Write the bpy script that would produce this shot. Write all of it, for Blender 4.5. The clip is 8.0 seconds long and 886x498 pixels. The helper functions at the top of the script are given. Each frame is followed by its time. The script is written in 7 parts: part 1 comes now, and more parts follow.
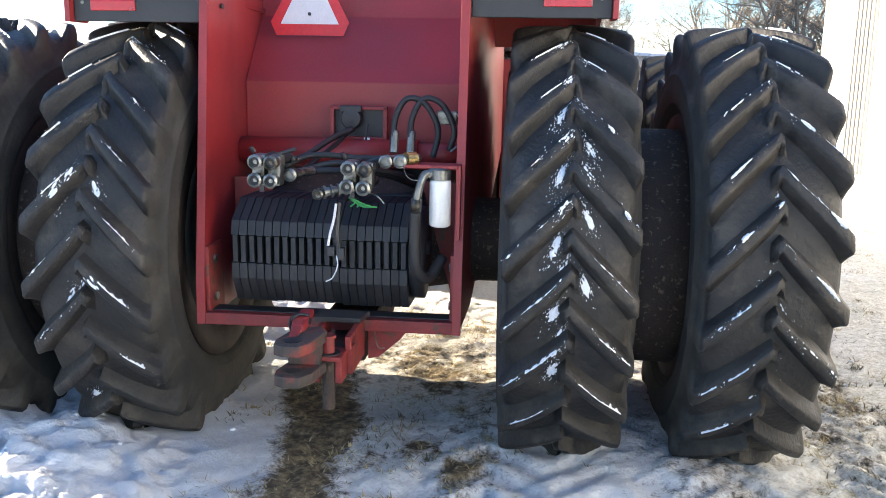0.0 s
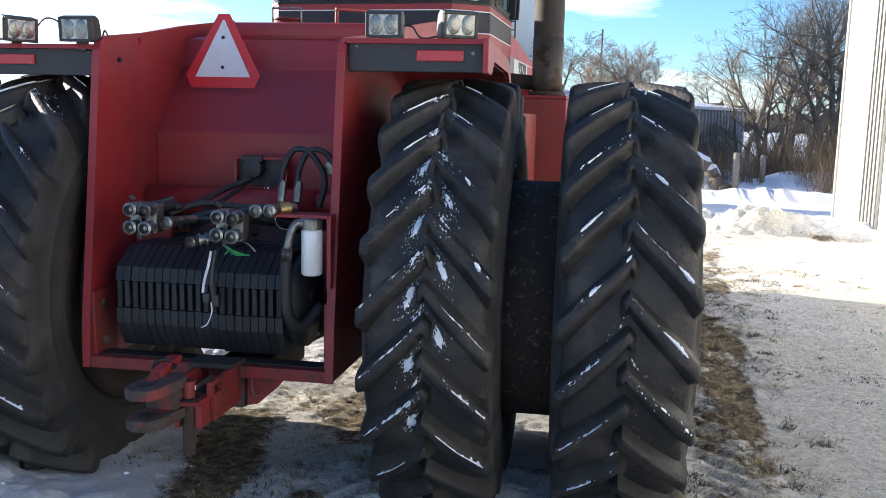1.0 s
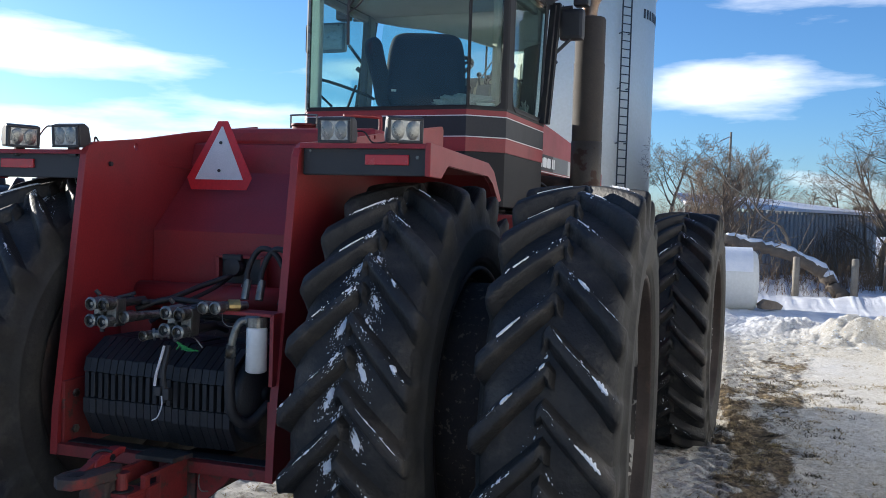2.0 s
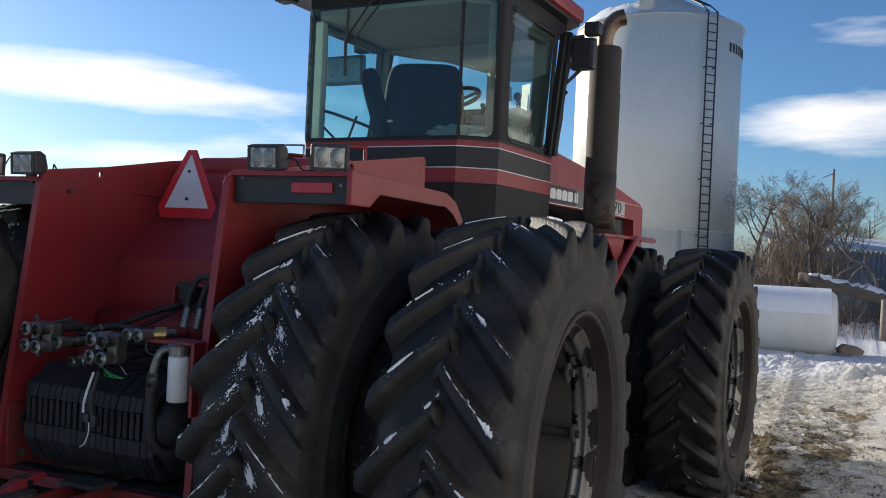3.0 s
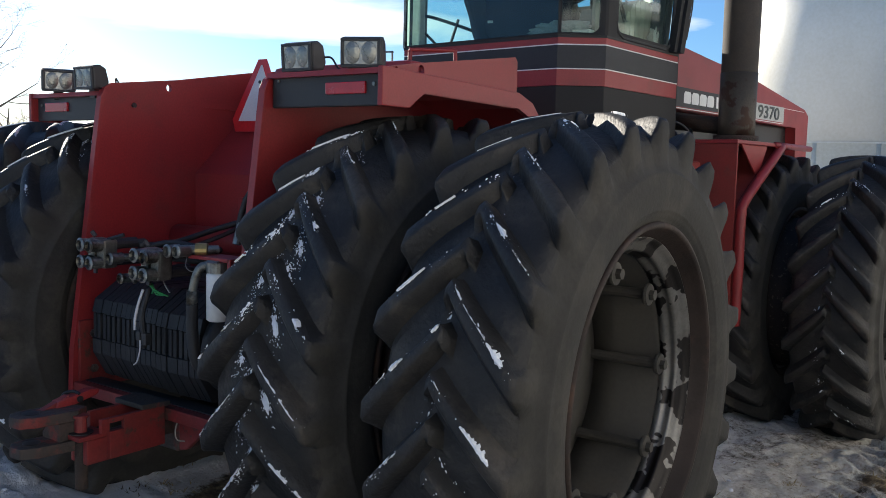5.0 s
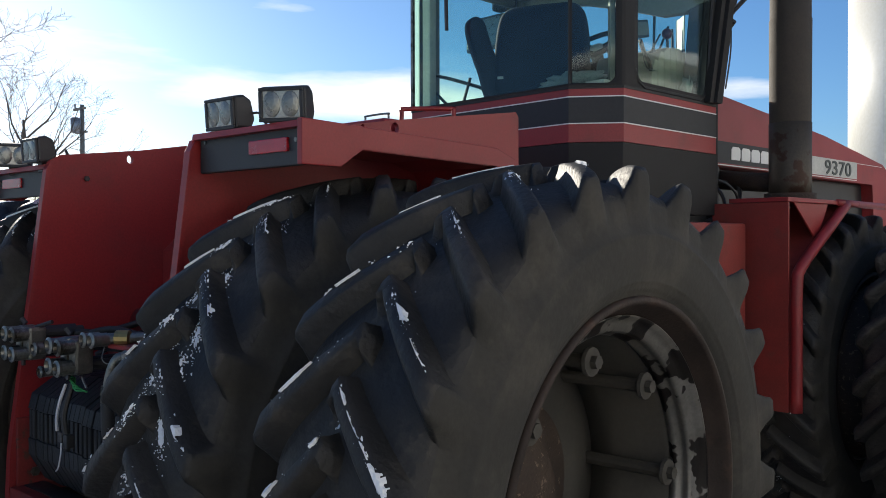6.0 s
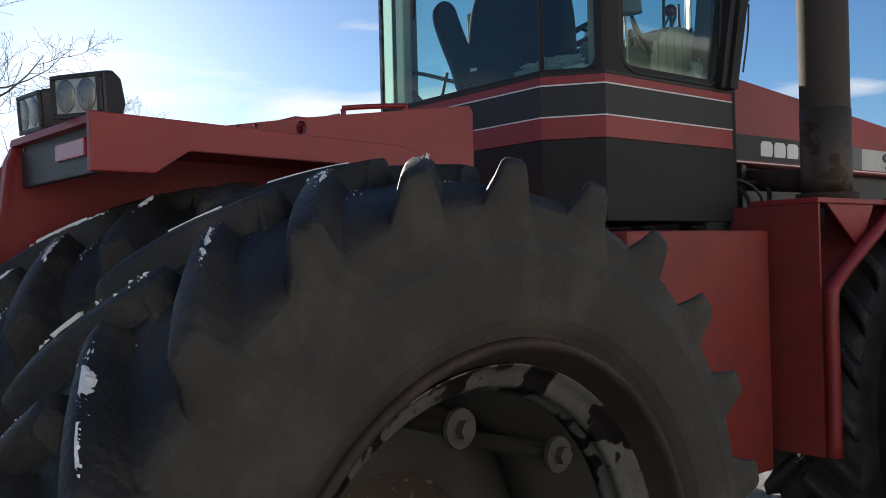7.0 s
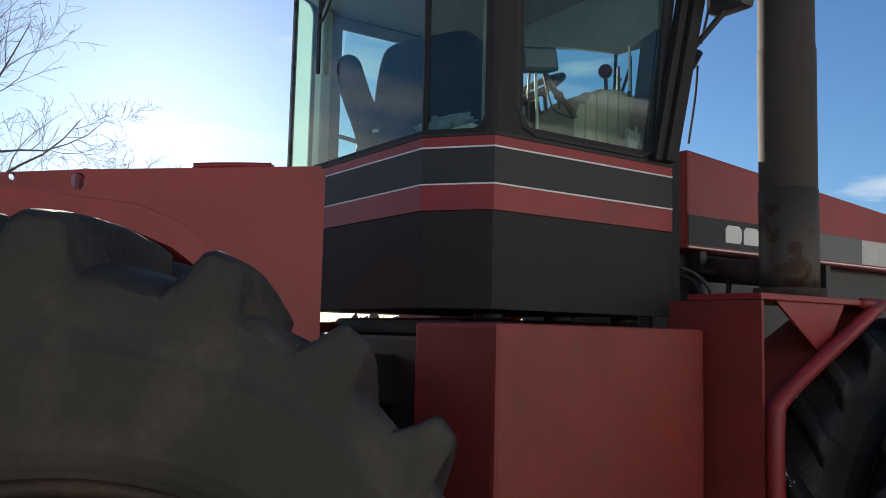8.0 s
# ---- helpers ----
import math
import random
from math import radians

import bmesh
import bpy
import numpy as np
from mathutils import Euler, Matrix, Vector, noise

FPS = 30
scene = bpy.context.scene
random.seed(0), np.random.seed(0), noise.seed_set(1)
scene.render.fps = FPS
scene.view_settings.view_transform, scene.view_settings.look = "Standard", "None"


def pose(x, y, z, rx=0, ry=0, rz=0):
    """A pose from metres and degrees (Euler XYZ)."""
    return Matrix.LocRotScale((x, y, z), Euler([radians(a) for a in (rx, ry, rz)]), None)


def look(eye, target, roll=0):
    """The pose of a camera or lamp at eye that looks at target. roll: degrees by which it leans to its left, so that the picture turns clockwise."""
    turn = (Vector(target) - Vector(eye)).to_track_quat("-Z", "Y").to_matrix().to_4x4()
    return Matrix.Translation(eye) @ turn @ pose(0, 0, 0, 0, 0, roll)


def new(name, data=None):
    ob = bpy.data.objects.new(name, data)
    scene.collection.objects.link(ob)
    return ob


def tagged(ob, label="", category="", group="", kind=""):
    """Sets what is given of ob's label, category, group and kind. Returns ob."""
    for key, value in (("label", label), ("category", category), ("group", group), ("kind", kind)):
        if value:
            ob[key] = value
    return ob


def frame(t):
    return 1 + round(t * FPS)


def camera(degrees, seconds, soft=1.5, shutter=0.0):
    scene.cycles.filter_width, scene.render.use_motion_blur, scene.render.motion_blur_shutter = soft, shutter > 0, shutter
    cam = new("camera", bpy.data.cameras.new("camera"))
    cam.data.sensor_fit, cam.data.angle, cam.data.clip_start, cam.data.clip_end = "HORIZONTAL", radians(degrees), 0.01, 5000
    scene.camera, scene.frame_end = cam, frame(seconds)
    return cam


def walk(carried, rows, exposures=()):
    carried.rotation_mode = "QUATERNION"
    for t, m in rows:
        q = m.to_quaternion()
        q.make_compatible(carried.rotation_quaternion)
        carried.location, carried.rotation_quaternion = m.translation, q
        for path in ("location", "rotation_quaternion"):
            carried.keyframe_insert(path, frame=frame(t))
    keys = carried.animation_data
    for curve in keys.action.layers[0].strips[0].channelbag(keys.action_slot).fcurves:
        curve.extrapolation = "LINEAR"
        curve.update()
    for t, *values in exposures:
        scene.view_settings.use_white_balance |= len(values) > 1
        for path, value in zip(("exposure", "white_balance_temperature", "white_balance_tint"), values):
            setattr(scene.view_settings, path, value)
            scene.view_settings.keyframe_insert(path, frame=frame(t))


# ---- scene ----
cam = camera(53.7, 8.0, 0.9)
PATH = [
    (0, (0.82, -3.476, 1.68), (0.631, -1.526, 1.277), 1.0),
    (0.5, (1.193, -3.538, 1.721), (0.936, -1.594, 1.327), 1.1),
    (1, (1.543, -3.407, 1.702), (1.237, -1.453, 1.407), 1.3),
    (1.5, (1.933, -3.289, 1.726), (1.485, -1.346, 1.568), 1.4),
    (2, (2.282, -3.217, 1.728), (1.68, -1.311, 1.653), 1.8),
    (2.2, (2.393, -3.138, 1.707), (1.731, -1.252, 1.655), 1.9),
    (3.3, (3.02, -2.771, 1.751), (2.189, -0.951, 1.771), 2.5),
    (3.5, (3.062, -2.731, 1.759), (2.231, -0.911, 1.797), 1.8),
    (4, (3.036, -2.618, 1.722), (2.137, -0.833, 1.68), -0.3),
    (4.5, (3.103, -2.441, 1.672), (2.057, -0.748, 1.477), -0.1),
    (4.7, (3.138, -2.372, 1.683), (2.044, -0.712, 1.475), 0.7),
    (5.8, (3.139, -1.67, 1.658), (1.838, -0.152, 1.604), 0.5),
    (6, (3.175, -1.501, 1.662), (1.848, -0.005, 1.64), -0.1),
    (6.5, (3.18, -1.107, 1.688), (1.803, 0.344, 1.684), -0.7),
    (7, (3.15, -0.621, 1.677), (1.688, 0.744, 1.687), -1.4),
    (7.5, (3.201, -0.132, 1.722), (1.644, 1.12, 1.823), -0.8),
    (8, (3.236, 0.368, 1.711), (1.677, 1.606, 1.902), 1.4),
]
walk(cam, [(t, look(eye, target, roll)) for t, eye, target, roll in PATH],
     [(0.0, 2.88, 7600, 10), (0.5, 2.22, 7200, 10), (1.0, 1.85, 6800, 10), (1.5, 1.45, 6700, 9), (2.0, 1.05, 6300, 10), (3.5, 0.58, 6900, 11), (4.5, 0.95, 6750, 10), (6.0, 0.66, 6750, 9), (6.5, 0.4, 6850, 10), (8.0, 0.46, 6900, 9)])

# ---- light ----
SUN_AZ, SUN_EL = 70.5, 15.0  # degrees left of straight ahead, above the horizon
to_sun = Vector((-math.sin(radians(SUN_AZ)) * math.cos(radians(SUN_EL)), math.cos(radians(SUN_AZ)) * math.cos(radians(SUN_EL)), math.sin(radians(SUN_EL))))
sun = new("sun", bpy.data.lights.new("sun", "SUN"))
sun.data.energy, sun.data.angle, sun.data.color = 4.0, radians(0.55), (1.0, 0.93, 0.82)
sun.matrix_world = look(to_sun * 50, (0, 0, 0))

world = bpy.data.worlds.new("sky")
scene.world = world
world.use_nodes = True
wn, wl = world.node_tree.nodes, world.node_tree.links
wn.clear()
w_out = wn.new("ShaderNodeOutputWorld")
sky = wn.new("ShaderNodeTexSky")
sky.sky_type, sky.sun_disc = "NISHITA", False
sky.sun_elevation, sky.sun_rotation = radians(SUN_EL), radians(-SUN_AZ)
sky.altitude, sky.air_density, sky.dust_density, sky.ozone_density = 300, 1.0, 0.45, 6.5
bg_sky = wn.new("ShaderNodeBackground")
bg_sky.inputs["Strength"].default_value = 0.092
wl.new(sky.outputs[0], bg_sky.inputs["Color"])
bg_cloud = wn.new("ShaderNodeBackground")
bg_cloud.inputs["Color"].default_value, bg_cloud.inputs["Strength"].default_value = (1.0, 0.98, 0.96, 1), 0.88
w_tex = wn.new("ShaderNodeTexCoord")
w_map = wn.new("ShaderNodeMapping")
w_map.inputs["Scale"].default_value, w_map.inputs["Location"].default_value = (1.0, 1.0, 5.5), (0.35, 0.1, 0.0)
wl.new(w_tex.outputs["Generated"], w_map.inputs["Vector"])
w_noise = wn.new("ShaderNodeTexNoise")
w_noise.inputs["Scale"].default_value, w_noise.inputs["Detail"].default_value, w_noise.inputs["Roughness"].default_value = 2.6, 8.0, 0.55
wl.new(w_map.outputs[0], w_noise.inputs["Vector"])


def w_math(kind, a, b=None):
    """A math node on sockets or numbers."""
    node = wn.new("ShaderNodeMath")
    node.operation = kind
    for slot, v in zip(node.inputs, (a, b)):
        if v is None:
            continue
        if isinstance(v, (int, float)):
            slot.default_value = v
        else:
            wl.new(v, slot)
    return node.outputs[0]


# a long bank of cloud low over the yard: bearing to the left and height above the horizon in degrees, half sizes, how thick
CLOUDS = ((1.8, 8.3, 5.8, 1.7, 1.0), (45.0, 8.9, 9.5, 1.15, 1.0), (37.0, 5.0, 13.0, 1.8, 0.55), (22.5, 9.3, 4.5, 0.9, 0.8), (54.5, 9.0, 5.5, 1.1, 0.75), (51.8, 14.7, 2.6, 0.55, 0.75), (4.0, 15.9, 1.8, 0.25, 0.55), (66.0, 9.5, 8.0, 2.5, 0.5), (58.0, 17.0, 6.0, 1.2, 0.35), (110.0, 10.0, 22.0, 3.0, 0.6), (-75.0, 9.0, 25.0, 2.5, 0.7), (180.0, 12.0, 40.0, 3.0, 0.6))
w_sep = wn.new("ShaderNodeSeparateXYZ")
wl.new(w_tex.outputs["Generated"], w_sep.inputs[0])
w_left = w_math("MULTIPLY", w_math("ARCTAN2", w_math("MULTIPLY", w_sep.outputs["X"], -1.0), w_sep.outputs["Y"]), 57.2958)
w_high = w_math("MULTIPLY", w_math("ARCSINE", w_sep.outputs["Z"]), 57.2958)
w_bank = 0.0
for c_az, c_el, c_wide, c_tall, c_thick in CLOUDS:
    du = w_math("POWER", w_math("ABSOLUTE", w_math("DIVIDE", w_math("SUBTRACT", w_left, c_az), c_wide)), 2.0)
    dv = w_math("POWER", w_math("ABSOLUTE", w_math("DIVIDE", w_math("SUBTRACT", w_high, c_el), c_tall)), 2.0)
    puff = w_math("MULTIPLY", w_math("EXPONENT", w_math("MULTIPLY", w_math("ADD", du, dv), -0.7)), c_thick)
    w_bank = w_math("MAXIMUM", w_bank, puff)
w_ramp = wn.new("ShaderNodeValToRGB")
w_ramp.color_ramp.elements[0].position, w_ramp.color_ramp.elements[1].position = 0.59, 0.86
wl.new(w_math("ADD", w_noise.outputs[0], w_math("MULTIPLY", w_bank, 0.36)), w_ramp.inputs[0])
w_mix = wn.new("ShaderNodeMixShader")
wl.new(w_ramp.outputs[0], w_mix.inputs[0])
wl.new(bg_sky.outputs[0], w_mix.inputs[1])
wl.new(bg_cloud.outputs[0], w_mix.inputs[2])
wl.new(w_mix.outputs[0], w_out.inputs[0])


# ---- materials ----
def material(name, a, b=None, scale=6.0, rough=0.6, metal=0.0, bump=0.2, fine=60.0, mix=(0.35, 0.7), c=None, c_mix=(0.6, 0.68), c_scale=3.0, spread=0.0, coat=0.0, size=0.02, c_detail=8.0):
    """Base colour a to b by a coarse noise, a third colour c in patches, a fine grain in colour and relief."""
    m = bpy.data.materials.new(name)
    m.use_nodes = True
    n, l = m.node_tree.nodes, m.node_tree.links
    p = n["Principled BSDF"]
    co = n.new("ShaderNodeTexCoord")
    big, small = n.new("ShaderNodeTexNoise"), n.new("ShaderNodeTexNoise")
    big.inputs["Scale"].default_value, big.inputs["Detail"].default_value, big.inputs["Roughness"].default_value = scale, 6.0, 0.6
    small.inputs["Scale"].default_value, small.inputs["Detail"].default_value = fine, 4.0
    l.new(co.outputs["Object"], big.inputs["Vector"]), l.new(co.outputs["Object"], small.inputs["Vector"])
    ramp = n.new("ShaderNodeValToRGB")
    ramp.color_ramp.elements[0].position, ramp.color_ramp.elements[1].position = mix
    ramp.color_ramp.elements[0].color, ramp.color_ramp.elements[1].color = (*a, 1), (*(b or a), 1)
    l.new(big.outputs[0], ramp.inputs[0])
    last = ramp.outputs[0]
    if c:
        third, cut, mc = n.new("ShaderNodeTexNoise"), n.new("ShaderNodeValToRGB"), n.new("ShaderNodeMixRGB")
        third.inputs["Scale"].default_value, third.inputs["Detail"].default_value, third.inputs["Roughness"].default_value = c_scale, c_detail, 0.65
        l.new(co.outputs["Object"], third.inputs["Vector"])
        cut.color_ramp.elements[0].position, cut.color_ramp.elements[1].position = c_mix
        l.new(third.outputs[0], cut.inputs[0]), l.new(cut.outputs[0], mc.inputs[0]), l.new(last, mc.inputs[1])
        mc.inputs[2].default_value = (*c, 1)
        last = mc.outputs[0]
    grain = n.new("ShaderNodeMixRGB")
    grain.blend_type = "OVERLAY"
    grain.inputs[0].default_value = 0.25
    l.new(last, grain.inputs[1]), l.new(small.outputs[0], grain.inputs[2])
    last = grain.outputs[0]
    if spread:
        info, hsv, ma = n.new("ShaderNodeObjectInfo"), n.new("ShaderNodeHueSaturation"), n.new("ShaderNodeMapRange")
        ma.inputs[3].default_value, ma.inputs[4].default_value = 1 - spread, 1 + spread
        l.new(info.outputs["Random"], ma.inputs[0]), l.new(ma.outputs[0], hsv.inputs["Value"]), l.new(last, hsv.inputs["Color"])
        last = hsv.outputs[0]
    l.new(last, p.inputs["Base Color"])
    rr = n.new("ShaderNodeMapRange")
    rr.inputs[3].default_value, rr.inputs[4].default_value = max(rough - 0.12, 0.03), min(rough + 0.12, 1.0)
    l.new(big.outputs[0], rr.inputs[0]), l.new(rr.outputs[0], p.inputs["Roughness"])
    p.inputs["Metallic"].default_value, p.inputs["Coat Weight"].default_value = metal, coat
    if bump:
        bp = n.new("ShaderNodeBump")
        bp.inputs["Strength"].default_value, bp.inputs["Distance"].default_value = bump, size
        l.new(small.outputs[0], bp.inputs["Height"]), l.new(bp.outputs[0], p.inputs["Normal"])
    return m


def glass(name, tint, gloss=0.04):
    m = bpy.data.materials.new(name)
    m.use_nodes = True
    n, l = m.node_tree.nodes, m.node_tree.links
    n.clear()
    out, mixer, clear, shine, face, power, lift = (n.new("ShaderNode" + k) for k in ("OutputMaterial", "MixShader", "BsdfTransparent", "BsdfGlossy", "LayerWeight", "Math", "Math"))
    clear.inputs[0].default_value, shine.inputs["Roughness"].default_value = (*tint, 1), gloss
    face.inputs[0].default_value, power.operation, lift.operation = 0.5, "POWER", "MULTIPLY_ADD"
    power.inputs[1].default_value, lift.inputs[1].default_value, lift.inputs[2].default_value = 4.0, 0.6, 0.03
    l.new(face.outputs["Facing"], power.inputs[0]), l.new(power.outputs[0], lift.inputs[0]), l.new(lift.outputs[0], mixer.inputs[0]), l.new(clear.outputs[0], mixer.inputs[1]), l.new(shine.outputs[0], mixer.inputs[2]), l.new(mixer.outputs[0], out.inputs[0])
    return m


RED = material("red_paint", (0.275, 0.021, 0.023), (0.232, 0.023, 0.025), 3.0, 0.48, bump=0.05, fine=120, c=(0.195, 0.03, 0.029), c_mix=(0.55, 0.75), size=0.004)
# dull, dirty red, also darkened to carry the shade on boxes and mudguards
RED_DULL_SHADE = material("dull_dirty_red_with_shade", (0.23, 0.026, 0.021), (0.18, 0.027, 0.021), 5.0, 0.6, bump=0.08, fine=110, c=(0.13, 0.05, 0.036), c_mix=(0.58, 0.8), c_scale=6, size=0.004)
RED_WORN = material("worn_red_paint", (0.215, 0.019, 0.018), (0.14, 0.021, 0.018), 8.0, 0.6, bump=0.2, fine=90, c=(0.07, 0.035, 0.025), c_mix=(0.56, 0.62), c_scale=9, size=0.006)
BLACK = material("black_paint", (0.018, 0.018, 0.02), (0.03, 0.029, 0.029), 4.0, 0.5, bump=0.08, fine=100, size=0.004)
CAB_BLACK = material("satin_black_panel", (0.008, 0.0075, 0.0075), (0.014, 0.013, 0.0125), 3.0, 0.72, bump=0.03, fine=100, size=0.003)
CHARCOAL = material("charcoal_decal", (0.017, 0.018, 0.021), (0.022, 0.023, 0.025), 5.0, 0.6, bump=0.0)
GREY_DECAL = material("grey_decal", (0.10, 0.11, 0.115), (0.13, 0.135, 0.135), 5.0, 0.5, bump=0.0)
PLATE = material("silver_number_plate_decal", (0.42, 0.43, 0.41), (0.5, 0.5, 0.47), 5.0, 0.45, bump=0.0)
WHITE_LINE = material("white_pinstripe", (0.75, 0.75, 0.73), None, 8.0, 0.5, bump=0.0)
RUBBER = material("black_tread_rubber", (0.0095, 0.009, 0.0088), (0.023, 0.0205, 0.018), 5.0, 0.62, bump=0.6, fine=55, mix=(0.40, 0.62), c=(0.046, 0.038, 0.030), c_mix=(0.53, 0.63), c_scale=4.5, size=0.008)
SIDEWALL = material("dusty_sidewall_rubber", (0.026, 0.0242, 0.021), (0.040, 0.0368, 0.0315), 4.0, 0.85, bump=0.3, fine=60, c=(0.058, 0.052, 0.043), c_mix=(0.50, 0.68), c_scale=4.0, size=0.006)
SPECKLED = material("speckled_rusty_steel", (0.030, 0.020, 0.016), (0.055, 0.036, 0.026), 8.0, 0.8, bump=0.5, fine=90, c=(0.16, 0.12, 0.085), c_mix=(0.60, 0.66), c_scale=38.0, size=0.006, c_detail=3.0)
STEEL_RIM = material("peeling_silver_rim_paint", (0.23, 0.22, 0.205), (0.10, 0.094, 0.084), 4.0, 0.42, 0.5, bump=0.15, fine=90, c=(0.012, 0.009, 0.008), c_mix=(0.515, 0.53), c_scale=6.0, size=0.003, c_detail=3.0)
RIM_RUST = material("dark_rusted_rim", (0.034, 0.021, 0.016), (0.018, 0.012, 0.010), 7.0, 0.7, 0.2, bump=0.35, fine=90, c=(0.06, 0.03, 0.02), c_mix=(0.56, 0.66), c_scale=4.0, size=0.004)
RUST = material("rusty_brown_steel", (0.03, 0.02, 0.015), (0.06, 0.036, 0.025), 9.0, 0.85, bump=0.6, fine=80, c=(0.03, 0.025, 0.024), c_scale=14, size=0.01)
# beige brought close to black: the shade inside the wheel is in this colour
DISC_SHADED = material("dull_beige_disc_shaded", (0.036, 0.033, 0.028), (0.056, 0.051, 0.043), 4.0, 0.75, bump=0.1, fine=60, c=(0.05, 0.04, 0.03), c_mix=(0.6, 0.8), size=0.005)
CAST = material("cast_black_iron", (0.008, 0.0088, 0.011), (0.016, 0.017, 0.020), 6.0, 0.6, bump=0.25, fine=90, spread=0.25, size=0.006)
ZINC = material("zinc_plated_steel", (0.27, 0.27, 0.245), (0.15, 0.145, 0.13), 14.0, 0.4, 0.8, bump=0.15, fine=120, c=(0.06, 0.05, 0.036), c_mix=(0.52, 0.62), c_scale=9, size=0.004)
BRASS = material("yellow_brass_fitting", (0.45, 0.32, 0.12), (0.3, 0.22, 0.1), 14.0, 0.4, 0.8, bump=0.1)
HOSE = material("black_hydraulic_hose", (0.015, 0.015, 0.016), (0.025, 0.024, 0.024), 12.0, 0.6, bump=0.3, fine=200, size=0.003)
WHITE_CAN = material("white_filter_can", (0.78, 0.77, 0.74), (0.7, 0.69, 0.66), 8.0, 0.4, bump=0.03, coat=0.2)
SIGN_RED = material("red_reflective_border", (0.56, 0.016, 0.022), (0.5, 0.02, 0.026), 9.0, 0.4, bump=0.05)
SIGN_WHITE = material("faded_white_sign_face", (0.62, 0.62, 0.64), (0.55, 0.55, 0.57), 9.0, 0.45, bump=0.08, fine=160, size=0.003)
LAMP_RED = material("red_lamp_lens", (0.46, 0.009, 0.018), (0.38, 0.008, 0.014), 20.0, 0.25, bump=0.15, fine=150, coat=0.5, size=0.003)
LENS = material("ribbed_lamp_glass", (0.42, 0.42, 0.38), (0.30, 0.30, 0.27), 40.0, 0.2, 0.3, bump=0.5, fine=130, coat=0.6, size=0.004)
REFLECTOR = material("lamp_reflector", (0.22, 0.22, 0.20), (0.32, 0.32, 0.29), 20.0, 0.3, 0.7, bump=0.5, fine=140, size=0.003)
AMBER = material("amber_lens", (0.5, 0.12, 0.01), None, 20.0, 0.3, bump=0.1)
EXHAUST = material("sooty_exhaust_steel", (0.032, 0.026, 0.021), (0.058, 0.045, 0.034), 4.0, 0.8, 0.0, bump=0.15, fine=80, c=(0.06, 0.036, 0.02), c_mix=(0.62, 0.76), c_scale=3.2, size=0.005)
SHIELD = material("rusty_dusty_steel", (0.052, 0.043, 0.033), (0.074, 0.061, 0.047), 5.0, 0.6, 0.3, bump=0.15, fine=80, c=(0.04, 0.016, 0.008), c_mix=(0.55, 0.59), c_scale=5, size=0.005)
CHROME = material("browned_steel_pipe", (0.22, 0.15, 0.10), (0.09, 0.05, 0.03), 7.0, 0.4, 0.7, bump=0.05)
SEAT = material("dark_blue_seat_cloth", (0.012, 0.015, 0.028), (0.022, 0.026, 0.042), 3.0, 0.95, bump=0.0, fine=9)
TRIM = material("tan_ribbed_trim", (0.33, 0.29, 0.215), (0.40, 0.35, 0.26), 7.0, 0.8, bump=0.15)
PLASTIC = material("grey_cab_plastic", (0.10, 0.10, 0.098), (0.14, 0.138, 0.13), 7.0, 0.6, bump=0.1)
HEADLINER = material("grey_headliner", (0.32, 0.31, 0.28), (0.37, 0.36, 0.33), 7.0, 0.9, bump=0.1)
RUBBER_SEAL = material("black_window_seal", (0.012, 0.012, 0.012), None, 8.0, 0.6, bump=0.0)
def dusty_glass(name, tint, dust, amount):
    """Tinted glass with a film of dust that glows where the sun strikes through."""
    m = glass(name, tint)
    n, l = m.node_tree.nodes, m.node_tree.links
    out = n["Material Output"]
    under = out.inputs[0].links[0].from_socket
    film, both = n.new("ShaderNodeBsdfTranslucent"), n.new("ShaderNodeMixShader")
    film.inputs[0].default_value, both.inputs[0].default_value = (*dust, 1), amount
    l.new(under, both.inputs[1]), l.new(film.outputs[0], both.inputs[2]), l.new(both.outputs[0], out.inputs[0])
    return m


DUSTY = dusty_glass("dusty_green_corner_glass", (0.78, 0.9, 0.87), (0.6, 0.75, 0.68), 0.5)
GLASS = glass("green_tinted_cab_glass", (0.82, 0.925, 0.905))
SNOW = material("snow", (0.82, 0.84, 0.87), (0.74, 0.77, 0.82), 9.0, 0.85, bump=0.5, fine=45, size=0.02)
BIN = material("white_painted_steel", (0.77, 0.745, 0.655), (0.72, 0.695, 0.605), 0.6, 0.45, bump=0.05, fine=10, c=(0.58, 0.55, 0.47), c_mix=(0.62, 0.85), c_scale=0.7)
BIN_ROOF = material("pale_galvanised_roof", (0.60, 0.61, 0.62), (0.48, 0.49, 0.50), 2.0, 0.5, 0.2, bump=0.1, fine=30)
CREAM = material("cream_hopper_paint", (0.66, 0.62, 0.5), (0.58, 0.55, 0.45), 0.8, 0.55, bump=0.05, fine=10)
GALV = material("galvanised_steel", (0.36, 0.37, 0.38), (0.26, 0.27, 0.28), 3.0, 0.45, 0.6, bump=0.1, fine=30)
TANK = material("rust_streaked_white_tank", (0.68, 0.69, 0.66), (0.60, 0.60, 0.56), 1.2, 0.5, bump=0.05, fine=20, c=(0.30, 0.2, 0.12), c_mix=(0.66, 0.72), c_scale=2.2)
SHED = material("weathered_grey_steel_siding", (0.26, 0.29, 0.32), (0.34, 0.36, 0.38), 1.5, 0.6, 0.3, bump=0.1, fine=20, c=(0.2, 0.14, 0.1), c_mix=(0.66, 0.74), c_scale=1.0)
WALL = material("white_steel_wall_panel", (0.8, 0.8, 0.78), (0.74, 0.74, 0.72), 1.0, 0.5, bump=0.04, fine=12)
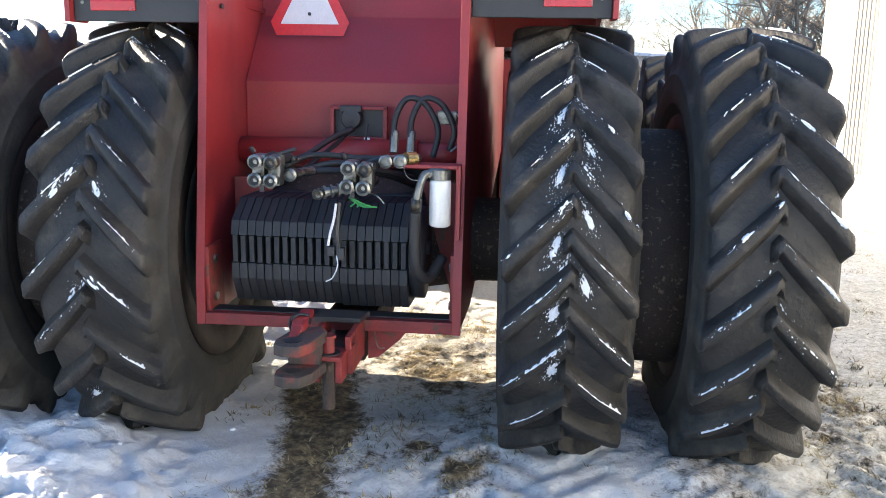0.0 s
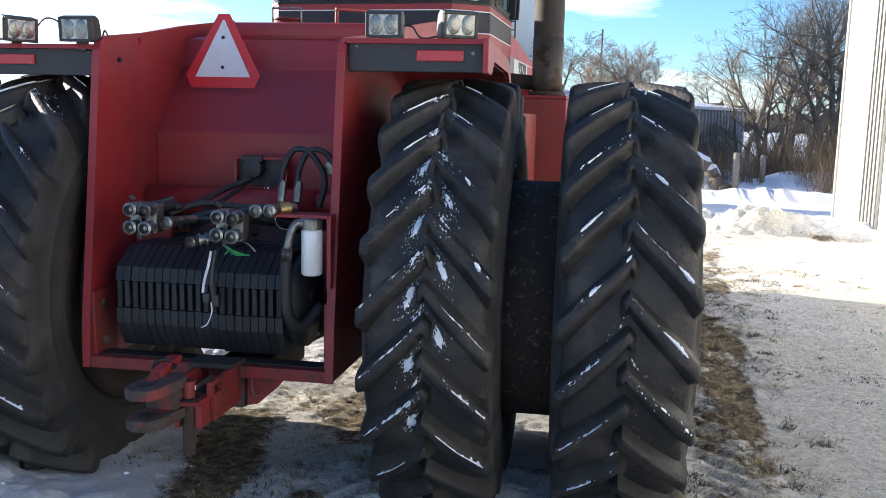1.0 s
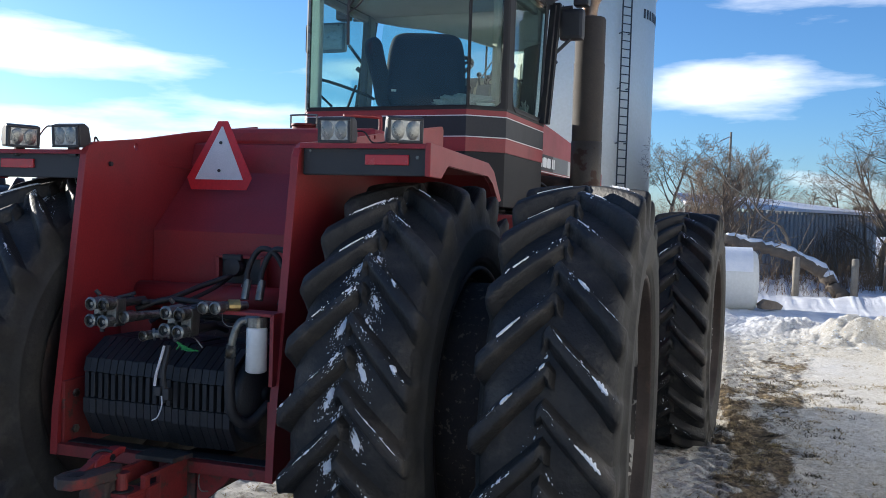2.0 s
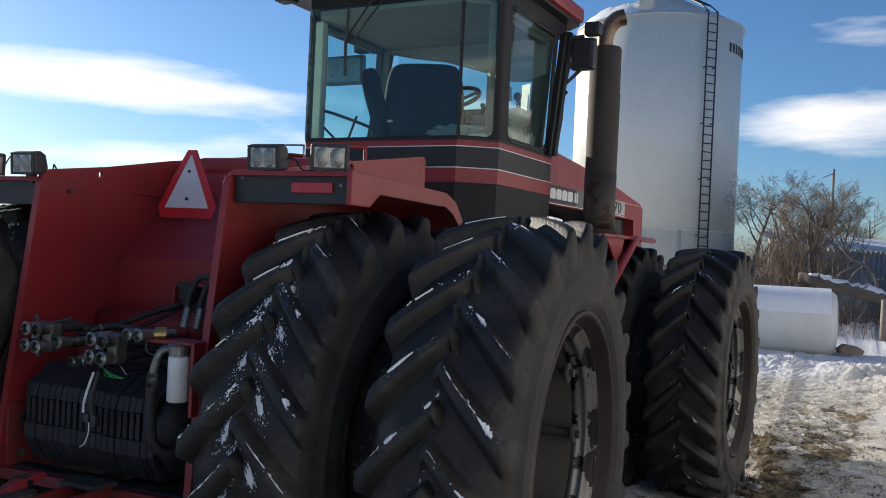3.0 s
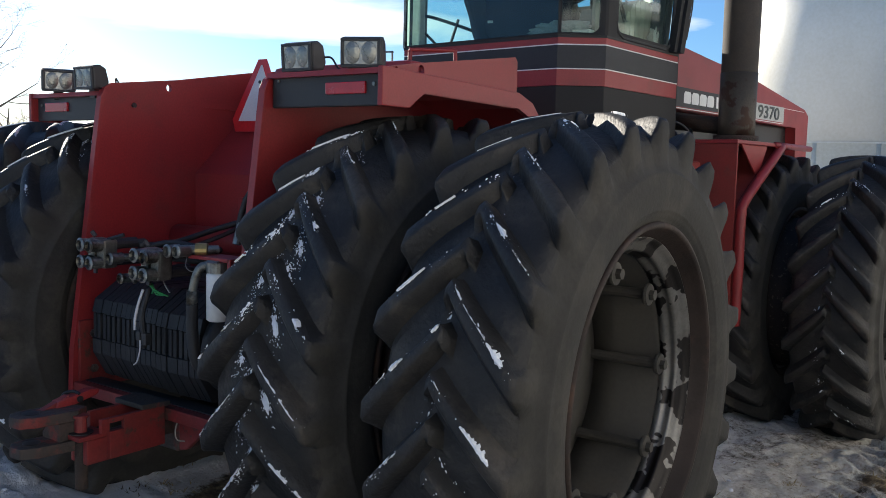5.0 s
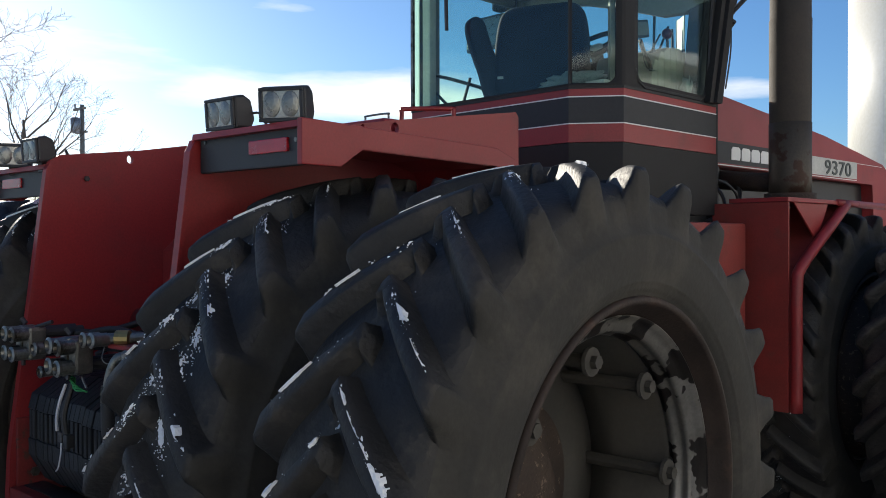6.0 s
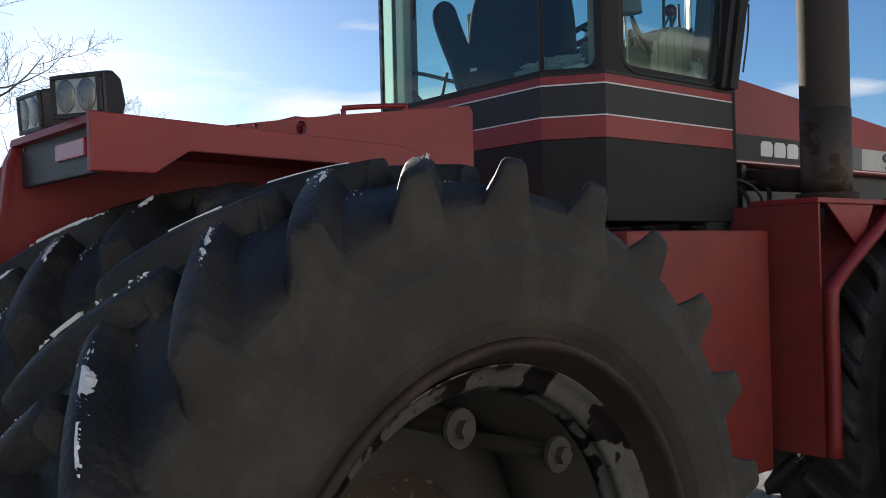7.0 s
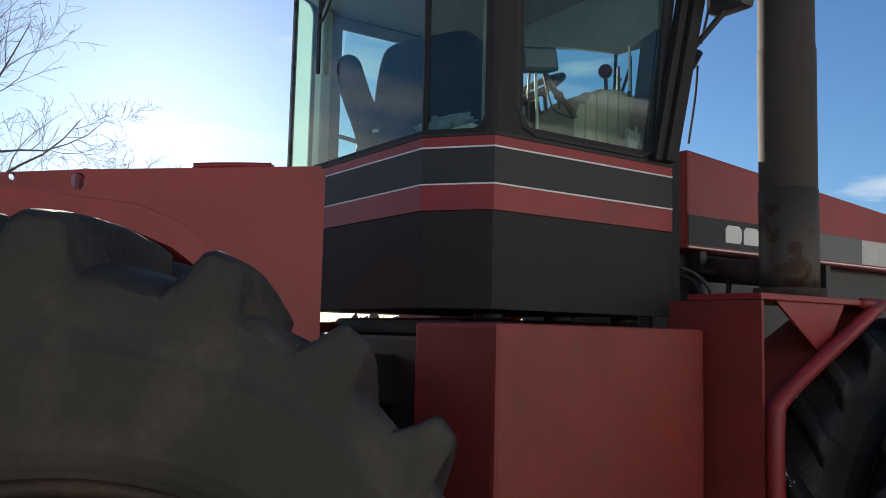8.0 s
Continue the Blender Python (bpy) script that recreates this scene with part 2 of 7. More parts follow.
BARK = material("grey_brown_bark", (0.14, 0.11, 0.085), (0.20, 0.165, 0.13), 5.0, 0.95, bump=0.6, fine=40, spread=0.15, size=0.02)
TWIG = material("brown_twigs", (0.17, 0.122, 0.085), (0.25, 0.18, 0.125), 2.0, 0.95, bump=0.0, spread=0.15)
DARK_TWIG = material("dark_twigs", (0.085, 0.062, 0.045), (0.13, 0.096, 0.068), 2.0, 0.95, bump=0.0, spread=0.15)
BRUSH = material("dry_brush", (0.13, 0.085, 0.05), (0.24, 0.17, 0.10), 0.5, 0.95, bump=0.0)
NEEDLE = material("dark_spruce_needles", (0.02, 0.035, 0.02), (0.035, 0.05, 0.028), 3.0, 0.95, bump=0.0)
STRAW = material("dead_straw_grass", (0.42, 0.33, 0.17), (0.3, 0.23, 0.12), 2.0, 0.9, bump=0.0)
DEAD_GRASS = material("dark_dead_grass", (0.12, 0.095, 0.05), (0.075, 0.06, 0.035), 2.0, 0.9, bump=0.0)
GREY_TRIM = material("grey_green_plastic_trim", (0.34, 0.36, 0.34), (0.42, 0.44, 0.41), 6.0, 0.7, bump=0.05)
KNOB = material("dark_red_knob", (0.10, 0.012, 0.012), None, 9.0, 0.4, bump=0.0)
RAG = material("crumpled_grey_green_cloth", (0.20, 0.22, 0.20), (0.30, 0.32, 0.29), 12.0, 0.95, bump=0.4, fine=60)
PALE = material("pale_cream_plastic", (0.55, 0.54, 0.47), (0.48, 0.47, 0.4), 6.0, 0.6, bump=0.05)
HITCH = material("rusty_worn_red_steel", (0.055, 0.036, 0.030), (0.19, 0.028, 0.022), 9.0, 0.75, bump=0.4, fine=60, mix=(0.48, 0.62), c=(0.040, 0.031, 0.026), c_mix=(0.46, 0.56), c_scale=11, size=0.008)
GRIME = material("greasy_black_grime", (0.018, 0.016, 0.015), (0.035, 0.028, 0.025), 9.0, 0.7, bump=0.4, fine=70, c=(0.13, 0.022, 0.018), c_mix=(0.58, 0.66), c_scale=9, size=0.006)
STEEL_POST = material("grey_steel_door_sheet", (0.30, 0.29, 0.265), (0.23, 0.222, 0.205), 4.0, 0.6, bump=0.08, fine=40)
POST = material("weathered_post_wood", (0.22, 0.19, 0.15), (0.3, 0.27, 0.22), 9.0, 0.9, bump=0.5, fine=50, size=0.01)


def ground_material():
    """Trodden snow, packed dirt and straw by the sheet's own mask, each with grain and relief."""
    m = bpy.data.materials.new("trodden_snow_and_dirt")
    m.use_nodes = True
    n, l = m.node_tree.nodes, m.node_tree.links
    p = n["Principled BSDF"]
    co, at = n.new("ShaderNodeTexCoord"), n.new("ShaderNodeAttribute")
    at.attribute_name = "cover"
    pk = n.new("ShaderNodeAttribute")
    pk.attribute_name = "packed"

    def noise_node(scale, detail=6.0, rough=0.65):
        k = n.new("ShaderNodeTexNoise")
        k.inputs["Scale"].default_value, k.inputs["Detail"].default_value, k.inputs["Roughness"].default_value = scale, detail, rough
        l.new(co.outputs["Object"], k.inputs["Vector"])
        return k

    def ramp(src, stops):
        r = n.new("ShaderNodeValToRGB")
        while len(r.color_ramp.elements) < len(stops):
            r.color_ramp.elements.new(0.5)
        for e, (pos, col) in zip(r.color_ramp.elements, stops):
            e.position, e.color = pos, (*col, 1)
        l.new(src, r.inputs[0])
        return r

    n1, n2, n3 = noise_node(2.2), noise_node(17.0, 8.0, 0.72), noise_node(80.0, 5.0, 0.7)
    dirt = ramp(n2.outputs[0], ((0.28, (0.028, 0.021, 0.014)), (0.45, (0.095, 0.068, 0.04)), (0.56, (0.24, 0.175, 0.095)), (0.72, (0.46, 0.36, 0.2))))
    clean = ramp(n1.outputs[0], ((0.3, (0.68, 0.69, 0.72)), (0.6, (0.83, 0.84, 0.87))))
    gritty = n.new("ShaderNodeMath")
    gritty.operation = "MULTIPLY_ADD"
    gritty.inputs[1].default_value = 0.55
    half = n.new("ShaderNodeMath")
    half.operation = "MULTIPLY"
    half.inputs[1].default_value = 0.45
    n4 = noise_node(46.0, 6.0, 0.75)
    l.new(n2.outputs[0], half.inputs[0]), l.new(n4.outputs[0], gritty.inputs[0]), l.new(half.outputs[0], gritty.inputs[2])
    dirty = ramp(gritty.outputs[0], ((0.36, (0.20, 0.165, 0.115)), (0.43, (0.47, 0.42, 0.335)), (0.50, (0.63, 0.59, 0.51)), (0.62, (0.78, 0.76, 0.71))))
    snow = n.new("ShaderNodeMixRGB")
    l.new(pk.outputs["Fac"], snow.inputs[0]), l.new(clean.outputs[0], snow.inputs[1]), l.new(dirty.outputs[0], snow.inputs[2])
    add = n.new("ShaderNodeMath")
    add.operation = "MULTIPLY_ADD"
    add.inputs[1].default_value, add.inputs[2].default_value = 0.75, -0.375
    l.new(n2.outputs[0], add.inputs[0])
    total = n.new("ShaderNodeMath")
    l.new(at.outputs["Fac"], total.inputs[0]), l.new(add.outputs[0], total.inputs[1])
    grit = n.new("ShaderNodeMath")
    grit.operation = "MULTIPLY_ADD"
    grit.inputs[1].default_value, grit.inputs[2].default_value = 0.4, -0.2
    l.new(n3.outputs[0], grit.inputs[0])
    total2 = n.new("ShaderNodeMath")
    l.new(total.outputs[0], total2.inputs[0]), l.new(grit.outputs[0], total2.inputs[1])
    cut = ramp(total2.outputs[0], ((0.40, (0, 0, 0)), (0.60, (1, 1, 1))))
    mx = n.new("ShaderNodeMixRGB")
    l.new(cut.outputs[0], mx.inputs[0]), l.new(dirt.outputs[0], mx.inputs[1]), l.new(snow.outputs[0], mx.inputs[2])
    l.new(mx.outputs[0], p.inputs["Base Color"])
    p.inputs["Roughness"].default_value = 0.9
    bp, bp2 = n.new("ShaderNodeBump"), n.new("ShaderNodeBump")
    bp.inputs["Strength"].default_value, bp.inputs["Distance"].default_value = 0.8, 0.045
    bp2.inputs["Strength"].default_value, bp2.inputs["Distance"].default_value = 0.8, 0.015
    l.new(n2.outputs[0], bp.inputs["Height"]), l.new(n3.outputs[0], bp2.inputs["Height"]), l.new(bp.outputs[0], bp2.inputs["Normal"]), l.new(bp2.outputs[0], p.inputs["Normal"])
    return m


GROUND = ground_material()


# ---- building helpers ----
def part(name, bm, mat, parent=None, label="", m=None, smooth=False):
    """Links a bmesh as one mesh object, under a thing or a part."""
    me = bpy.data.meshes.new(name)
    bmesh.ops.recalc_face_normals(bm, faces=bm.faces)
    bm.to_mesh(me)
    bm.free()
    return part_of(name, me, mat, parent, label, m, smooth)


def part_of(name, me, mat, parent=None, label="", m=None, smooth=False):
    if not me.materials:
        me.materials.append(mat)
    if smooth:
        me.polygons.foreach_set("use_smooth", [True] * len(me.polygons))
    ob = new(name, me)
    ob.parent = parent
    if m is not None:
        ob.matrix_local = m
    if label:
        tagged(ob, label)
    return ob


def mesh_of(name, verts, faces):
    me = bpy.data.meshes.new(name)
    me.from_pydata(verts, [], faces)
    me.update()
    return me


def box(bm, lo, hi, bevel=0.0, m=None):
    """A box between two corners, its edges bevelled."""
    r = bmesh.ops.create_cube(bm, size=1.0)
    s = Matrix.Translation([(a + b) / 2 for a, b in zip(lo, hi)]) @ Matrix.Diagonal([*[abs(b - a) for a, b in zip(lo, hi)], 1])
    bmesh.ops.transform(bm, matrix=(m or Matrix()) @ s, verts=r["verts"])
    if bevel:
        edges = list({e for v in r["verts"] for e in v.link_edges})
        bmesh.ops.bevel(bm, geom=edges, offset=bevel, segments=2, affect="EDGES", profile=0.6)
    return bm


def prism(bm, outline, lo, hi, axis="x", bevel=0.0):
    """A flat outline drawn out along an axis from lo to hi. x: outline in (y, z); y: in (x, z); z: in (x, y)."""
    def at(p, d):
        return {"x": (d, *p), "y": (p[0], d, p[1]), "z": (*p, d)}[axis]
    a, b = [bm.verts.new(at(p, lo)) for p in outline], [bm.verts.new(at(p, hi)) for p in outline]
    fs = [bm.faces.new(a), bm.faces.new(b[::-1])]
    k = len(outline)
    fs += [bm.faces.new((a[i], b[i], b[(i + 1) % k], a[(i + 1) % k])) for i in range(k)]
    if bevel:
        bmesh.ops.bevel(bm, geom=list({e for f in fs for e in f.edges}), offset=bevel, segments=2, affect="EDGES", profile=0.6)
    return bm


def tube(bm, path, r, seg=10, r_end=None, caps=True):
    """A round bar along a path of points; the radius may run to another."""
    pts = [Vector(p) for p in path]
    rings, up = [], None
    for i, p in enumerate(pts):
        d = (pts[min(i + 1, len(pts) - 1)] - pts[max(i - 1, 0)]).normalized()
        if up is None:
            up = d.orthogonal().normalized()
        up = (up - d * up.dot(d)).normalized()
        side = d.cross(up)
        q = r if r_end is None else r + (r_end - r) * i / (len(pts) - 1)
        rings.append([bm.verts.new(p + q * (math.cos(6.28318 * k / seg) * up + math.sin(6.28318 * k / seg) * side)) for k in range(seg)])
    for a, b in zip(rings, rings[1:]):
        for k in range(seg):
            bm.faces.new((a[k], a[(k + 1) % seg], b[(k + 1) % seg], b[k]))
    if caps:
        bm.faces.new(rings[0][::-1]), bm.faces.new(rings[-1])
    return bm


def bend(points, steps=6):
    """A smooth path through points (Catmull-Rom)."""
    p = [Vector(q) for q in points]
    p = [p[0] * 2 - p[1], *p, p[-1] * 2 - p[-2]]
    out = []
    for i in range(1, len(p) - 2):
        for k in range(steps):
            t = k / steps
            out.append(0.5 * (2 * p[i] + (p[i + 1] - p[i - 1]) * t + (2 * p[i - 1] - 5 * p[i] + 4 * p[i + 1] - p[i + 2]) * t * t + (3 * p[i] - p[i - 1] - 3 * p[i + 1] + p[i + 2]) * t ** 3))
    return out + [p[-2]]


def lathe(bm, profile, seg=48, axis="x", closed=False):
    """A profile of (along, radius) turned round an axis."""
    rings = []
    for u, r in profile:
        ring = []
        for k in range(seg):
            c, s = r * math.cos(6.283185 * k / seg), r * math.sin(6.283185 * k / seg)
            ring.append(bm.verts.new({"x": (u, c, s), "y": (c, u, s), "z": (c, s, u)}[axis]))
        rings.append(ring)
    pairs = list(zip(rings, rings[1:])) + ([(rings[-1], rings[0])] if closed else [])
    for a, b in pairs:
        for k in range(seg):
            bm.faces.new((a[k], a[(k + 1) % seg], b[(k + 1) % seg], b[k]))
    if not closed:
        for ring in (rings[0], rings[-1]):
            bm.faces.new(ring)
    return bm


def hexagon(bm, centre, r, depth, axis="x"):
    k = [(r * math.cos(a * math.pi / 3), r * math.sin(a * math.pi / 3)) for a in range(6)]
    x, y, z = centre
    if axis == "x":
        prism(bm, [(y + a, z + b) for a, b in k], x, x + depth, "x")
    elif axis == "y":
        prism(bm, [(x + a, z + b) for a, b in k], y, y + depth, "y")
    else:
        prism(bm, [(x + a, y + b) for a, b in k], z, z + depth, "z")
    return bm


def B():
    return bmesh.new()


# ---- the tractor ----
tractor = tagged(new("tractor"), "large red articulated four-wheel-drive tractor on snowy dual tyres", "tractor")
FRONT = Matrix.Translation((0, 2.0, 0)) @ pose(0, 0, 0, 0, 0, -4.0)

# -- wheels: a moulded tyre with angled lugs, a dished rim with clamp bolts
LUGS = 23
LUG_PITCH = 6.283185 / LUGS
# across half the tyre: share of the lug's length, carcass (u, r), top of the lug (u, r)
TREAD = [(0.0, (0.0, 0.948), (0.0, 1.003)), (0.055, (0.0147, 0.948), (0.0147, 1.003)), (0.12, (0.0314, 0.948), (0.0314, 1.003)), (0.20, (0.0517, 0.947), (0.0517, 1.002)), (0.33, (0.085, 0.945), (0.085, 1.001)), (0.46, (0.1182, 0.942), (0.1182, 0.999)),
         (0.59, (0.1496, 0.937), (0.1515, 0.997)), (0.72, (0.1801, 0.930), (0.1847, 0.994)), (0.84, (0.2032, 0.921), (0.2143, 0.990)), (0.94, (0.2198, 0.910), (0.2383, 0.985)), (0.985, (0.229, 0.900), (0.2494, 0.980)), (1.0, (0.2364, 0.888), (0.2576, 0.968))]
SHOULDER = [(1.01, (0.2429, 0.871), (0.2609, 0.935)), (1.02, (0.2475, 0.852), (0.2604, 0.898)), (1.03, (0.2512, 0.834), (0.2591, 0.862)), (1.035, (0.2545, 0.816), (0.2581, 0.834))]
FLANK = [(0.2688, 0.800), (0.2726, 0.794), (0.2731, 0.787), (0.2712, 0.781), (0.2745, 0.755), (0.2745, 0.725), (0.2702, 0.690), (0.2644, 0.668), (0.2634, 0.662), (0.2596, 0.659), (0.2567, 0.650), (0.247, 0.636), (0.2393, 0.630), (0.2384, 0.622), (0.2258, 0.612), (0.1978, 0.598)]


def lug_turn(q):
    """How far a lug has swept back at the share q of its length."""
    return -0.262 * min(q, 1.0) ** 0.94


def lug_half(q):
    """Half the width of a lug's top."""
    return 0.021 + 0.010 * min(q, 1.0)


def on_lug(side, k, q, across, lift=0.0):
    """A place on the top of a lug: across runs from -1, its lower edge, to 1, its upper one."""
    q = max(min(q, 1.0), 0.0)
    for (q0, _, a), (q1, _, b) in zip(TREAD, TREAD[1:]):
        if q <= q1:
            f = (q - q0) / (q1 - q0)
            u, r = a[0] + (b[0] - a[0]) * f, a[1] + (b[1] - a[1]) * f + lift
            break
    th = LUG_PITCH * (k + (0.5 if side > 0 else 0.0)) + lug_turn(q) + across * lug_half(q)
    return side * u, -r * math.cos(th), r * math.sin(th)


def in_groove(side, k, q, off, lift=0.0):
    """A place on the carcass beside a lug, off being an angle from its middle."""
    q = max(min(q, 0.98), 0.0)
    u = 0.236 * q
    r = 0.948 - 0.045 * q ** 3.5 + lift
    th = LUG_PITCH * (k + (0.5 if side > 0 else 0.0)) + lug_turn(q) + off
    return side * u, -r * math.cos(th), r * math.sin(th)


def tyre_mesh(seed):
    """One skin: lugs rise from the carcass along sheared columns, run over the shoulder and die out on the flank."""
    rng = random.Random(seed)
    # columns of one pitch: which side's lug they belong to, place in half widths and flank, height
    marks = []
    for side, mid in ((-1, 0.0), (1, 0.5)):
        for edge, extra, h in ((-1, 0.036, 0.0), (-1, 0.016, 0.5), (-1, 0.005, 0.90), (-0.8, 0.0, 1.0), (0.8, 0.0, 1.0), (1, 0.004, 0.90), (1, 0.012, 0.5), (1, 0.028, 0.0)):
            marks.append((side, mid, edge, extra, h))
    rows = [(-1, s) for s in reversed(TREAD[1:] + SHOULDER)] + [(0, TREAD[0])] + [(1, s) for s in TREAD[1:] + SHOULDER]
    flank_rows = len(FLANK)
    verts, kinds = [], []
    cols = [(k, m) for k in range(LUGS) for m in marks]
    wear = {(k, s): rng.uniform(-0.004, 0.002) for k in range(LUGS) for s in (-1, 1)}
    drift = {(k, s): rng.uniform(-0.006, 0.006) for k in range(LUGS) for s in (-1, 1)}
    for k, (side, mid, edge, extra, h) in cols:
        line = []
        for hand, (q, base, top) in rows:
            wide = lug_half(q) if hand == side or hand == 0 else lug_half(0)
            open_out = 1 + 0.35 * min(q, 1) + (6.0 * (q - 1.0) if q > 1 else 0.0) if hand == side else 0.8
            off = edge * wide + (extra if edge > 0 else -extra) * open_out
            reach = q if hand in (0, side) else -q
            # a lug's nose reaches a little past the middle
            on = 1.0 if reach > -0.03 else 0.9 if reach > -0.08 else 0.0
            a = h * on
            th = LUG_PITCH * (k + mid) + lug_turn(q) + off + drift[(k, side)] * min(q, 1)
            u, r = base[0] + (top[0] - base[0]) * a, base[1] + (top[1] - base[1]) * a
            r += (wear[(k, side)] * a if a else 0.0) + rng.uniform(-0.0012, 0.0012)
            line.append(((hand or 1) * u, -r * math.cos(th), r * math.sin(th)))
        th = LUG_PITCH * (k + mid) + lug_turn(1.0) + edge * lug_half(0.5) + (extra if edge > 0 else -extra)
        side_line = [(u, -r * math.cos(th), r * math.sin(th)) for u, r in FLANK]
        verts += [(-x, y, z) for x, y, z in reversed(side_line)] + line + side_line
    n = len(rows) + 2 * flank_rows
    total = len(cols)
    faces, index = [], []
    edge_row = flank_rows + len(SHOULDER)
    for c in range(total):
        d = (c + 1) % total
        for j in range(n - 1):
            faces.append((c * n + j, d * n + j, d * n + j + 1, c * n + j + 1))
            index.append(0 if edge_row <= j < n - 1 - edge_row else 1)
        faces.append((c * n + n - 1, d * n + n - 1, d * n, c * n))
        index.append(1)
    me = mesh_of("tyre", verts, faces)
    me.materials.append(RUBBER)
    me.materials.append(SIDEWALL)
    me.polygons.foreach_set("material_index", index)
    bm = B()
    bm.from_mesh(me)
    bmesh.ops.recalc_face_normals(bm, faces=bm.faces)
    bm.to_mesh(me)
    bm.free()
    me.polygons.foreach_set("use_smooth", [True] * len(me.polygons))
    me.set_sharp_from_angle(angle=radians(48))
    return me


# snow that stays along the upper edge of a lug: side, how many pitches up from the lug that meets the axle's height, from, to, how thick
SNOW_RIGHT_EDGES = ((1, 0.08, 0.2, 0.75), (1, 0.24, 0.44, 0.42), (1, 0.47, 0.6, 0.55), (1, 0.63, 0.86, 1.35), (0, 0.46, 0.82, 1.0), (0, 0.06, 0.14, 0.3), (2, 0.3, 0.48, 1.2), (2, 0.62, 0.86, 0.5), (3, 0.12, 0.3, 0.6), (3, 0.36, 0.42, 0.4), (-1, 0.5, 0.58, 0.7), (-1, 0.86, 0.92, 0.5), (4, 0.25, 0.45, 0.35), (5, 0.4, 0.7, 0.4))
SNOW_LEFT_EDGES = ((1, 0.0, 0.07, 1.2), (1, 0.4, 0.56, 1.25), (1, 0.66, 0.74, 0.5), (2, 0.42, 0.72, 0.95), (0, 0.38, 0.62, 0.8), (0, 0.74, 0.8, 0.4), (3, 0.46, 0.66, 0.7), (-1, 0.3, 0.55, 0.45), (-1, 0.7, 0.9, 0.3), (4, 0.3, 0.62, 0.5), (5, 0.2, 0.7, 0.4), (-2, 0.4, 0.75, 0.4))
SNOW_OUTER = [(1, *s) for s in SNOW_RIGHT_EDGES] + [(-1, *s) for s in SNOW_LEFT_EDGES]
SNOW_INNER = ((1, 1, 0.72, 0.82, 1.3), (1, 2, 0.48, 0.57, 1.0), (1, 0, 0.28, 0.6, 0.4), (1, 0, 0.66, 0.9, 0.45), (1, -1, 0.45, 0.7, 0.7), (1, -1, 0.8, 0.95, 0.4), (1, -2, 0.2, 0.9, 0.5), (1, 3, 0.2, 0.42, 0.6), (1, 4, 0.2, 0.5, 0.7),
              (-1, 1, 0.35, 0.5, 0.5), (-1, 1, 0.85, 0.95, 0.7), (-1, 0, 0.2, 0.65, 0.7), (-1, 0, 0.8, 0.95, 0.5), (-1, -1, 0.15, 0.6, 0.8), (-1, -1, 0.7, 0.9, 0.4), (-1, 2, 0.5, 0.62, 0.6), (-1, -2, 0.3, 0.8, 0.4), (-1, 3, 0.2, 0.5, 0.5), (-1, 4, 0.2, 0.6, 0.5))


def snow_on_tyre(seed, strips, crust):
    """Strips of snow along the upper edges of the lugs, and patches of crumbs on tops and in grooves."""
    rng = random.Random(seed)
    verts, faces = [], []

    def lump(place, du, dth, high):
        n, i0 = 7, len(verts)
        verts.append(place(0, 0, high))
        for k in range(n):
            a, j = 6.283185 * k / n, rng.uniform(0.55, 1.15)
            verts.append(place(du * j * math.cos(a), dth * j * math.sin(a), -0.002))
        faces.extend((i0, i0 + 1 + k, i0 + 1 + (k + 1) % n) for k in range(n))

    for side, k, a, b, thick in strips:
        steps, i0 = max(int((b - a) / 0.010), 5), len(verts)
        for s in range(steps + 1):
            f = s / steps
            q = a + (b - a) * f
            gap = math.sin(53 * q + 7 * k + 2 * seed) + 0.6 * math.sin(97 * q + 3 * k)
            w = (thick + 0.15) * (0.46 if thick > 0.7 else 0.36) * (1.0 if thick > 0.9 or gap > (-0.25 if thick > 0.62 else 0.25) else 0.05) * (math.sin(math.pi * (f * 0.88 + 0.06)) ** 0.6) * (0.6 + 0.4 * f) * (0.72 + 0.28 * math.sin(41 * q + 5 * k + seed) * math.sin(67 * q + 3 * k)) * rng.uniform(0.75, 1.2) + 0.01
            mid = 0.86 + 0.07 * math.sin(13 * q + k)
            for across, lift in ((mid + 1.15 * w, -0.013), (mid + 0.75 * w, 0.001 + 0.004 * thick), (mid - 0.2 * w, 0.002 + 0.0055 * thick), (mid - 1.1 * w, -0.001)):
                verts.append(on_lug(side, k, q, across, lift))
        for s in range(steps):
            for j in range(3):
                p = i0 + 4 * s + j
                faces.append((p, p + 1, p + 5, p + 4))
    for side, k, a, b, thick in strips:
        for _ in range(10):
            q, across = rng.uniform(a - 0.12, b + 0.12), rng.gauss(0.8, 0.35)
            big = 0.10 + 0.75 * rng.random() ** 3
            lump(lambda du, dt, h: on_lug(side, k, q + du, across + dt, h), 0.022 * big, 0.22 * big, 0.0028)
    for side, k, qc, oc, count in crust:
        for _ in range(count):
            du_, do_ = rng.gauss(0, 0.085), rng.gauss(0, 0.030)
            q, off = abs(qc + du_), oc + do_ + 0.18 * du_ * math.sin(qc * 40 + k)
            big = 0.16 + (3.4 * math.exp(-(du_ / 0.06) ** 2 - (do_ / 0.022) ** 2) + 0.45) * rng.random() ** 2.2
            if abs(off) < lug_half(q) * 1.05:
                lump(lambda du, dt, h: on_lug(side, k, q + du, off / lug_half(q) + dt, h), 0.022 * big, 0.25 * big, 0.0025)
            elif abs(off) > lug_half(q) + 0.028:
                lump(lambda du, dt, h: in_groove(side, k, q + du, off + dt, h), 0.024 * big, 0.009 * big, 0.003)
    return mesh_of("snow", verts, faces)


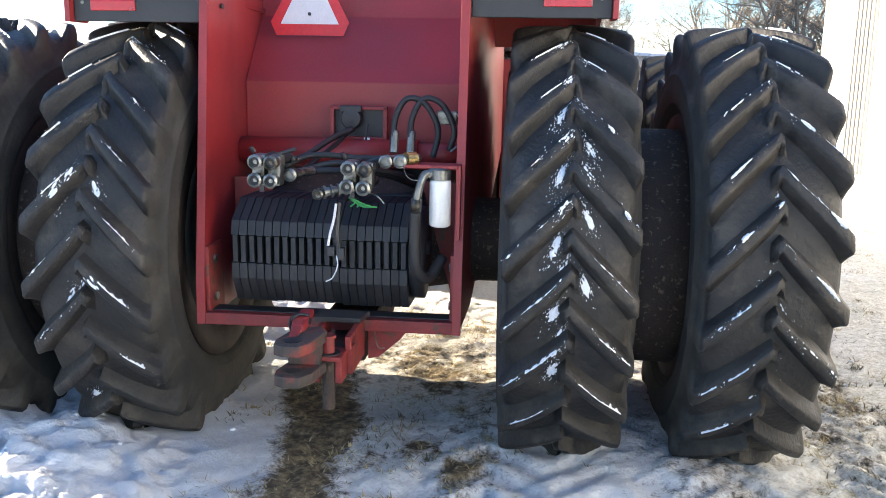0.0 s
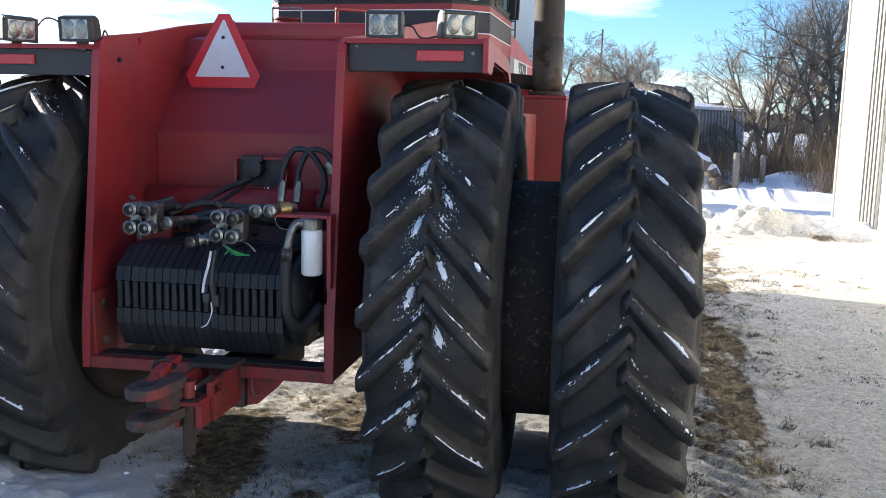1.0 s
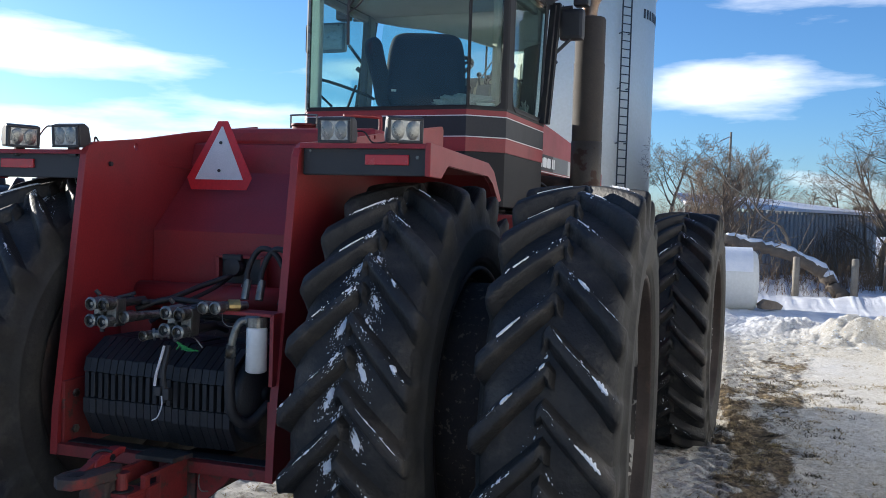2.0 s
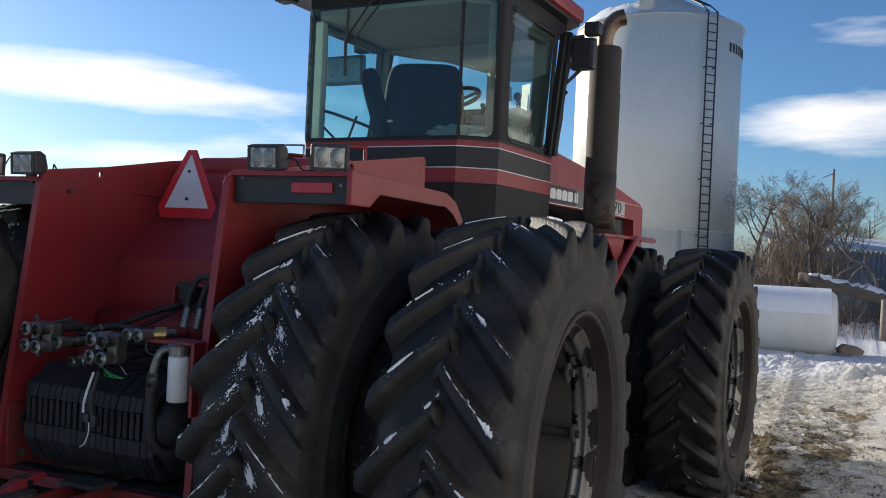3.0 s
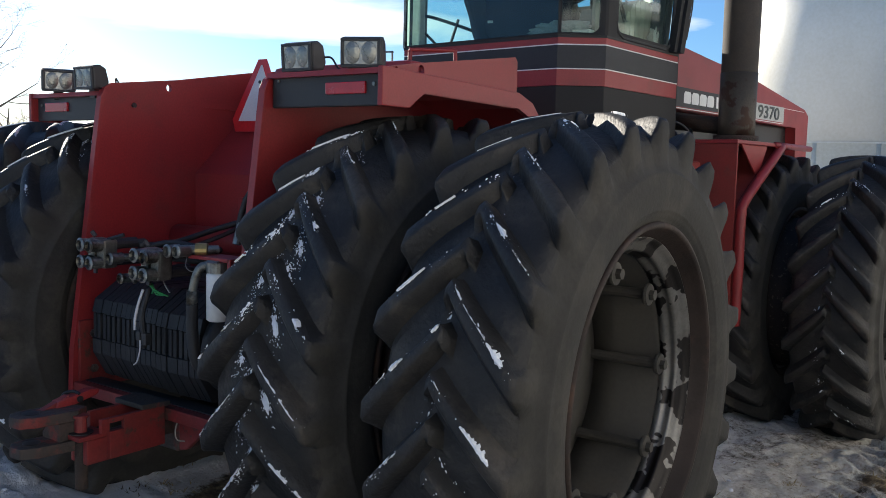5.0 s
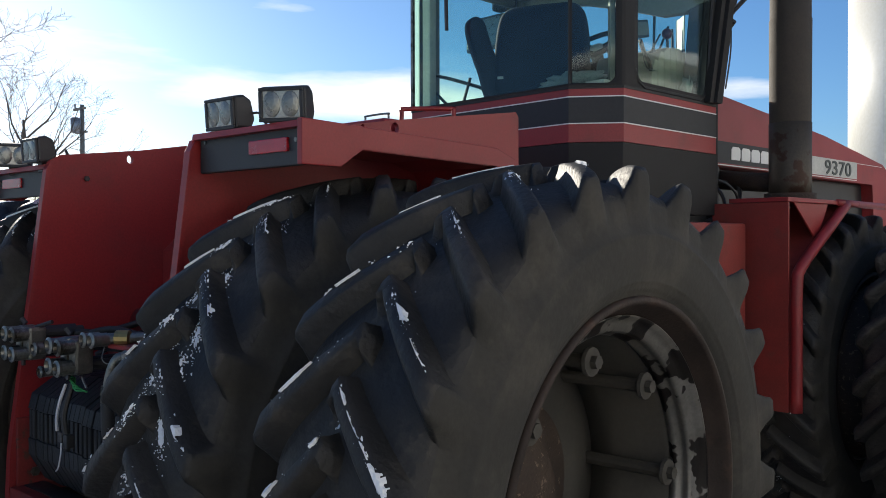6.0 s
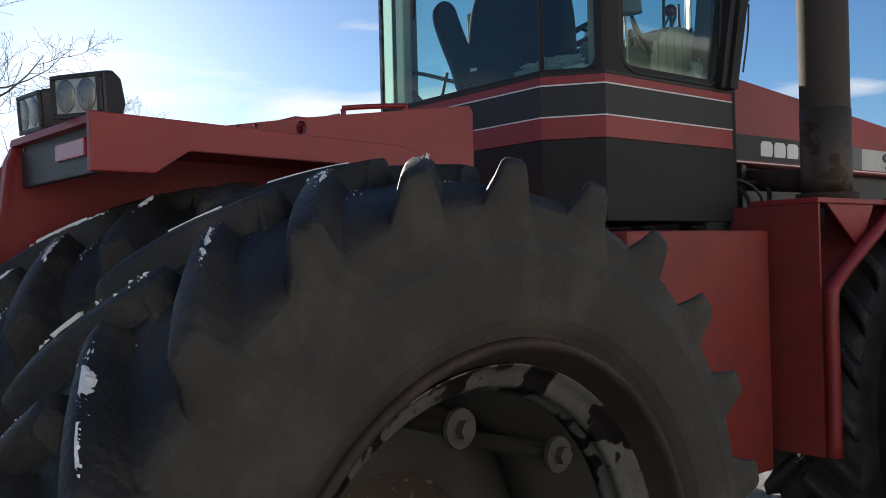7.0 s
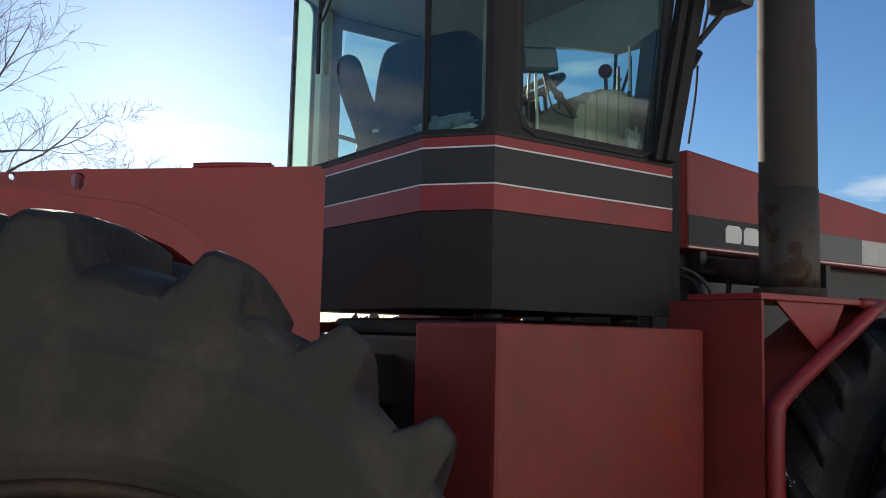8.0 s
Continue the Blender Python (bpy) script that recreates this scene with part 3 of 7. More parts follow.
def crumbs(seed, most):
    """A scatter of crumb patches for a wheel, about the middle of its tread."""
    rng = random.Random(seed)
    return [(rng.choice((-1, 1)), rng.randint(-3, 5), abs(rng.gauss(0.16, 0.16)), rng.uniform(-0.03, 0.09), rng.randint(most // 6, most)) for _ in range(16)]


CRUST_INNER = [(1, 1, 0.26, -0.125, 90), (-1, 1, 0.24, -0.1, 150), (-1, 2, 0.2, -0.1, 150), (-1, 0, 0.22, -0.1, 130), (-1, 3, 0.2, -0.1, 120), (1, 2, 0.24, -0.11, 110), (1, 0, 0.24, -0.12, 70), (-1, -1, 0.2, -0.1, 120), (-1, 1, 0.16, 0.03, 150), (-1, 2, 0.12, 0.02, 130), (1, 2, 0.1, 0.04, 120), (-1, 3, 0.1, 0.03, 110), (1, 1, 0.22, 0.05, 110), (1, 3, 0.16, 0.03, 110), (-1, 0, 0.12, 0.05, 110), (-1, -1, 0.14, 0.04, 110), (-1, 4, 0.15, 0.03, 70)]
TYRES = [tyre_mesh(5), tyre_mesh(6)]


def wheel(x, y, z, turn, outward, frame_m=None, outer=True, seed=0, strips=(), crust=()):
    """A wheel on its axle; outward is +1 or -1 for the side that faces away from the tractor."""
    m = (frame_m or Matrix()) @ Matrix.Translation((x, y, z)) @ Matrix.Rotation(-turn, 4, "X")
    o = outward
    bm = B()
    rim = [(0.238, 0.624), (0.250, 0.620), (0.252, 0.606), (0.243, 0.598), (0.222, 0.592), (0.205, 0.580), (0.165, 0.562), (0.145, 0.535), (0.06, 0.522), (0.03, 0.495), (-0.05, 0.488), (-0.07, 0.476), (-0.22, 0.476), (-0.24, 0.56), (-0.242, 0.612), (-0.228, 0.62), (-0.214, 0.60), (-0.20, 0.515), (0.0, 0.535), (0.15, 0.60)]
    lathe(bm, [(o * u, r) for u, r in rim], 72, closed=True)
    hub = part("wheel", bm, RIM_RUST, tractor, "rusty brown wheel rim with peeling silver bands" if outer else "", m, True)
    bm = B()
    face = [(0.080, 0.511), (0.088, 0.509), (0.098, 0.503), (0.108, 0.509), (0.118, 0.517), (0.132, 0.518), (0.142, 0.512), (0.152, 0.520), (0.160, 0.540), (0.170, 0.555), (0.188, 0.563)]
    band = [(u, r + 0.004) for u, r in face[::-1]] + face
    lathe(bm, [(o * u, r) for u, r in band], 72, closed=True)
    part("rim_band", bm, STEEL_RIM, hub, "peeling silver paint inside the rim", None, True)
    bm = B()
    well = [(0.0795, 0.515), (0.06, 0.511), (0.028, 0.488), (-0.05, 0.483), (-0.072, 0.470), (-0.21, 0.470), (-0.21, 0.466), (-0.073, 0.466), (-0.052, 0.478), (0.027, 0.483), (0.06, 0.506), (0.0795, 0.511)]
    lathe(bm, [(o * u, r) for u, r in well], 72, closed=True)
    part("rim_well", bm, DISC_SHADED, hub, "dull beige inner rim, the wheel's inner shade in its colour", None, True)
    part_of("tyre", TYRES[seed % 2], RUBBER, hub, "worn black tractor tyre with angled lugs")
    if strips:
        tagged(part_of("snow", snow_on_tyre(seed, strips, crust), SNOW, hub, "crusted snow caught on the lugs"), kind="stuff")
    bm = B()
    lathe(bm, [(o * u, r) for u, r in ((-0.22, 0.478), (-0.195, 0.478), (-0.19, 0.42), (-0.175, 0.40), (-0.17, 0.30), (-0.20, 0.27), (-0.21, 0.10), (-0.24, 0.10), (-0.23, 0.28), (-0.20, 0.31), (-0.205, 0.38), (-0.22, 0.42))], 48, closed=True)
    part("disc", bm, DISC_SHADED, hub, "dull beige wheel disc, darkened with the shade of its recess", None, True)
    if outer:
        for k in range(8):
            a = math.pi / 4 * k + 0.06 + turn
            yy, zz = 0.432 * math.cos(a), 0.432 * math.sin(a)
            bm = B()
            tube(bm, [(-0.20 * o, yy, zz), (0.100 * o, yy, zz)], 0.021, 10)
            rod = set(bm.verts)
            lathe(bm, [(0.096 * o, 0.012), (0.098 * o, 0.040), (0.106 * o, 0.044), (0.116 * o, 0.042), (0.118 * o, 0.030), (0.118 * o, 0.012)], 18)
            bmesh.ops.translate(bm, vec=(0, yy, zz), verts=[v for v in bm.verts if v not in rod])
            hexagon(bm, (0.117 * o, yy, zz), 0.021, 0.020 * o)
            part("clamp_bolt", bm, DISC_SHADED, hub, "", None)
    return hub


REAR_AXLE = (0.662, 0.882)
FRONT_AXLE = (2.55, 0.825)
LOOSE = [(s, k, a, a + l, w) for s, k, a, l, w in ((1, 1, 0.3, 0.3, 0.4), (1, 3, 0.5, 0.2, 0.5), (-1, 1, 0.3, 0.3, 0.6), (-1, 2, 0.5, 0.25, 0.7), (-1, 3, 0.35, 0.3, 0.5), (-1, 4, 0.2, 0.5, 0.7), (-1, 0, 0.5, 0.3, 0.7), (1, 0, 0.4, 0.4, 0.5), (1, 2, 0.55, 0.12, 0.9), (1, -1, 0.3, 0.4, 0.7), (-1, -1, 0.6, 0.2, 0.5), (1, -2, 0.5, 0.3, 0.5), (1, 4, 0.3, 0.5, 0.8), (1, 5, 0.2, 0.6, 0.7), (-1, 5, 0.1, 0.7, 0.8))]
FEW = [(1, 1, 0.55, 0.62, 0.6), (-1, 3, 0.3, 0.5, 0.8), (1, 3, 0.3, 0.5, 0.7), (-1, 1, 0.2, 0.3, 0.6), (1, -1, 0.4, 0.5, 0.5)]
for n, (x, turn, o, outer, strips, crust) in enumerate(((0.986, 0.068, 1, False, SNOW_INNER, CRUST_INNER), (1.731, 0.068, 1, True, SNOW_OUTER, crumbs(8, 26)), (-0.90, 0.17, -1, False, LOOSE, crumbs(3, 70)), (-1.66, 0.09, -1, True, LOOSE, crumbs(4, 50)))):
    wheel(x, *REAR_AXLE, turn, o, None, outer, 11 + n, strips, crust)
for n, (x, turn, o, outer) in enumerate(((1.13, 0.12, 1, False), (1.855, 0.03, 1, True), (-1.10, 0.2, -1, False), (-1.82, 0.14, -1, True))):
    wheel(x, *FRONT_AXLE, turn, o, FRONT, outer, 21 + n, FEW, crumbs(20 + n, 30))
for name, m, z in (("axle", Matrix.Translation((0, REAR_AXLE[0], 0)), REAR_AXLE[1]), ("axle", FRONT @ Matrix.Translation((0, FRONT_AXLE[0], 0)), FRONT_AXLE[1])):
    bm = B()
    prof = [(-1.62, 0.12), (-1.55, 0.2), (-1.53, 0.545), (-1.16, 0.545), (-1.14, 0.2), (-0.6, 0.2), (-0.35, 0.24), (-0.2, 0.32), (0.2, 0.32), (0.35, 0.24), (0.6, 0.2), (1.14, 0.2), (1.16, 0.545), (1.53, 0.545), (1.55, 0.2), (1.62, 0.12)]
    lathe(bm, prof, 56)
    bmesh.ops.translate(bm, vec=(0, 0, z), verts=bm.verts)
    part(name, bm, SPECKLED, tractor, "rusty brown axle with dual spacer drums", m, True)


# -- rear frame: side plates, bulkhead, cross bar
def holed_plate(bm, outline, holes, lo, hi):
    """A plate in the y-z plane from x = lo to hi, with round holes (y, z, r)."""
    loops = [outline] + [[(y + r * math.cos(6.283 * k / 14), z + r * 1.15 * math.sin(6.283 * k / 14)) for k in range(14)] for y, z, r in holes]
    edges = []
    for loop in loops:
        vs = [bm.verts.new((lo, y, z)) for y, z in loop]
        edges += [bm.edges.new((vs[i], vs[(i + 1) % len(vs)])) for i in range(len(vs))]
    fs = [g for g in bmesh.ops.triangle_fill(bm, use_beauty=True, edges=edges)["geom"] if isinstance(g, bmesh.types.BMFace)]
    ext = bmesh.ops.extrude_face_region(bm, geom=fs)["geom"]
    bmesh.ops.translate(bm, vec=(hi - lo, 0, 0), verts=[g for g in ext if isinstance(g, bmesh.types.BMVert)])


SIDE = [(-0.01, 0.60), (0.0, 0.80), (0.155, 1.96), (0.17, 2.0), (0.21, 2.025), (0.6, 2.075), (1.1, 2.16), (1.88, 2.272), (1.90, 2.25), (1.90, 1.2), (1.3, 0.95), (0.5, 0.6)]
for s in (-1, 1):
    bm = B()
    holed_plate(bm, SIDE, [(0.545, 2.03, 0.017)] if s < 0 else [(1.10, 2.125, 0.022), (0.925, 2.117, 0.009), (0.86, 2.11, 0.007)], s * 0.530, s * 0.552)
    for v in bm.verts:
        v.co.x += s * 0.055 * max(v.co.y - 0.2, 0)
    part("side_plate", bm, RED, tractor)
    # folded rear lip
    bm = B()
    prism(bm, [(-0.012, 0.60), (0.002, 0.60), (0.012, 0.80), (0.168, 1.96), (0.185, 1.99), (0.172, 1.998), (0.153, 1.962), (-0.002, 0.80)], s * 0.526, s * 0.562, "x", 0.002)
    part("edge_lip", bm, RED, tractor)
    for z in (0.70, 0.865):
        bm = B()
        hexagon(bm, (s * 0.53, 0.09, z), 0.02, -s * 0.028)
        tube(bm, [(s * 0.53, 0.09, z), (s * 0.522, 0.09, z)], 0.027, 12)
        part("bolt", bm, ZINC, tractor)
    bm = B()
    box(bm, (s * 0.53, 0.02, 0.60), (s * 0.512, 0.20, 0.93), 0.004)
    part("doubler_plate", bm, RED_WORN, tractor)

bm = B()
prism(bm, [(0.71, 1.20), (0.71, 1.61), (1.06, 1.93), (1.10, 2.09), (1.13, 2.10), (1.88, 2.20), (1.88, 1.20)], -0.53, 0.53, "x", 0.006)
for v in bm.verts:
    v.co.x *= 1 + 0.1 * max(v.co.y - 0.2, 0)
part("bulkhead_tank", bm, RED, tractor, "red sloping rear bulkhead")
bm = B()
box(bm, (-0.42, 1.12, 2.085), (0.52, 1.86, 2.185), 0.03)
part("tank_cover", bm, RED, tractor)
bm = B()
tube(bm, [(-0.545, 0.60, 1.29), (0.30, 0.60, 1.29)], 0.062, 20)
tube(bm, [(0.30, 0.60, 1.29), (0.53, 0.60, 1.29)], 0.05, 16)
part("cross_tube", bm, RED, tractor, "", None, True)
bm = B()
box(bm, (-0.42, 0.75, 0.62), (0.42, 1.95, 1.20), 0.02)
box(bm, (-0.36, 0.42, 0.66), (0.34, 0.8, 1.12), 0.02)
part("chassis", bm, BLACK, tractor)
bm = B()
box(bm, (-0.36, 1.90, 0.62), (0.36, 2.50, 0.80), 0.02)
box(bm, (-0.36, 1.90, 1.42), (0.36, 2.50, 1.62), 0.02)
box(bm, (-0.30, 2.00, 0.80), (0.30, 2.46, 1.42), 0.03)
part("articulation_joint", bm, BLACK, tractor, "black hinge between the two halves")
bm = B()
box(bm, (-0.53, -0.005, 0.598), (0.53, 0.045, 0.65), 0.006)
part("cross_bar", bm, RED_WORN, tractor, "chipped red cross bar")
# flat black strip along the back of the bar
bm = B()
box(bm, (-0.53, 0.046, 0.61), (0.53, 0.13, 0.652), 0.003)
part("bar_ledge", bm, BLACK, tractor, "black ledge behind the bar")
for s in (-1, 1):
    bm = B()
    prism(bm, [(s * 0.528, 0.60), (s * 0.50, 0.60), (s * 0.34, 1.18), (s * 0.528, 1.18)], 0.42, 0.45, "y", 0.003)
    part("gusset", bm, RED_WORN, tractor)
for y, z in ((0.33, 1.93),):
    bm = B()
    hexagon(bm, (-0.548 - 0.055 * max(y - 0.2, 0) + 0.02, y, z), 0.012, 0.012)
    part("plate_bolt", bm, BLACK, tractor)
# articulation joint between the halves
bm = B()
for z in (0.72, 1.18):
    box(bm, (-0.30, 1.9, z), (0.30, 2.5, z + 0.07), 0.01)
tube(bm, [(0, 2.1, 0.66), (0, 2.1, 1.34)], 0.08, 16)
tube(bm, [(-0.45, 1.6, 0.92), (-0.38, 2.7, 0.92)], 0.045, 12)
tube(bm, [(0.45, 1.6, 0.92), (0.52, 2.7, 0.92)], 0.045, 12)
part("articulation_joint", bm, RED_WORN, tractor)

# -- suitcase weights in a row
W0, W1, WN = -0.415, 0.335, 21
pitch = (W1 - W0) / WN
bm = B()
prism(bm, [(0.40, 1.12), (0.16, 1.125), (0.035, 1.045), (0.02, 0.985), (0.075, 0.975), (0.075, 0.875), (0.02, 0.865), (0.022, 0.80), (0.085, 0.69), (0.40, 0.67)], 0.0015, pitch - 0.0015, "x", 0.002)
box(bm, (pitch * 0.2, 0.022, 0.868), (pitch * 0.8, 0.08, 0.982), 0.003)
me_w = bpy.data.meshes.new("weight")
bmesh.ops.recalc_face_normals(bm, faces=bm.faces)
bm.to_mesh(me_w)
bm.free()
for k in range(WN):
    rng = random.Random(k)
    part_of("weight", me_w, CAST, tractor, "cast black suitcase weight" if k == 0 else "", Matrix.Translation((W0 + k * pitch, rng.uniform(-0.0025, 0.0025), rng.uniform(-0.0015, 0.0015) - (0.006 if k > 12 else 0))))
bm = B()
tube(bm, [(W1 + 0.004, 0.22, 0.90), (W1 + 0.055, 0.22, 0.90)], 0.20, 28)
tube(bm, [(W0 - 0.03, 0.22, 0.92), (W1 + 0.07, 0.22, 0.92)], 0.03, 12)
part("weight_end_cap", bm, CAST, tractor, "", None, True)

# -- drawbar hitch: a two-lipped clevis on a pin, held in a welded bracket
bm = B()
for z0, z1 in ((0.662, 0.704), (0.545, 0.588)):
    prism(bm, [(-0.078, -0.49), (-0.070, -0.545), (-0.03, -0.572), (0.03, -0.565), (0.062, -0.51), (0.085, -0.36), (0.05, -0.30), (-0.045, -0.33)], z0, z1, "z", 0.007)
prism(bm, [(-0.048, 0.589), (-0.052, 0.61), (0.0, 0.661), (0.07, 0.661), (0.07, 0.589)], -0.43, -0.33, "y", 0.006)
clevis = part("drawbar_clevis", bm, HITCH, tractor, "worn red drawbar clevis with rusty lips")
for z in (0.7045, 0.5885):
    bm = B()
    lathe(bm, [(z - 0.01, 0.010), (z - 0.01, 0.028), (z + 0.0015, 0.033), (z + 0.002, 0.010)], 22, "z")
    part("clevis_hole", bm, BLACK, clevis, "", Matrix.Translation((-0.012, -0.495, 0)))
bm = B()
prism(bm, [(-0.46, 0.70), (-0.40, 0.70), (-0.32, 0.725), (-0.34, 0.745)], -0.042, -0.008, "x", 0.005)
part("clevis_rib", bm, RED_WORN, clevis)
bm = B()
tube(bm, [(0.086, -0.35, 0.392), (0.086, -0.35, 0.398), (0.086, -0.35, 0.60)], 0.0245, 18)
pin = part("drawbar_pin", bm, RUST, tractor, "rusty steel drawbar pin with a red head", None, True)
bm = B()
tube(bm, [(0.086, -0.35, 0.614), (0.086, -0.35, 0.676)], 0.0235, 16)
tube(bm, [(0.086, -0.35, 0.676), (0.086, -0.35, 0.686)], 0.030, 16)
part("pin_head", bm, RED_WORN, pin, "chipped red pin head")
bm = B()
tube(bm, [(0.086, -0.35, 0.6135), (0.086, -0.35, 0.6185)], 0.046, 20)
part("washer", bm, CAST, pin)
bm = B()
box(bm, (0.03, -0.395, 0.594), (0.145, -0.27, 0.6125), 0.005)
part("pin_shelf", bm, RED_WORN, tractor, "chipped red shelf under the pin head")
bm = B()
box(bm, (0.112, -0.36, 0.495), (0.140, -0.22, 0.593), 0.006)
box(bm, (0.030, -0.36, 0.495), (0.052, -0.22, 0.593), 0.006)
part("shelf_leg", bm, RED_WORN, tractor)
# the right cheek has a slot through it
for y0, y1, z0, z1 in ((-0.31, -0.275, 0.6135, 0.668), (-0.21, -0.02, 0.505, 0.668), (-0.275, -0.21, 0.648, 0.668), (-0.275, -0.21, 0.505, 0.615)):
    bm = B()
    box(bm, (0.141, y0, z0), (0.163, y1, z1), 0.003)
    part("hitch_cheek", bm, RED_WORN, tractor)
bm = B()
box(bm, (0.0, -0.27, 0.60), (0.023, -0.02, 0.668), 0.004)
part("hitch_cheek", bm, RED_WORN, tractor)
bm = B()
prism(bm, [(-0.02, -0.13), (0.165, -0.13), (0.185, -0.01), (-0.03, -0.01)], 0.6685, 0.690, "z", 0.005)
part("top_plate", bm, GRIME, tractor, "grimy red top plate of the hitch")
bm = B()
prism(bm, [(-0.40, 0.700), (-0.36, 0.692), (-0.22, 0.725), (-0.21, 0.745), (-0.25, 0.752), (-0.39, 0.728)], -0.048, 0.0, "x", 0.007)
latch = part("hitch_latch", bm, RED, tractor, "bright red hitch latch")
bm = B()
tube(bm, bend(((-0.06, -0.33, 0.68), (-0.066, -0.335, 0.715), (-0.058, -0.33, 0.74), (-0.03, -0.31, 0.75), (0.0, -0.30, 0.742))), 0.0065, 8)
part("hook", bm, CAST, latch, "dark latch hook", None, True)
bm = B()
tube(bm, [(-0.055, -0.30, 0.722), (0.006, -0.30, 0.722)], 0.013, 12)
part("pivot", bm, CAST, latch)
bm = B()
prism(bm, [(0.164, 0.60), (0.34, 0.60), (0.30, 0.55), (0.21, 0.47), (0.164, 0.46)], 0.05, 0.075, "y", 0.004)
part("hitch_wing", bm, RED_WORN, tractor)
bm = B()
box(bm, (-0.08, 0.06, 0.44), (0.15, 0.9, 0.585), 0.02)
box(bm, (0.024, -0.20, 0.52), (0.110, 0.10, 0.585), 0.008)
part("drawbar_beam", bm, HITCH, tractor)
bm = B()
tube(bm, bend(((0.20, 0.03, 0.63), (0.205, 0.0, 0.57), (0.22, -0.005, 0.53), (0.24, 0.02, 0.52))), 0.003, 6)
part("wire", bm, ZINC, tractor)


# -- hydraulic couplers, hoses and filter
def port(bm, x, y, z, r=0.026):
    tube(bm, [(x, y, z), (x, y - 0.045, z)], r, 16)
    lathe_at = [(0.0, r * 0.98), (0.012, r * 1.15), (0.018, r * 0.8)]
    rings = []
    for u, q in lathe_at:
        rings.append([bm.verts.new((x + q * math.cos(6.283 * k / 16), y - 0.045 - u, z + q * math.sin(6.283 * k / 16))) for k in range(16)])
    for a, b in zip(rings, rings[1:]):
        for k in range(16):
            bm.faces.new((a[k], a[(k + 1) % 16], b[(k + 1) % 16], b[k]))
    tube(bm, [(x, y - 0.04, z), (x, y - 0.050, z)], r * 0.30, 10)


def coupler_block(x, y, z, tilt=0.0):
    bm = B()
    for dx in (-0.032, 0.032):
        box(bm, (dx - 0.027, -0.02, -0.062), (dx + 0.027, 0.05, 0.062), 0.012)
        for dz in (-0.036, 0.036):
            port(bm, dx, -0.015, dz)
    m = Matrix.Translation((x, y, z)) @ pose(0, 0, 0, 0, tilt, 0)
    body = part("coupler_block", bm, ZINC, tractor, "zinc-plated block of four hydraulic couplers", m)
    for dx in (-0.032, 0.032):
        for dz in (-0.036, 0.036):
            bm = B()
            lathe(bm, [(-0.0615, 0.009), (-0.0625, 0.011), (-0.0625, 0.0195), (-0.0605, 0.0195)], 16, "y", True)
            part("bore", bm, BLACK, body, "dark coupler mouth", Matrix.Translation((dx, 0, dz)))
    bm = B()
    tube(bm, [(0.03, 0.02, 0.06), (0.10, 0.05, 0.085)], 0.008, 8)
    part("lever", bm, BLACK, body)
    bm = B()
    tube(bm, [(-0.06, 0.02, 0.065), (-0.075, 0.01, 0.085)], 0.01, 8)
    part("lever", bm, BLACK, body)
    bm = B()
    box(bm, (-0.03, -0.01, -0.09), (-0.01, 0.0, -0.06), 0.002)
    part("latch", bm, BLACK, body)
    bm = B()
    for dz in (-0.036, 0.036):
        for dx in (-0.032, 0.032):
            tube(bm, [(dx, 0.05, dz), (dx, 0.2, dz)], 0.02, 10)
    part("coupler_tail", bm, HOSE, body)


coupler_block(-0.224, -0.06, 1.272, 2)
coupler_block(0.147, -0.06, 1.255, 4)
for x, z, mat in ((-0.128, 1.255, ZINC), (0.257, 1.318, ZINC), (0.314, 1.32, ZINC)):
    bm = B()
    port(bm, x, -0.02, z, 0.024)
    tube(bm, [(x, -0.02, z), (x + 0.05, 0.09, z)], 0.019, 12)
    part("coupler", bm, mat, tractor, "single zinc hydraulic coupler")
bm = B()
tube(bm, [(0.325, 0.01, 1.322), (0.36, 0.04, 1.322)], 0.028, 14)
part("brass_collar", bm, BRASS, tractor)
bm = B()
port(bm, -0.01, -0.05, 1.185, 0.02)
tube(bm, [(-0.01, -0.05, 1.185), (0.11, 0.02, 1.20)], 0.018, 12)
for k in range(4):
    tube(bm, [(0.0 + 0.025 * k, -0.05 + 0.015 * k, 1.186 + 0.003 * k), (0.008 + 0.025 * k, -0.045 + 0.015 * k, 1.187 + 0.003 * k)], 0.027, 12)
part("loose_coupler", bm, ZINC, tractor)
for pts in (((-0.20, 0.10, 1.27), (-0.1, 0.2, 1.31), (0.1, 0.22, 1.30), (0.3, 0.15, 1.31)),
            ((-0.16, 0.1, 1.24), (0.0, 0.18, 1.28), (0.18, 0.22, 1.25), (0.30, 0.4, 1.2)),
            ((-0.10, 0.1, 1.255), (0.05, 0.16, 1.25), (0.2, 0.3, 1.22), (0.3, 0.5, 1.15)),
            ((0.14, 0.1, 1.22), (0.10, 0.25, 1.2), (0.05, 0.45, 1.15)),
            ((0.0, 0.55, 1.40), (-0.08, 0.45, 1.36), (-0.15, 0.25, 1.30), (-0.17, 0.1, 1.30))):
    bm = B()
    tube(bm, bend(pts), 0.0135, 10)
    part("hose", bm, HOSE, tractor, "black hydraulic hose", None, True)
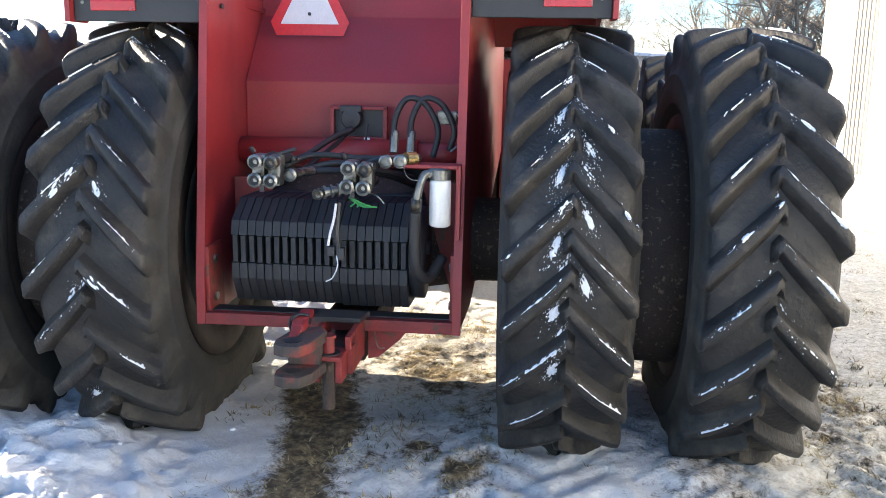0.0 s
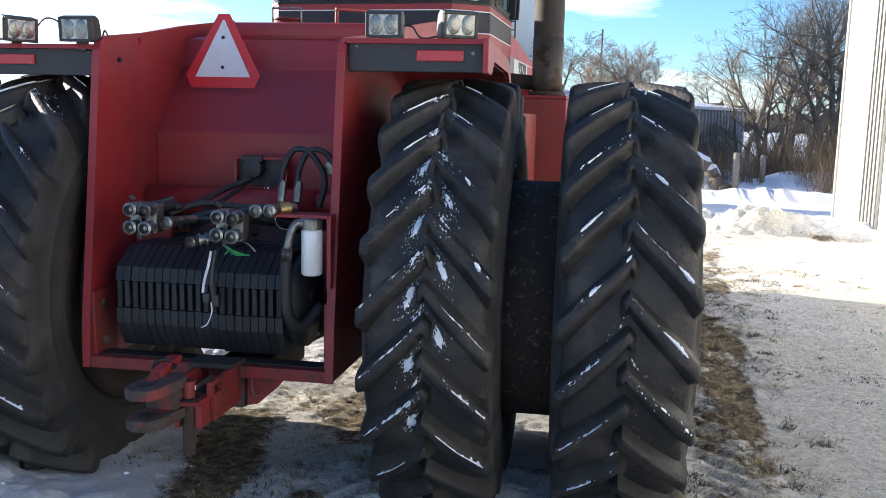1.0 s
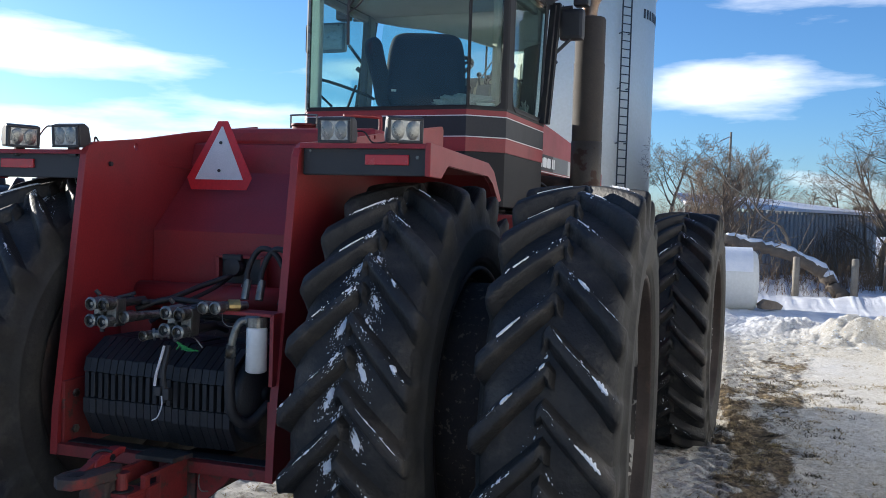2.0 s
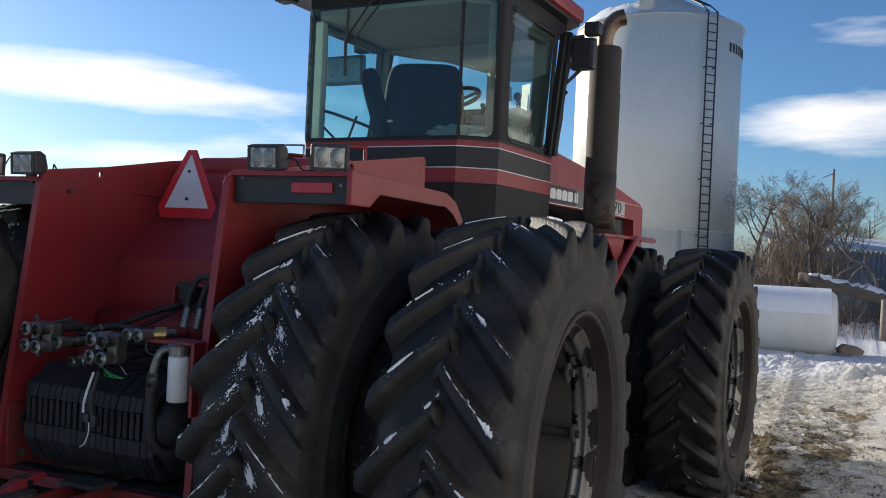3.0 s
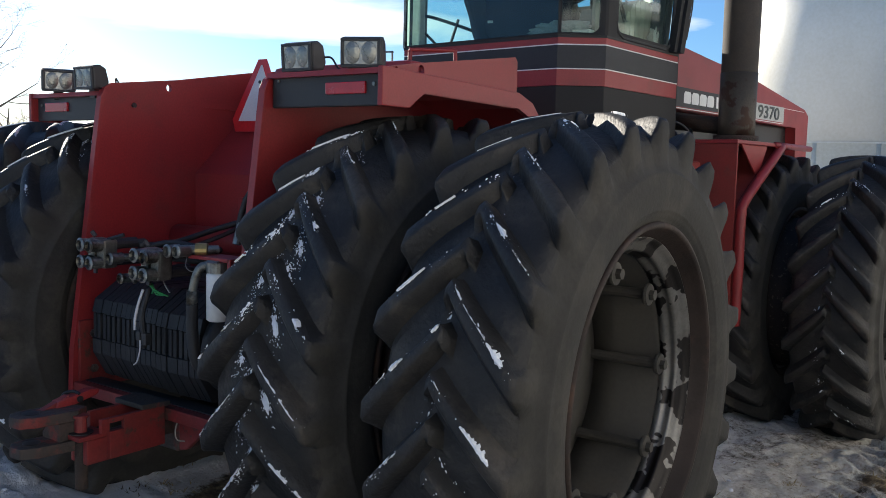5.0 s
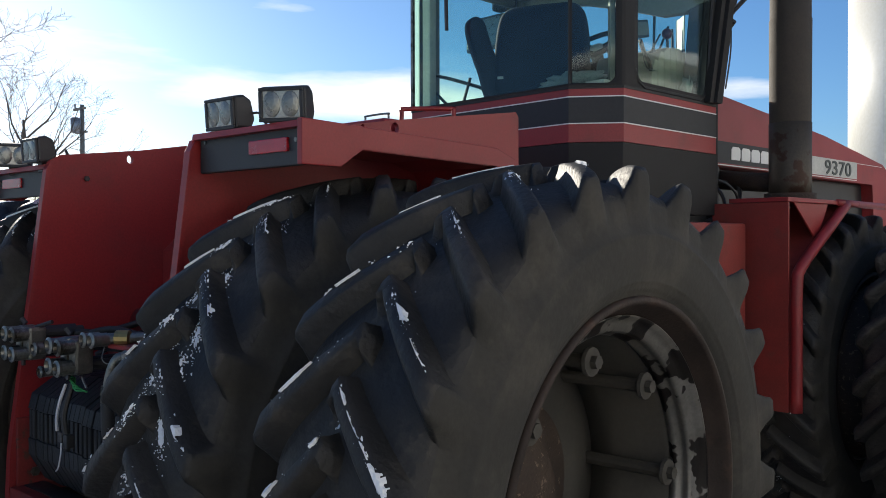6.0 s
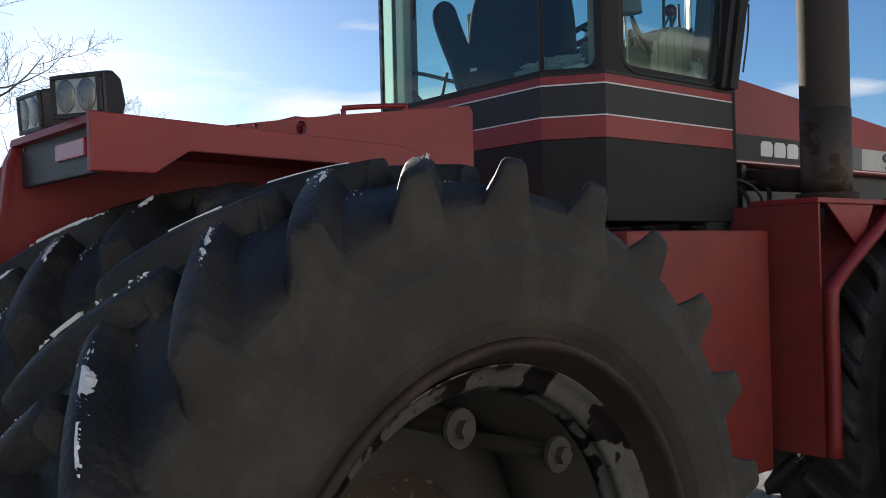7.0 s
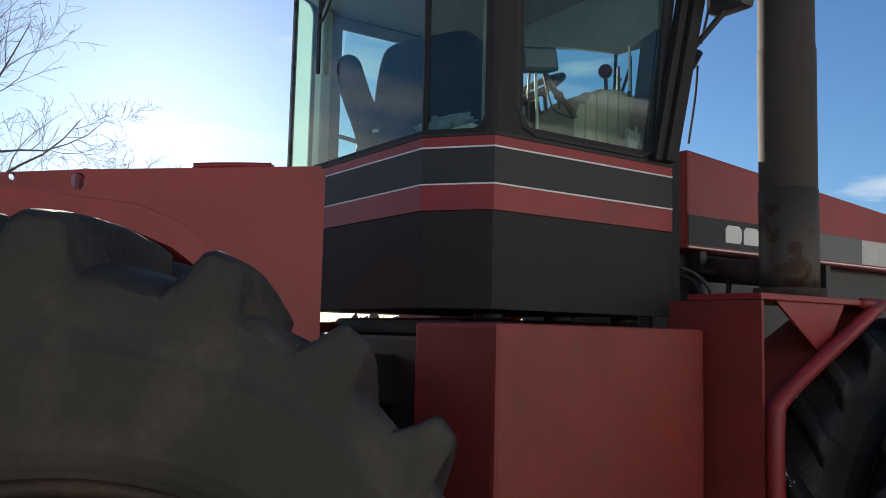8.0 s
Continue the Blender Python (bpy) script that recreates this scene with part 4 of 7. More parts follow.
for a, b in (((0.232, 0.30, 1.33), (0.40, 0.32, 1.30)), ((0.305, 0.30, 1.33), (0.47, 0.34, 1.33))):
    bm = B()
    tube(bm, bend((a, (a[0], 0.33, 1.46), (a[0] + 0.05, 0.34, 1.55), (a[0] + 0.13, 0.34, 1.53), (b[0] + 0.02, 0.34, 1.42), b), 8), 0.0135, 12)
    arch = part("hose", bm, HOSE, tractor, "black hose bent into an arch", None, True)
    bm = B()
    tube(bm, [(a[0], 0.30, 1.32), (a[0], 0.325, 1.41)], 0.019, 12)
    part("ferrule", bm, ZINC, arch)
bm = B()
box(bm, (0.41, 0.36, 1.44), (0.50, 0.42, 1.50), 0.006)
tube(bm, bend(((0.50, 0.35, 1.49), (0.525, 0.33, 1.45), (0.52, 0.3, 1.37), (0.48, 0.28, 1.33))), 0.006, 8)
part("line_fitting", bm, ZINC, tractor)
bm = B()
for lo, hi in (((-0.125, 0.62, 1.35), (-0.105, 0.66, 1.50)), ((0.128, 0.62, 1.35), (0.148, 0.66, 1.50)), ((-0.125, 0.62, 1.485), (0.148, 0.66, 1.502)), ((-0.125, 0.62, 1.345), (0.148, 0.66, 1.36))):
    box(bm, lo, hi, 0.004)
part("socket_frame", bm, RED, tractor, "red bracket round the trailer socket")
bm = B()
box(bm, (-0.105, 0.655, 1.36), (0.13, 0.68, 1.487))
part("socket_recess", bm, BLACK, tractor)
bm = B()
lathe(bm, [(0.0, 0.05), (-0.03, 0.052), (-0.05, 0.045), (-0.055, 0.01)], 20, "y")
bmesh.ops.translate(bm, vec=(-0.02, 0.65, 1.445), verts=bm.verts)
box(bm, (-0.075, 0.60, 1.475), (0.03, 0.64, 1.505), 0.006)
part("trailer_socket", bm, BLACK, tractor, "black round trailer plug socket")
bm = B()
box(bm, (0.045, 0.585, 1.33), (0.072, 0.595, 1.36), 0.002)
part("tag", bm, SIGN_WHITE, tractor)
bm = B()
tube(bm, bend(((-0.02, 0.60, 1.40), (-0.06, 0.5, 1.34), (-0.14, 0.3, 1.26), (-0.2, 0.2, 1.2))), 0.011, 8)
tube(bm, bend(((0.06, 0.6, 1.42), (0.055, 0.58, 1.34), (0.06, 0.5, 1.22))), 0.006, 6)
part("cable", bm, BLACK, tractor)
bm = B()
box(bm, (0.30, -0.01, 1.288), (0.545, 0.10, 1.303), 0.003)
box(bm, (0.532, -0.01, 1.0), (0.55, 0.10, 1.303), 0.003)
part("filter_bracket", bm, RED, tractor)
bm = B()
lathe(bm, [(1.058, 0.02), (1.055, 0.035), (1.062, 0.044), (1.235, 0.044), (1.245, 0.040), (1.245, 0.01)], 28, "z")
bmesh.ops.translate(bm, vec=(0.468, 0.0, 0), verts=bm.verts)
filt = part("oil_filter", bm, WHITE_CAN, tractor, "white spin-on hydraulic oil filter", None, True)
bm = B()
tube(bm, [(0.468, 0, 1.245), (0.468, 0, 1.285)], 0.043, 20)
tube(bm, [(0.425, -0.01, 1.27), (0.49, -0.01, 1.27)], 0.022, 12)
part("filter_head", bm, ZINC, filt)
bm = B()
tube(bm, bend(((0.43, -0.01, 1.272), (0.405, -0.03, 1.262), (0.39, -0.045, 1.22), (0.378, -0.05, 1.16), (0.375, -0.05, 1.12))), 0.017, 12)
tube(bm, [(0.38, -0.05, 1.17), (0.374, -0.05, 1.115)], 0.023, 12)
part("filter_elbow", bm, ZINC, filt, "bent zinc filter pipe", None, True)
bm = B()
tube(bm, bend(((0.375, -0.05, 1.13), (0.372, -0.045, 1.0), (0.38, -0.03, 0.88), (0.42, 0.03, 0.83), (0.47, 0.12, 0.9))), 0.023, 12)
part("hose", bm, HOSE, tractor, "black filter hose hanging in a loop", None, True)
bm = B()
tube(bm, bend(((0.05, -0.04, 1.14), (0.045, -0.06, 1.08), (0.03, -0.065, 1.02), (0.02, -0.06, 0.97))), 0.006, 6)
tube(bm, bend(((0.055, -0.06, 0.93), (0.06, -0.065, 0.89), (0.04, -0.065, 0.84), (0.01, -0.06, 0.82))), 0.003, 6)
part("white_tie", bm, SIGN_WHITE, tractor, "frayed white cord")
bm = B()
tube(bm, bend(((0.06, -0.02, 1.14), (0.055, -0.05, 1.03), (0.06, -0.04, 0.93), (0.05, -0.04, 0.90))), 0.012, 8)
box(bm, (0.015, -0.055, 0.925), (0.045, -0.025, 0.965), 0.004)
box(bm, (0.055, -0.055, 0.91), (0.085, -0.025, 0.96), 0.004)
part("wiring_plug", bm, BLACK, tractor)
GREEN = material("green_twine", (0.02, 0.22, 0.06), None, 9.0, 0.8, bump=0.0)
bm = B()
for k in range(5):
    tube(bm, bend(((0.10, -0.03, 1.165), (0.115 + 0.012 * k, -0.06, 1.175 - 0.01 * k), (0.13 + 0.02 * k, -0.05, 1.15 - 0.004 * k), (0.11 + 0.026 * k, -0.04, 1.13))), 0.004, 5)
part("twine", bm, GREEN, tractor)
bm = B()
tube(bm, bend(((0.32, -0.03, 1.30), (0.34, -0.05, 1.26), (0.38, -0.05, 1.245), (0.43, -0.03, 1.262))), 0.002, 5)
part("wire", bm, ZINC, tractor)
bm = B()
tube(bm, bend(((0.17, -0.03, 1.19), (0.22, -0.06, 1.18), (0.25, -0.06, 1.15))), 0.004, 5)
part("wire", bm, ZINC, tractor)

# -- slow-moving-vehicle triangle
bm = B()
tri = [(-0.197, -0.008), (-0.168, -0.072), (0.168, -0.072), (0.197, -0.008), (0.03, 0.298), (-0.03, 0.298)]
prism(bm, tri, -0.004, 0.0, "y")
m_tri = Matrix.Translation((-0.283, 0.895, 1.903)) @ pose(0, 0, 0, -5, 0, 0)
sign = part("warning_triangle", bm, SIGN_RED, tractor, "faded slow-vehicle triangle with red border", m_tri)
bm = B()
prism(bm, [(-0.146, -0.018), (0.146, -0.018), (0.004, 0.268), (-0.004, 0.268)], -0.0075, -0.0045, "y")
face = part("sign_face", bm, SIGN_WHITE, sign, "faded white sign face")
bm = B()
for z in (0.03, 0.18):
    hexagon(bm, (0.0, -0.008, z), 0.009, -0.006, "y")
part("sign_bolt", bm, BLACK, sign)


# -- fenders with tail lamps and work lamps
def work_lamp(x, y, z, yaw, parent):
    m = Matrix.Translation((x, y, z)) @ pose(0, 0, 0, 4, 0, yaw) @ Matrix.Diagonal((1.12, 0.85, 1.06, 1.0))
    bm = B()
    prism(bm, [(-0.045, 0.0), (-0.045, 0.100), (0.0, 0.106), (0.035, 0.090), (0.05, 0.03), (0.03, 0.0)], -0.069, 0.069, "x", 0.010)
    bmesh.ops.translate(bm, vec=(0, 0, 0.018), verts=bm.verts)
    box(bm, (-0.02, -0.005, -0.02), (0.02, 0.03, 0.03), 0.004)
    lamp = part("work_lamp", bm, BLACK, parent, "square black work lamp with ribbed glass", m)
    bm = B()
    box(bm, (-0.056, -0.0505, 0.028), (0.056, -0.0445, 0.108), 0.004)
    part("lens", bm, LENS, lamp)
    bm = B()
    lathe(bm, [(-0.0535, 0.004), (-0.0525, 0.026), (-0.0505, 0.0275)], 20, "y")
    bmesh.ops.scale(bm, vec=(0.92, 1.0, 1.36), verts=bm.verts)
    both = bpy.data.meshes.new("reflector")
    bmesh.ops.recalc_face_normals(bm, faces=bm.faces)
    bm.to_mesh(both)
    bm.free()
    for dx in (-0.027, 0.027):
        part_of("reflector", both, REFLECTOR, lamp, "", Matrix.Translation((dx, 0, 0.068)), True)
    bm = B()
    for x0, x1, z0, z1 in ((-0.066, 0.066, 0.106, 0.116), (-0.066, 0.066, 0.018, 0.029), (-0.066, -0.054, 0.029, 0.106), (0.054, 0.066, 0.029, 0.106)):
        box(bm, (x0, -0.0545, z0), (x1, -0.044, z1), 0.003)
    part("bezel", bm, BLACK, lamp, "black lamp bezel")
    return lamp


for s in (-1, 1):
    zz = 0.0 if s > 0 else -0.035
    bm = B()
    top = [(0.165, 2.02 + zz), (1.08, 2.0 + zz), (1.2, 1.965 + zz), (1.36, 1.82 + zz)]
    prism(bm, top + [(y - 0.004, z - 0.02) for y, z in top[::-1]], s * 0.56, s * 1.135, "x")
    fender = part("fender", bm, RED, tractor, "red steel fender")
    bm = B()
    prism(bm, [(0.155, 2.024 + zz), (1.085, 2.004 + zz), (1.205, 1.967 + zz), (1.372, 1.82 + zz), (1.315, 1.81 + zz), (1.175, 1.908 + zz), (1.08, 1.94 + zz), (0.40, 1.95 + zz), (0.31, 1.885 + zz), (0.155, 1.885 + zz)], s * 1.128, s * 1.152, "x", 0.004)
    part("fender_skirt", bm, RED, fender)
    bm = B()
    box(bm, (s * 0.565, 0.190, 1.888 + zz), (s * 1.128, 0.215, 2.006 + zz), 0.006)
    part("lamp_panel", bm, BLACK, fender, "black lamp panel")
    bm = B()
    box(bm, (s * 0.853, 0.180, 1.932 + zz), (s * 1.048, 0.192, 1.976 + zz), 0.004)
    part("tail_lamp", bm, LAMP_RED, fender, "red rectangular tail lamp")
    bm = B()
    hexagon(bm, (s * 1.085, 0.190, 1.965 + zz), 0.008, -0.006, "y")
    part("panel_screw", bm, ZINC, fender)
    bm = B()
    hexagon(bm, (s * 0.60, 0.190, 1.99 + zz), 0.006, -0.005, "y")
    part("panel_screw", bm, ZINC, fender)
work_lamp(0.715, 0.212, 2.006, 3, tractor)
work_lamp(1.013, 0.211, 2.006, 28, tractor)
work_lamp(-0.62, 0.17, 1.975, 0, tractor)
work_lamp(-0.94, 0.19, 1.975, 62, tractor)
for pts in (((0.775, 0.25, 2.08), (0.82, 0.25, 2.075), (0.86, 0.26, 2.03), (0.95, 0.27, 2.045)), ((-0.72, 0.26, 2.03), (-0.78, 0.25, 2.09), (-0.84, 0.25, 2.10), (-0.90, 0.26, 2.05)), ((-0.57, 0.26, 2.03), (-0.555, 0.25, 2.05), (-0.54, 0.26, 2.02))):
    bm = B()
    tube(bm, bend(pts), 0.004, 6)
    part("lamp_wire", bm, BLACK, tractor)
# grab rail and filler behind the cab
bm = B()
tube(bm, bend(((0.095, 1.66, 2.16), (0.095, 1.66, 2.30), (0.105, 1.675, 2.318), (0.215, 1.885, 2.332), (0.228, 1.905, 2.318), (0.228, 1.905, 2.16)), 5), 0.012, 8)
part("grab_rail", bm, RED, tractor, "", None, True)
bm = B()
tube(bm, [(-0.27, 1.85, 1.95), (-0.27, 1.85, 2.27)], 0.075, 18)
tube(bm, [(-0.27, 1.85, 2.27), (-0.27, 1.85, 2.285)], 0.082, 18)
neck = part("filler_neck", bm, RED_WORN, tractor, "worn red filler neck", None, True)
bm = B()
tube(bm, bend(((-0.36, 1.84, 2.26), (-0.36, 1.84, 2.33), (-0.35, 1.84, 2.342), (-0.19, 1.84, 2.342), (-0.18, 1.84, 2.33), (-0.18, 1.84, 2.26))), 0.006, 6)
part("filler_wire", bm, ZINC, neck, "pale wire bail")


# ---- cab, on the front half ----
def cab_outline(grow=0.0, back=0.0):
    c, g = 0.055, grow
    half = [(0.595 + g * 0.6, 0.34 - g), (0.815 + g, 0.51 - g * 0.5), (0.808 + g, 1.47 + back)]
    inset = (0.0, 0.10, 0.10)
    return [(c + x, y) for x, y in half] + [(c - x + i, y) for (x, y), i in zip(half[::-1], inset[::-1])]


bm = B()
prism(bm, cab_outline(-0.004), 1.80, 2.158, "z", 0.004)
cab = part("cab", bm, CAB_BLACK, tractor, "black tractor cab with red stripes and tinted glass", FRONT)
for name, z0, z1, g, mat in (("stripe", 2.159, 2.252, 0.0, RED), ("pinstripe", 2.2525, 2.258, 0.002, WHITE_LINE), ("dark_band", 2.2585, 2.389, 0.0, CHARCOAL), ("pinstripe", 2.3895, 2.395, 0.002, WHITE_LINE), ("stripe", 2.3955, 2.432, 0.0, RED), ("sill", 2.4325, 2.447, 0.004, RUBBER_SEAL)):
    bm = B()
    prism(bm, cab_outline(g), z0, z1, "z")
    part(name, bm, mat, cab, {"stripe": "red stripe", "pinstripe": "thin white pinstripe", "dark_band": "charcoal band"}.get(name, ""))


def post(bm, a, b, wa, wb=None, z0=2.445, z1=3.40, lean=0.0):
    """An upright between two plan points a and b (the width of the post), leaning forwards by lean."""
    q = [(a[0], a[1]), (b[0], b[1])]
    nx, ny = (b[1] - a[1]), -(b[0] - a[0])
    k = math.hypot(nx, ny)
    nx, ny = nx / k * wa, ny / k * wa
    lo = [bm.verts.new((x, y, z0)) for x, y in (q[0], q[1], (q[1][0] - nx, q[1][1] - ny), (q[0][0] - nx, q[0][1] - ny))]
    hi = [bm.verts.new((v.co.x, v.co.y + lean, z1)) for v in lo]
    bm.faces.new(lo), bm.faces.new(hi[::-1])
    for i in range(4):
        bm.faces.new((lo[i], lo[(i + 1) % 4], hi[(i + 1) % 4], hi[i]))


CX = 0.055


def side_x(s, v):
    """Distance v out from the cab's middle line; its left wall stands 10 cm further in."""
    return CX + s * v + (0.10 if s < 0 else 0.0)


for s in (-1, 1):
    bm = B()
    prism(bm, [(side_x(s, x), y) for x, y in ((0.765, 0.505), (0.782, 0.486), (0.795, 0.491), (0.810, 0.502), (0.819, 0.520), (0.819, 0.618), (0.770, 0.618))], 2.445, 3.40, "z", 0.003)
    part("pillar", bm, CAB_BLACK, cab)
    bm = B()
    post(bm, (side_x(s, 0.812), 1.36), (side_x(s, 0.808), 1.43), -0.06 * s, lean=0.235)
    part("pillar", bm, CAB_BLACK, cab)
bm = B()
post(bm, (CX - 0.605, 0.338), (CX - 0.588, 0.338), 0.02)
part("edge_trim", bm, ZINC, cab, "pale metal edge strip")
# header over the windows and the roof
bm = B()
prism(bm, [(x, y + (0.20 if y > 1 else 0)) for x, y in cab_outline(0.004)], 3.365, 3.49, "z", 0.004)
part("header", bm, CAB_BLACK, cab)
bm = B()
ro = [(CX - 0.70, 0.16), (CX + 0.70, 0.16), (CX + 0.92, 0.36), (CX + 0.93, 1.72), (CX + 0.8, 1.84), (CX - 0.8, 1.84), (CX - 0.93, 1.72), (CX - 0.92, 0.36)]
prism(bm, ro, 3.49, 3.60, "z", 0.03)
part("roof", bm, RED, cab, "red cab roof")
bm = B()
prism(bm, [(CX + (x - CX) * 0.96, y) for x, y in ro], 3.47, 3.489, "z")
part("roof_lining", bm, BLACK, cab)
for x in (-0.42, 0.42):
    bm = B()
    box(bm, (CX + x - 0.07, 0.19, 3.43), (CX + x + 0.07, 0.25, 3.47), 0.008)
    part("beacon_lamp", bm, AMBER, cab, "amber roof lamp")
bm = B()
box(bm, (CX - 0.86, 0.24, 3.42), (CX - 0.72, 0.36, 3.52), 0.02)
part("roof_lamp", bm, BLACK, cab)


def pane(name, a, b, z0, z1, lean=0.0, mat=None):
    """A sheet of glass between two plan points, 6 mm thick, with a seal round it."""
    bm = B()
    post(bm, a, b, 0.006, None, z0, z1, lean)
    p = part(name, bm, mat or GLASS, cab, "green-tinted glass")
    p.visible_shadow = False
    d = Vector((b[0] - a[0], b[1] - a[1], 0)).normalized()
    e = [Vector((*a, z0)), Vector((*b, z0)), Vector((b[0], b[1] + lean, z1)), Vector((a[0], a[1] + lean, z1))]
    return p, e


def seal(p, e, r=0.012):
    cen = sum(e, Vector()) / 4
    loop = []
    for i in range(4):
        q0, q1, q2 = e[i - 1], e[i], e[(i + 1) % 4]
        u, v = (q0 - q1).normalized() * 0.09, (q2 - q1).normalized() * 0.09
        loop += [q1 + u, q1 + u * 0.3 + v * 0.3, q1 + v]
    bm = B()
    tube(bm, loop + [loop[0]], r, 6)
    part("seal", bm, RUBBER_SEAL, p)


pane("rear_window", (CX - 0.588, 0.345), (CX + 0.594, 0.345), 2.449, 3.365)
for s in (-1, 1):
    a, b = (CX + s * 0.598, 0.347), (side_x(s, 0.786), 0.490)
    p, e = pane("corner_window", a, b, 2.449, 3.365, 0.0, DUSTY if s < 0 else None)
    a, b = (side_x(s, 0.812), 0.605), (side_x(s, 0.808), 1.355)
    p, e = pane("side_window", a, b, 2.455, 3.36, 0.10)
    e[0].y, e[3].y = 0.612, 0.612
    seal(p, e)
    bm = B()
    post(bm, (side_x(s, 0.813), 1.36), (side_x(s, 0.812), 1.32), 0.04 * s, None, 2.445, 3.37, 0.215)
    part("pillar_trim", bm, CAB_BLACK, cab)
pane("windshield", (CX - 0.64, 1.418), (CX + 0.74, 1.418), 2.449, 3.365, 0.215)
bm = B()
tube(bm, [(CX + 0.596, 0.342, 2.449), (CX + 0.596, 0.342, 3.365)], 0.006, 6)
tube(bm, [(CX - 0.58, 0.34, 2.452), (CX + 0.6, 0.34, 2.452), (CX + 0.79, 0.487, 2.452)], 0.008, 6)
part("glass_joint", bm, RUBBER_SEAL, cab)
# wiper on the rear glass
bm = B()
tube(bm, [(-0.012, 0.322, 3.40), (-0.18, 0.318, 3.19), (-0.222, 0.318, 3.14)], 0.007, 6)
tube(bm, [(0.06, 0.322, 3.375), (-0.157, 0.318, 3.136), (-0.222, 0.318, 3.10)], 0.006, 6)
tube(bm, [(-0.214, 0.325, 3.35), (-0.230, 0.325, 3.10), (-0.224, 0.325, 2.88)], 0.011, 6)
part("wiper", bm, BLACK, cab, "black rear wiper")


# dark frames with rounded corners round the glass
def rounded_frame(e, border, r, out, corners=(True, True, True, True)):
    """A flat frame, 10 mm thick, between a four-cornered opening e and a rounded opening inside it."""
    inner, outer = [], []
    for i in range(4):
        q1, u, v = e[i], (e[i - 1] - e[i]).normalized(), (e[(i + 1) % 4] - e[i]).normalized()
        rr = r if corners[i] else 0.012
        cen = q1 + (u + v) * (border + rr)
        for k in range(7):
            a = math.pi / 2 * k / 6
            inner.append(cen - v * rr * math.cos(a) - u * rr * math.sin(a))
            outer.append(q1)
    bm = B()
    n = len(inner)
    front = [[bm.verts.new(p + out * d) for p in loop] for d in (0.004, -0.008) for loop in (inner, outer)]
    for i in range(n):
        j = (i + 1) % n
        bm.faces.new((front[0][i], front[0][j], front[1][j], front[1][i]))
        bm.faces.new((front[2][i], front[3][i], front[3][j], front[2][j]))
        bm.faces.new((front[0][i], front[2][i], front[2][j], front[0][j]))
    bmesh.ops.remove_doubles(bm, verts=bm.verts, dist=0.0004)
    part("window_frame", bm, CAB_BLACK, cab, "black window frame with rounded corners")


for s in (-1, 1):
    a, b = (side_x(s, 0.812), 0.602), (side_x(s, 0.808), 1.375)
    e = [Vector((*a, 2.447)), Vector((*b, 2.447)), Vector((b[0], b[1] + 0.13, 3.368)), Vector((*a, 3.368))]
    rounded_frame(e, 0.036, 0.05, Vector((s, 0, 0)))
    a, b = (CX + s * 0.600, 0.347), (side_x(s, 0.792), 0.494)
    e = [Vector((*a, 2.447)), Vector((*b, 2.447)), Vector((*b, 3.368)), Vector((*a, 3.368))]
    rounded_frame(e, 0.010, 0.06, Vector((0.6 * s, -0.8, 0)), (False, True, True, False))
# inside the cab
bm = B()
prism(bm, [(x * 0.98, y + (0.17 if y > 1 else 0)) for x, y in cab_outline(-0.05)], 3.33, 3.362, "z")
part("headliner", bm, HEADLINER, cab)
bm = B()
prism(bm, [(-0.60, 3.328), (-0.60, 3.305), (-0.40, 3.262), (-0.08, 3.212), (0.20, 3.13), (0.38, 3.07), (0.50, 3.028), (0.66, 3.02), (0.80, 3.06), (0.80, 3.328)], 1.45, 1.52, "y", 0.008)
part("visor", bm, HEADLINER, cab, "grey padded front visor")
bm = B()
box(bm, (-0.655, 0.50, 2.449), (-0.55, 0.56, 3.33), 0.015)
part("pillar_trim", bm, GREY_TRIM, cab, "grey plastic pillar trim")
# linings of the side openings: rear and front posts and the rails above the glass
for x0, x1, y0, y1, z0, z1, lean in ((-0.652, -0.60, 0.562, 0.645, 2.449, 3.33, 0.0), (-0.652, -0.58, 1.31, 1.42, 2.449, 3.33, 0.06), (0.69, 0.80, 1.36, 1.45, 2.449, 3.33, 0.14)):
    bm = B()
    lo = [bm.verts.new((x, y, z0)) for x, y in ((x0, y0), (x1, y0), (x1, y1), (x0, y1))]
    hi = [bm.verts.new((v.co.x, v.co.y + lean, z1)) for v in lo]
    bm.faces.new(lo[::-1]), bm.faces.new(hi)
    for i in range(4):
        bm.faces.new((lo[i], lo[(i + 1) % 4], hi[(i + 1) % 4], hi[i]))
    bmesh.ops.bevel(bm, geom=bm.edges[:], offset=0.012, segments=2, affect="EDGES")
    part("post_lining", bm, PLASTIC, cab, "dark plastic post lining")
for x0, x1 in ((-0.652, -0.60), (0.75, 0.80)):
    bm = B()
    box(bm, (x0, 0.62, 3.275), (x1, 1.44, 3.329), 0.015)
    part("rail_lining", bm, PLASTIC, cab)
bm = B()
prism(bm, [(0.742, 0.552), (0.79, 0.505), (0.812, 0.525), (0.812, 0.612), (0.76, 0.612)], 2.449, 3.33, "z", 0.008)
part("pillar_trim", bm, TRIM, cab, "tan plastic pillar trim")
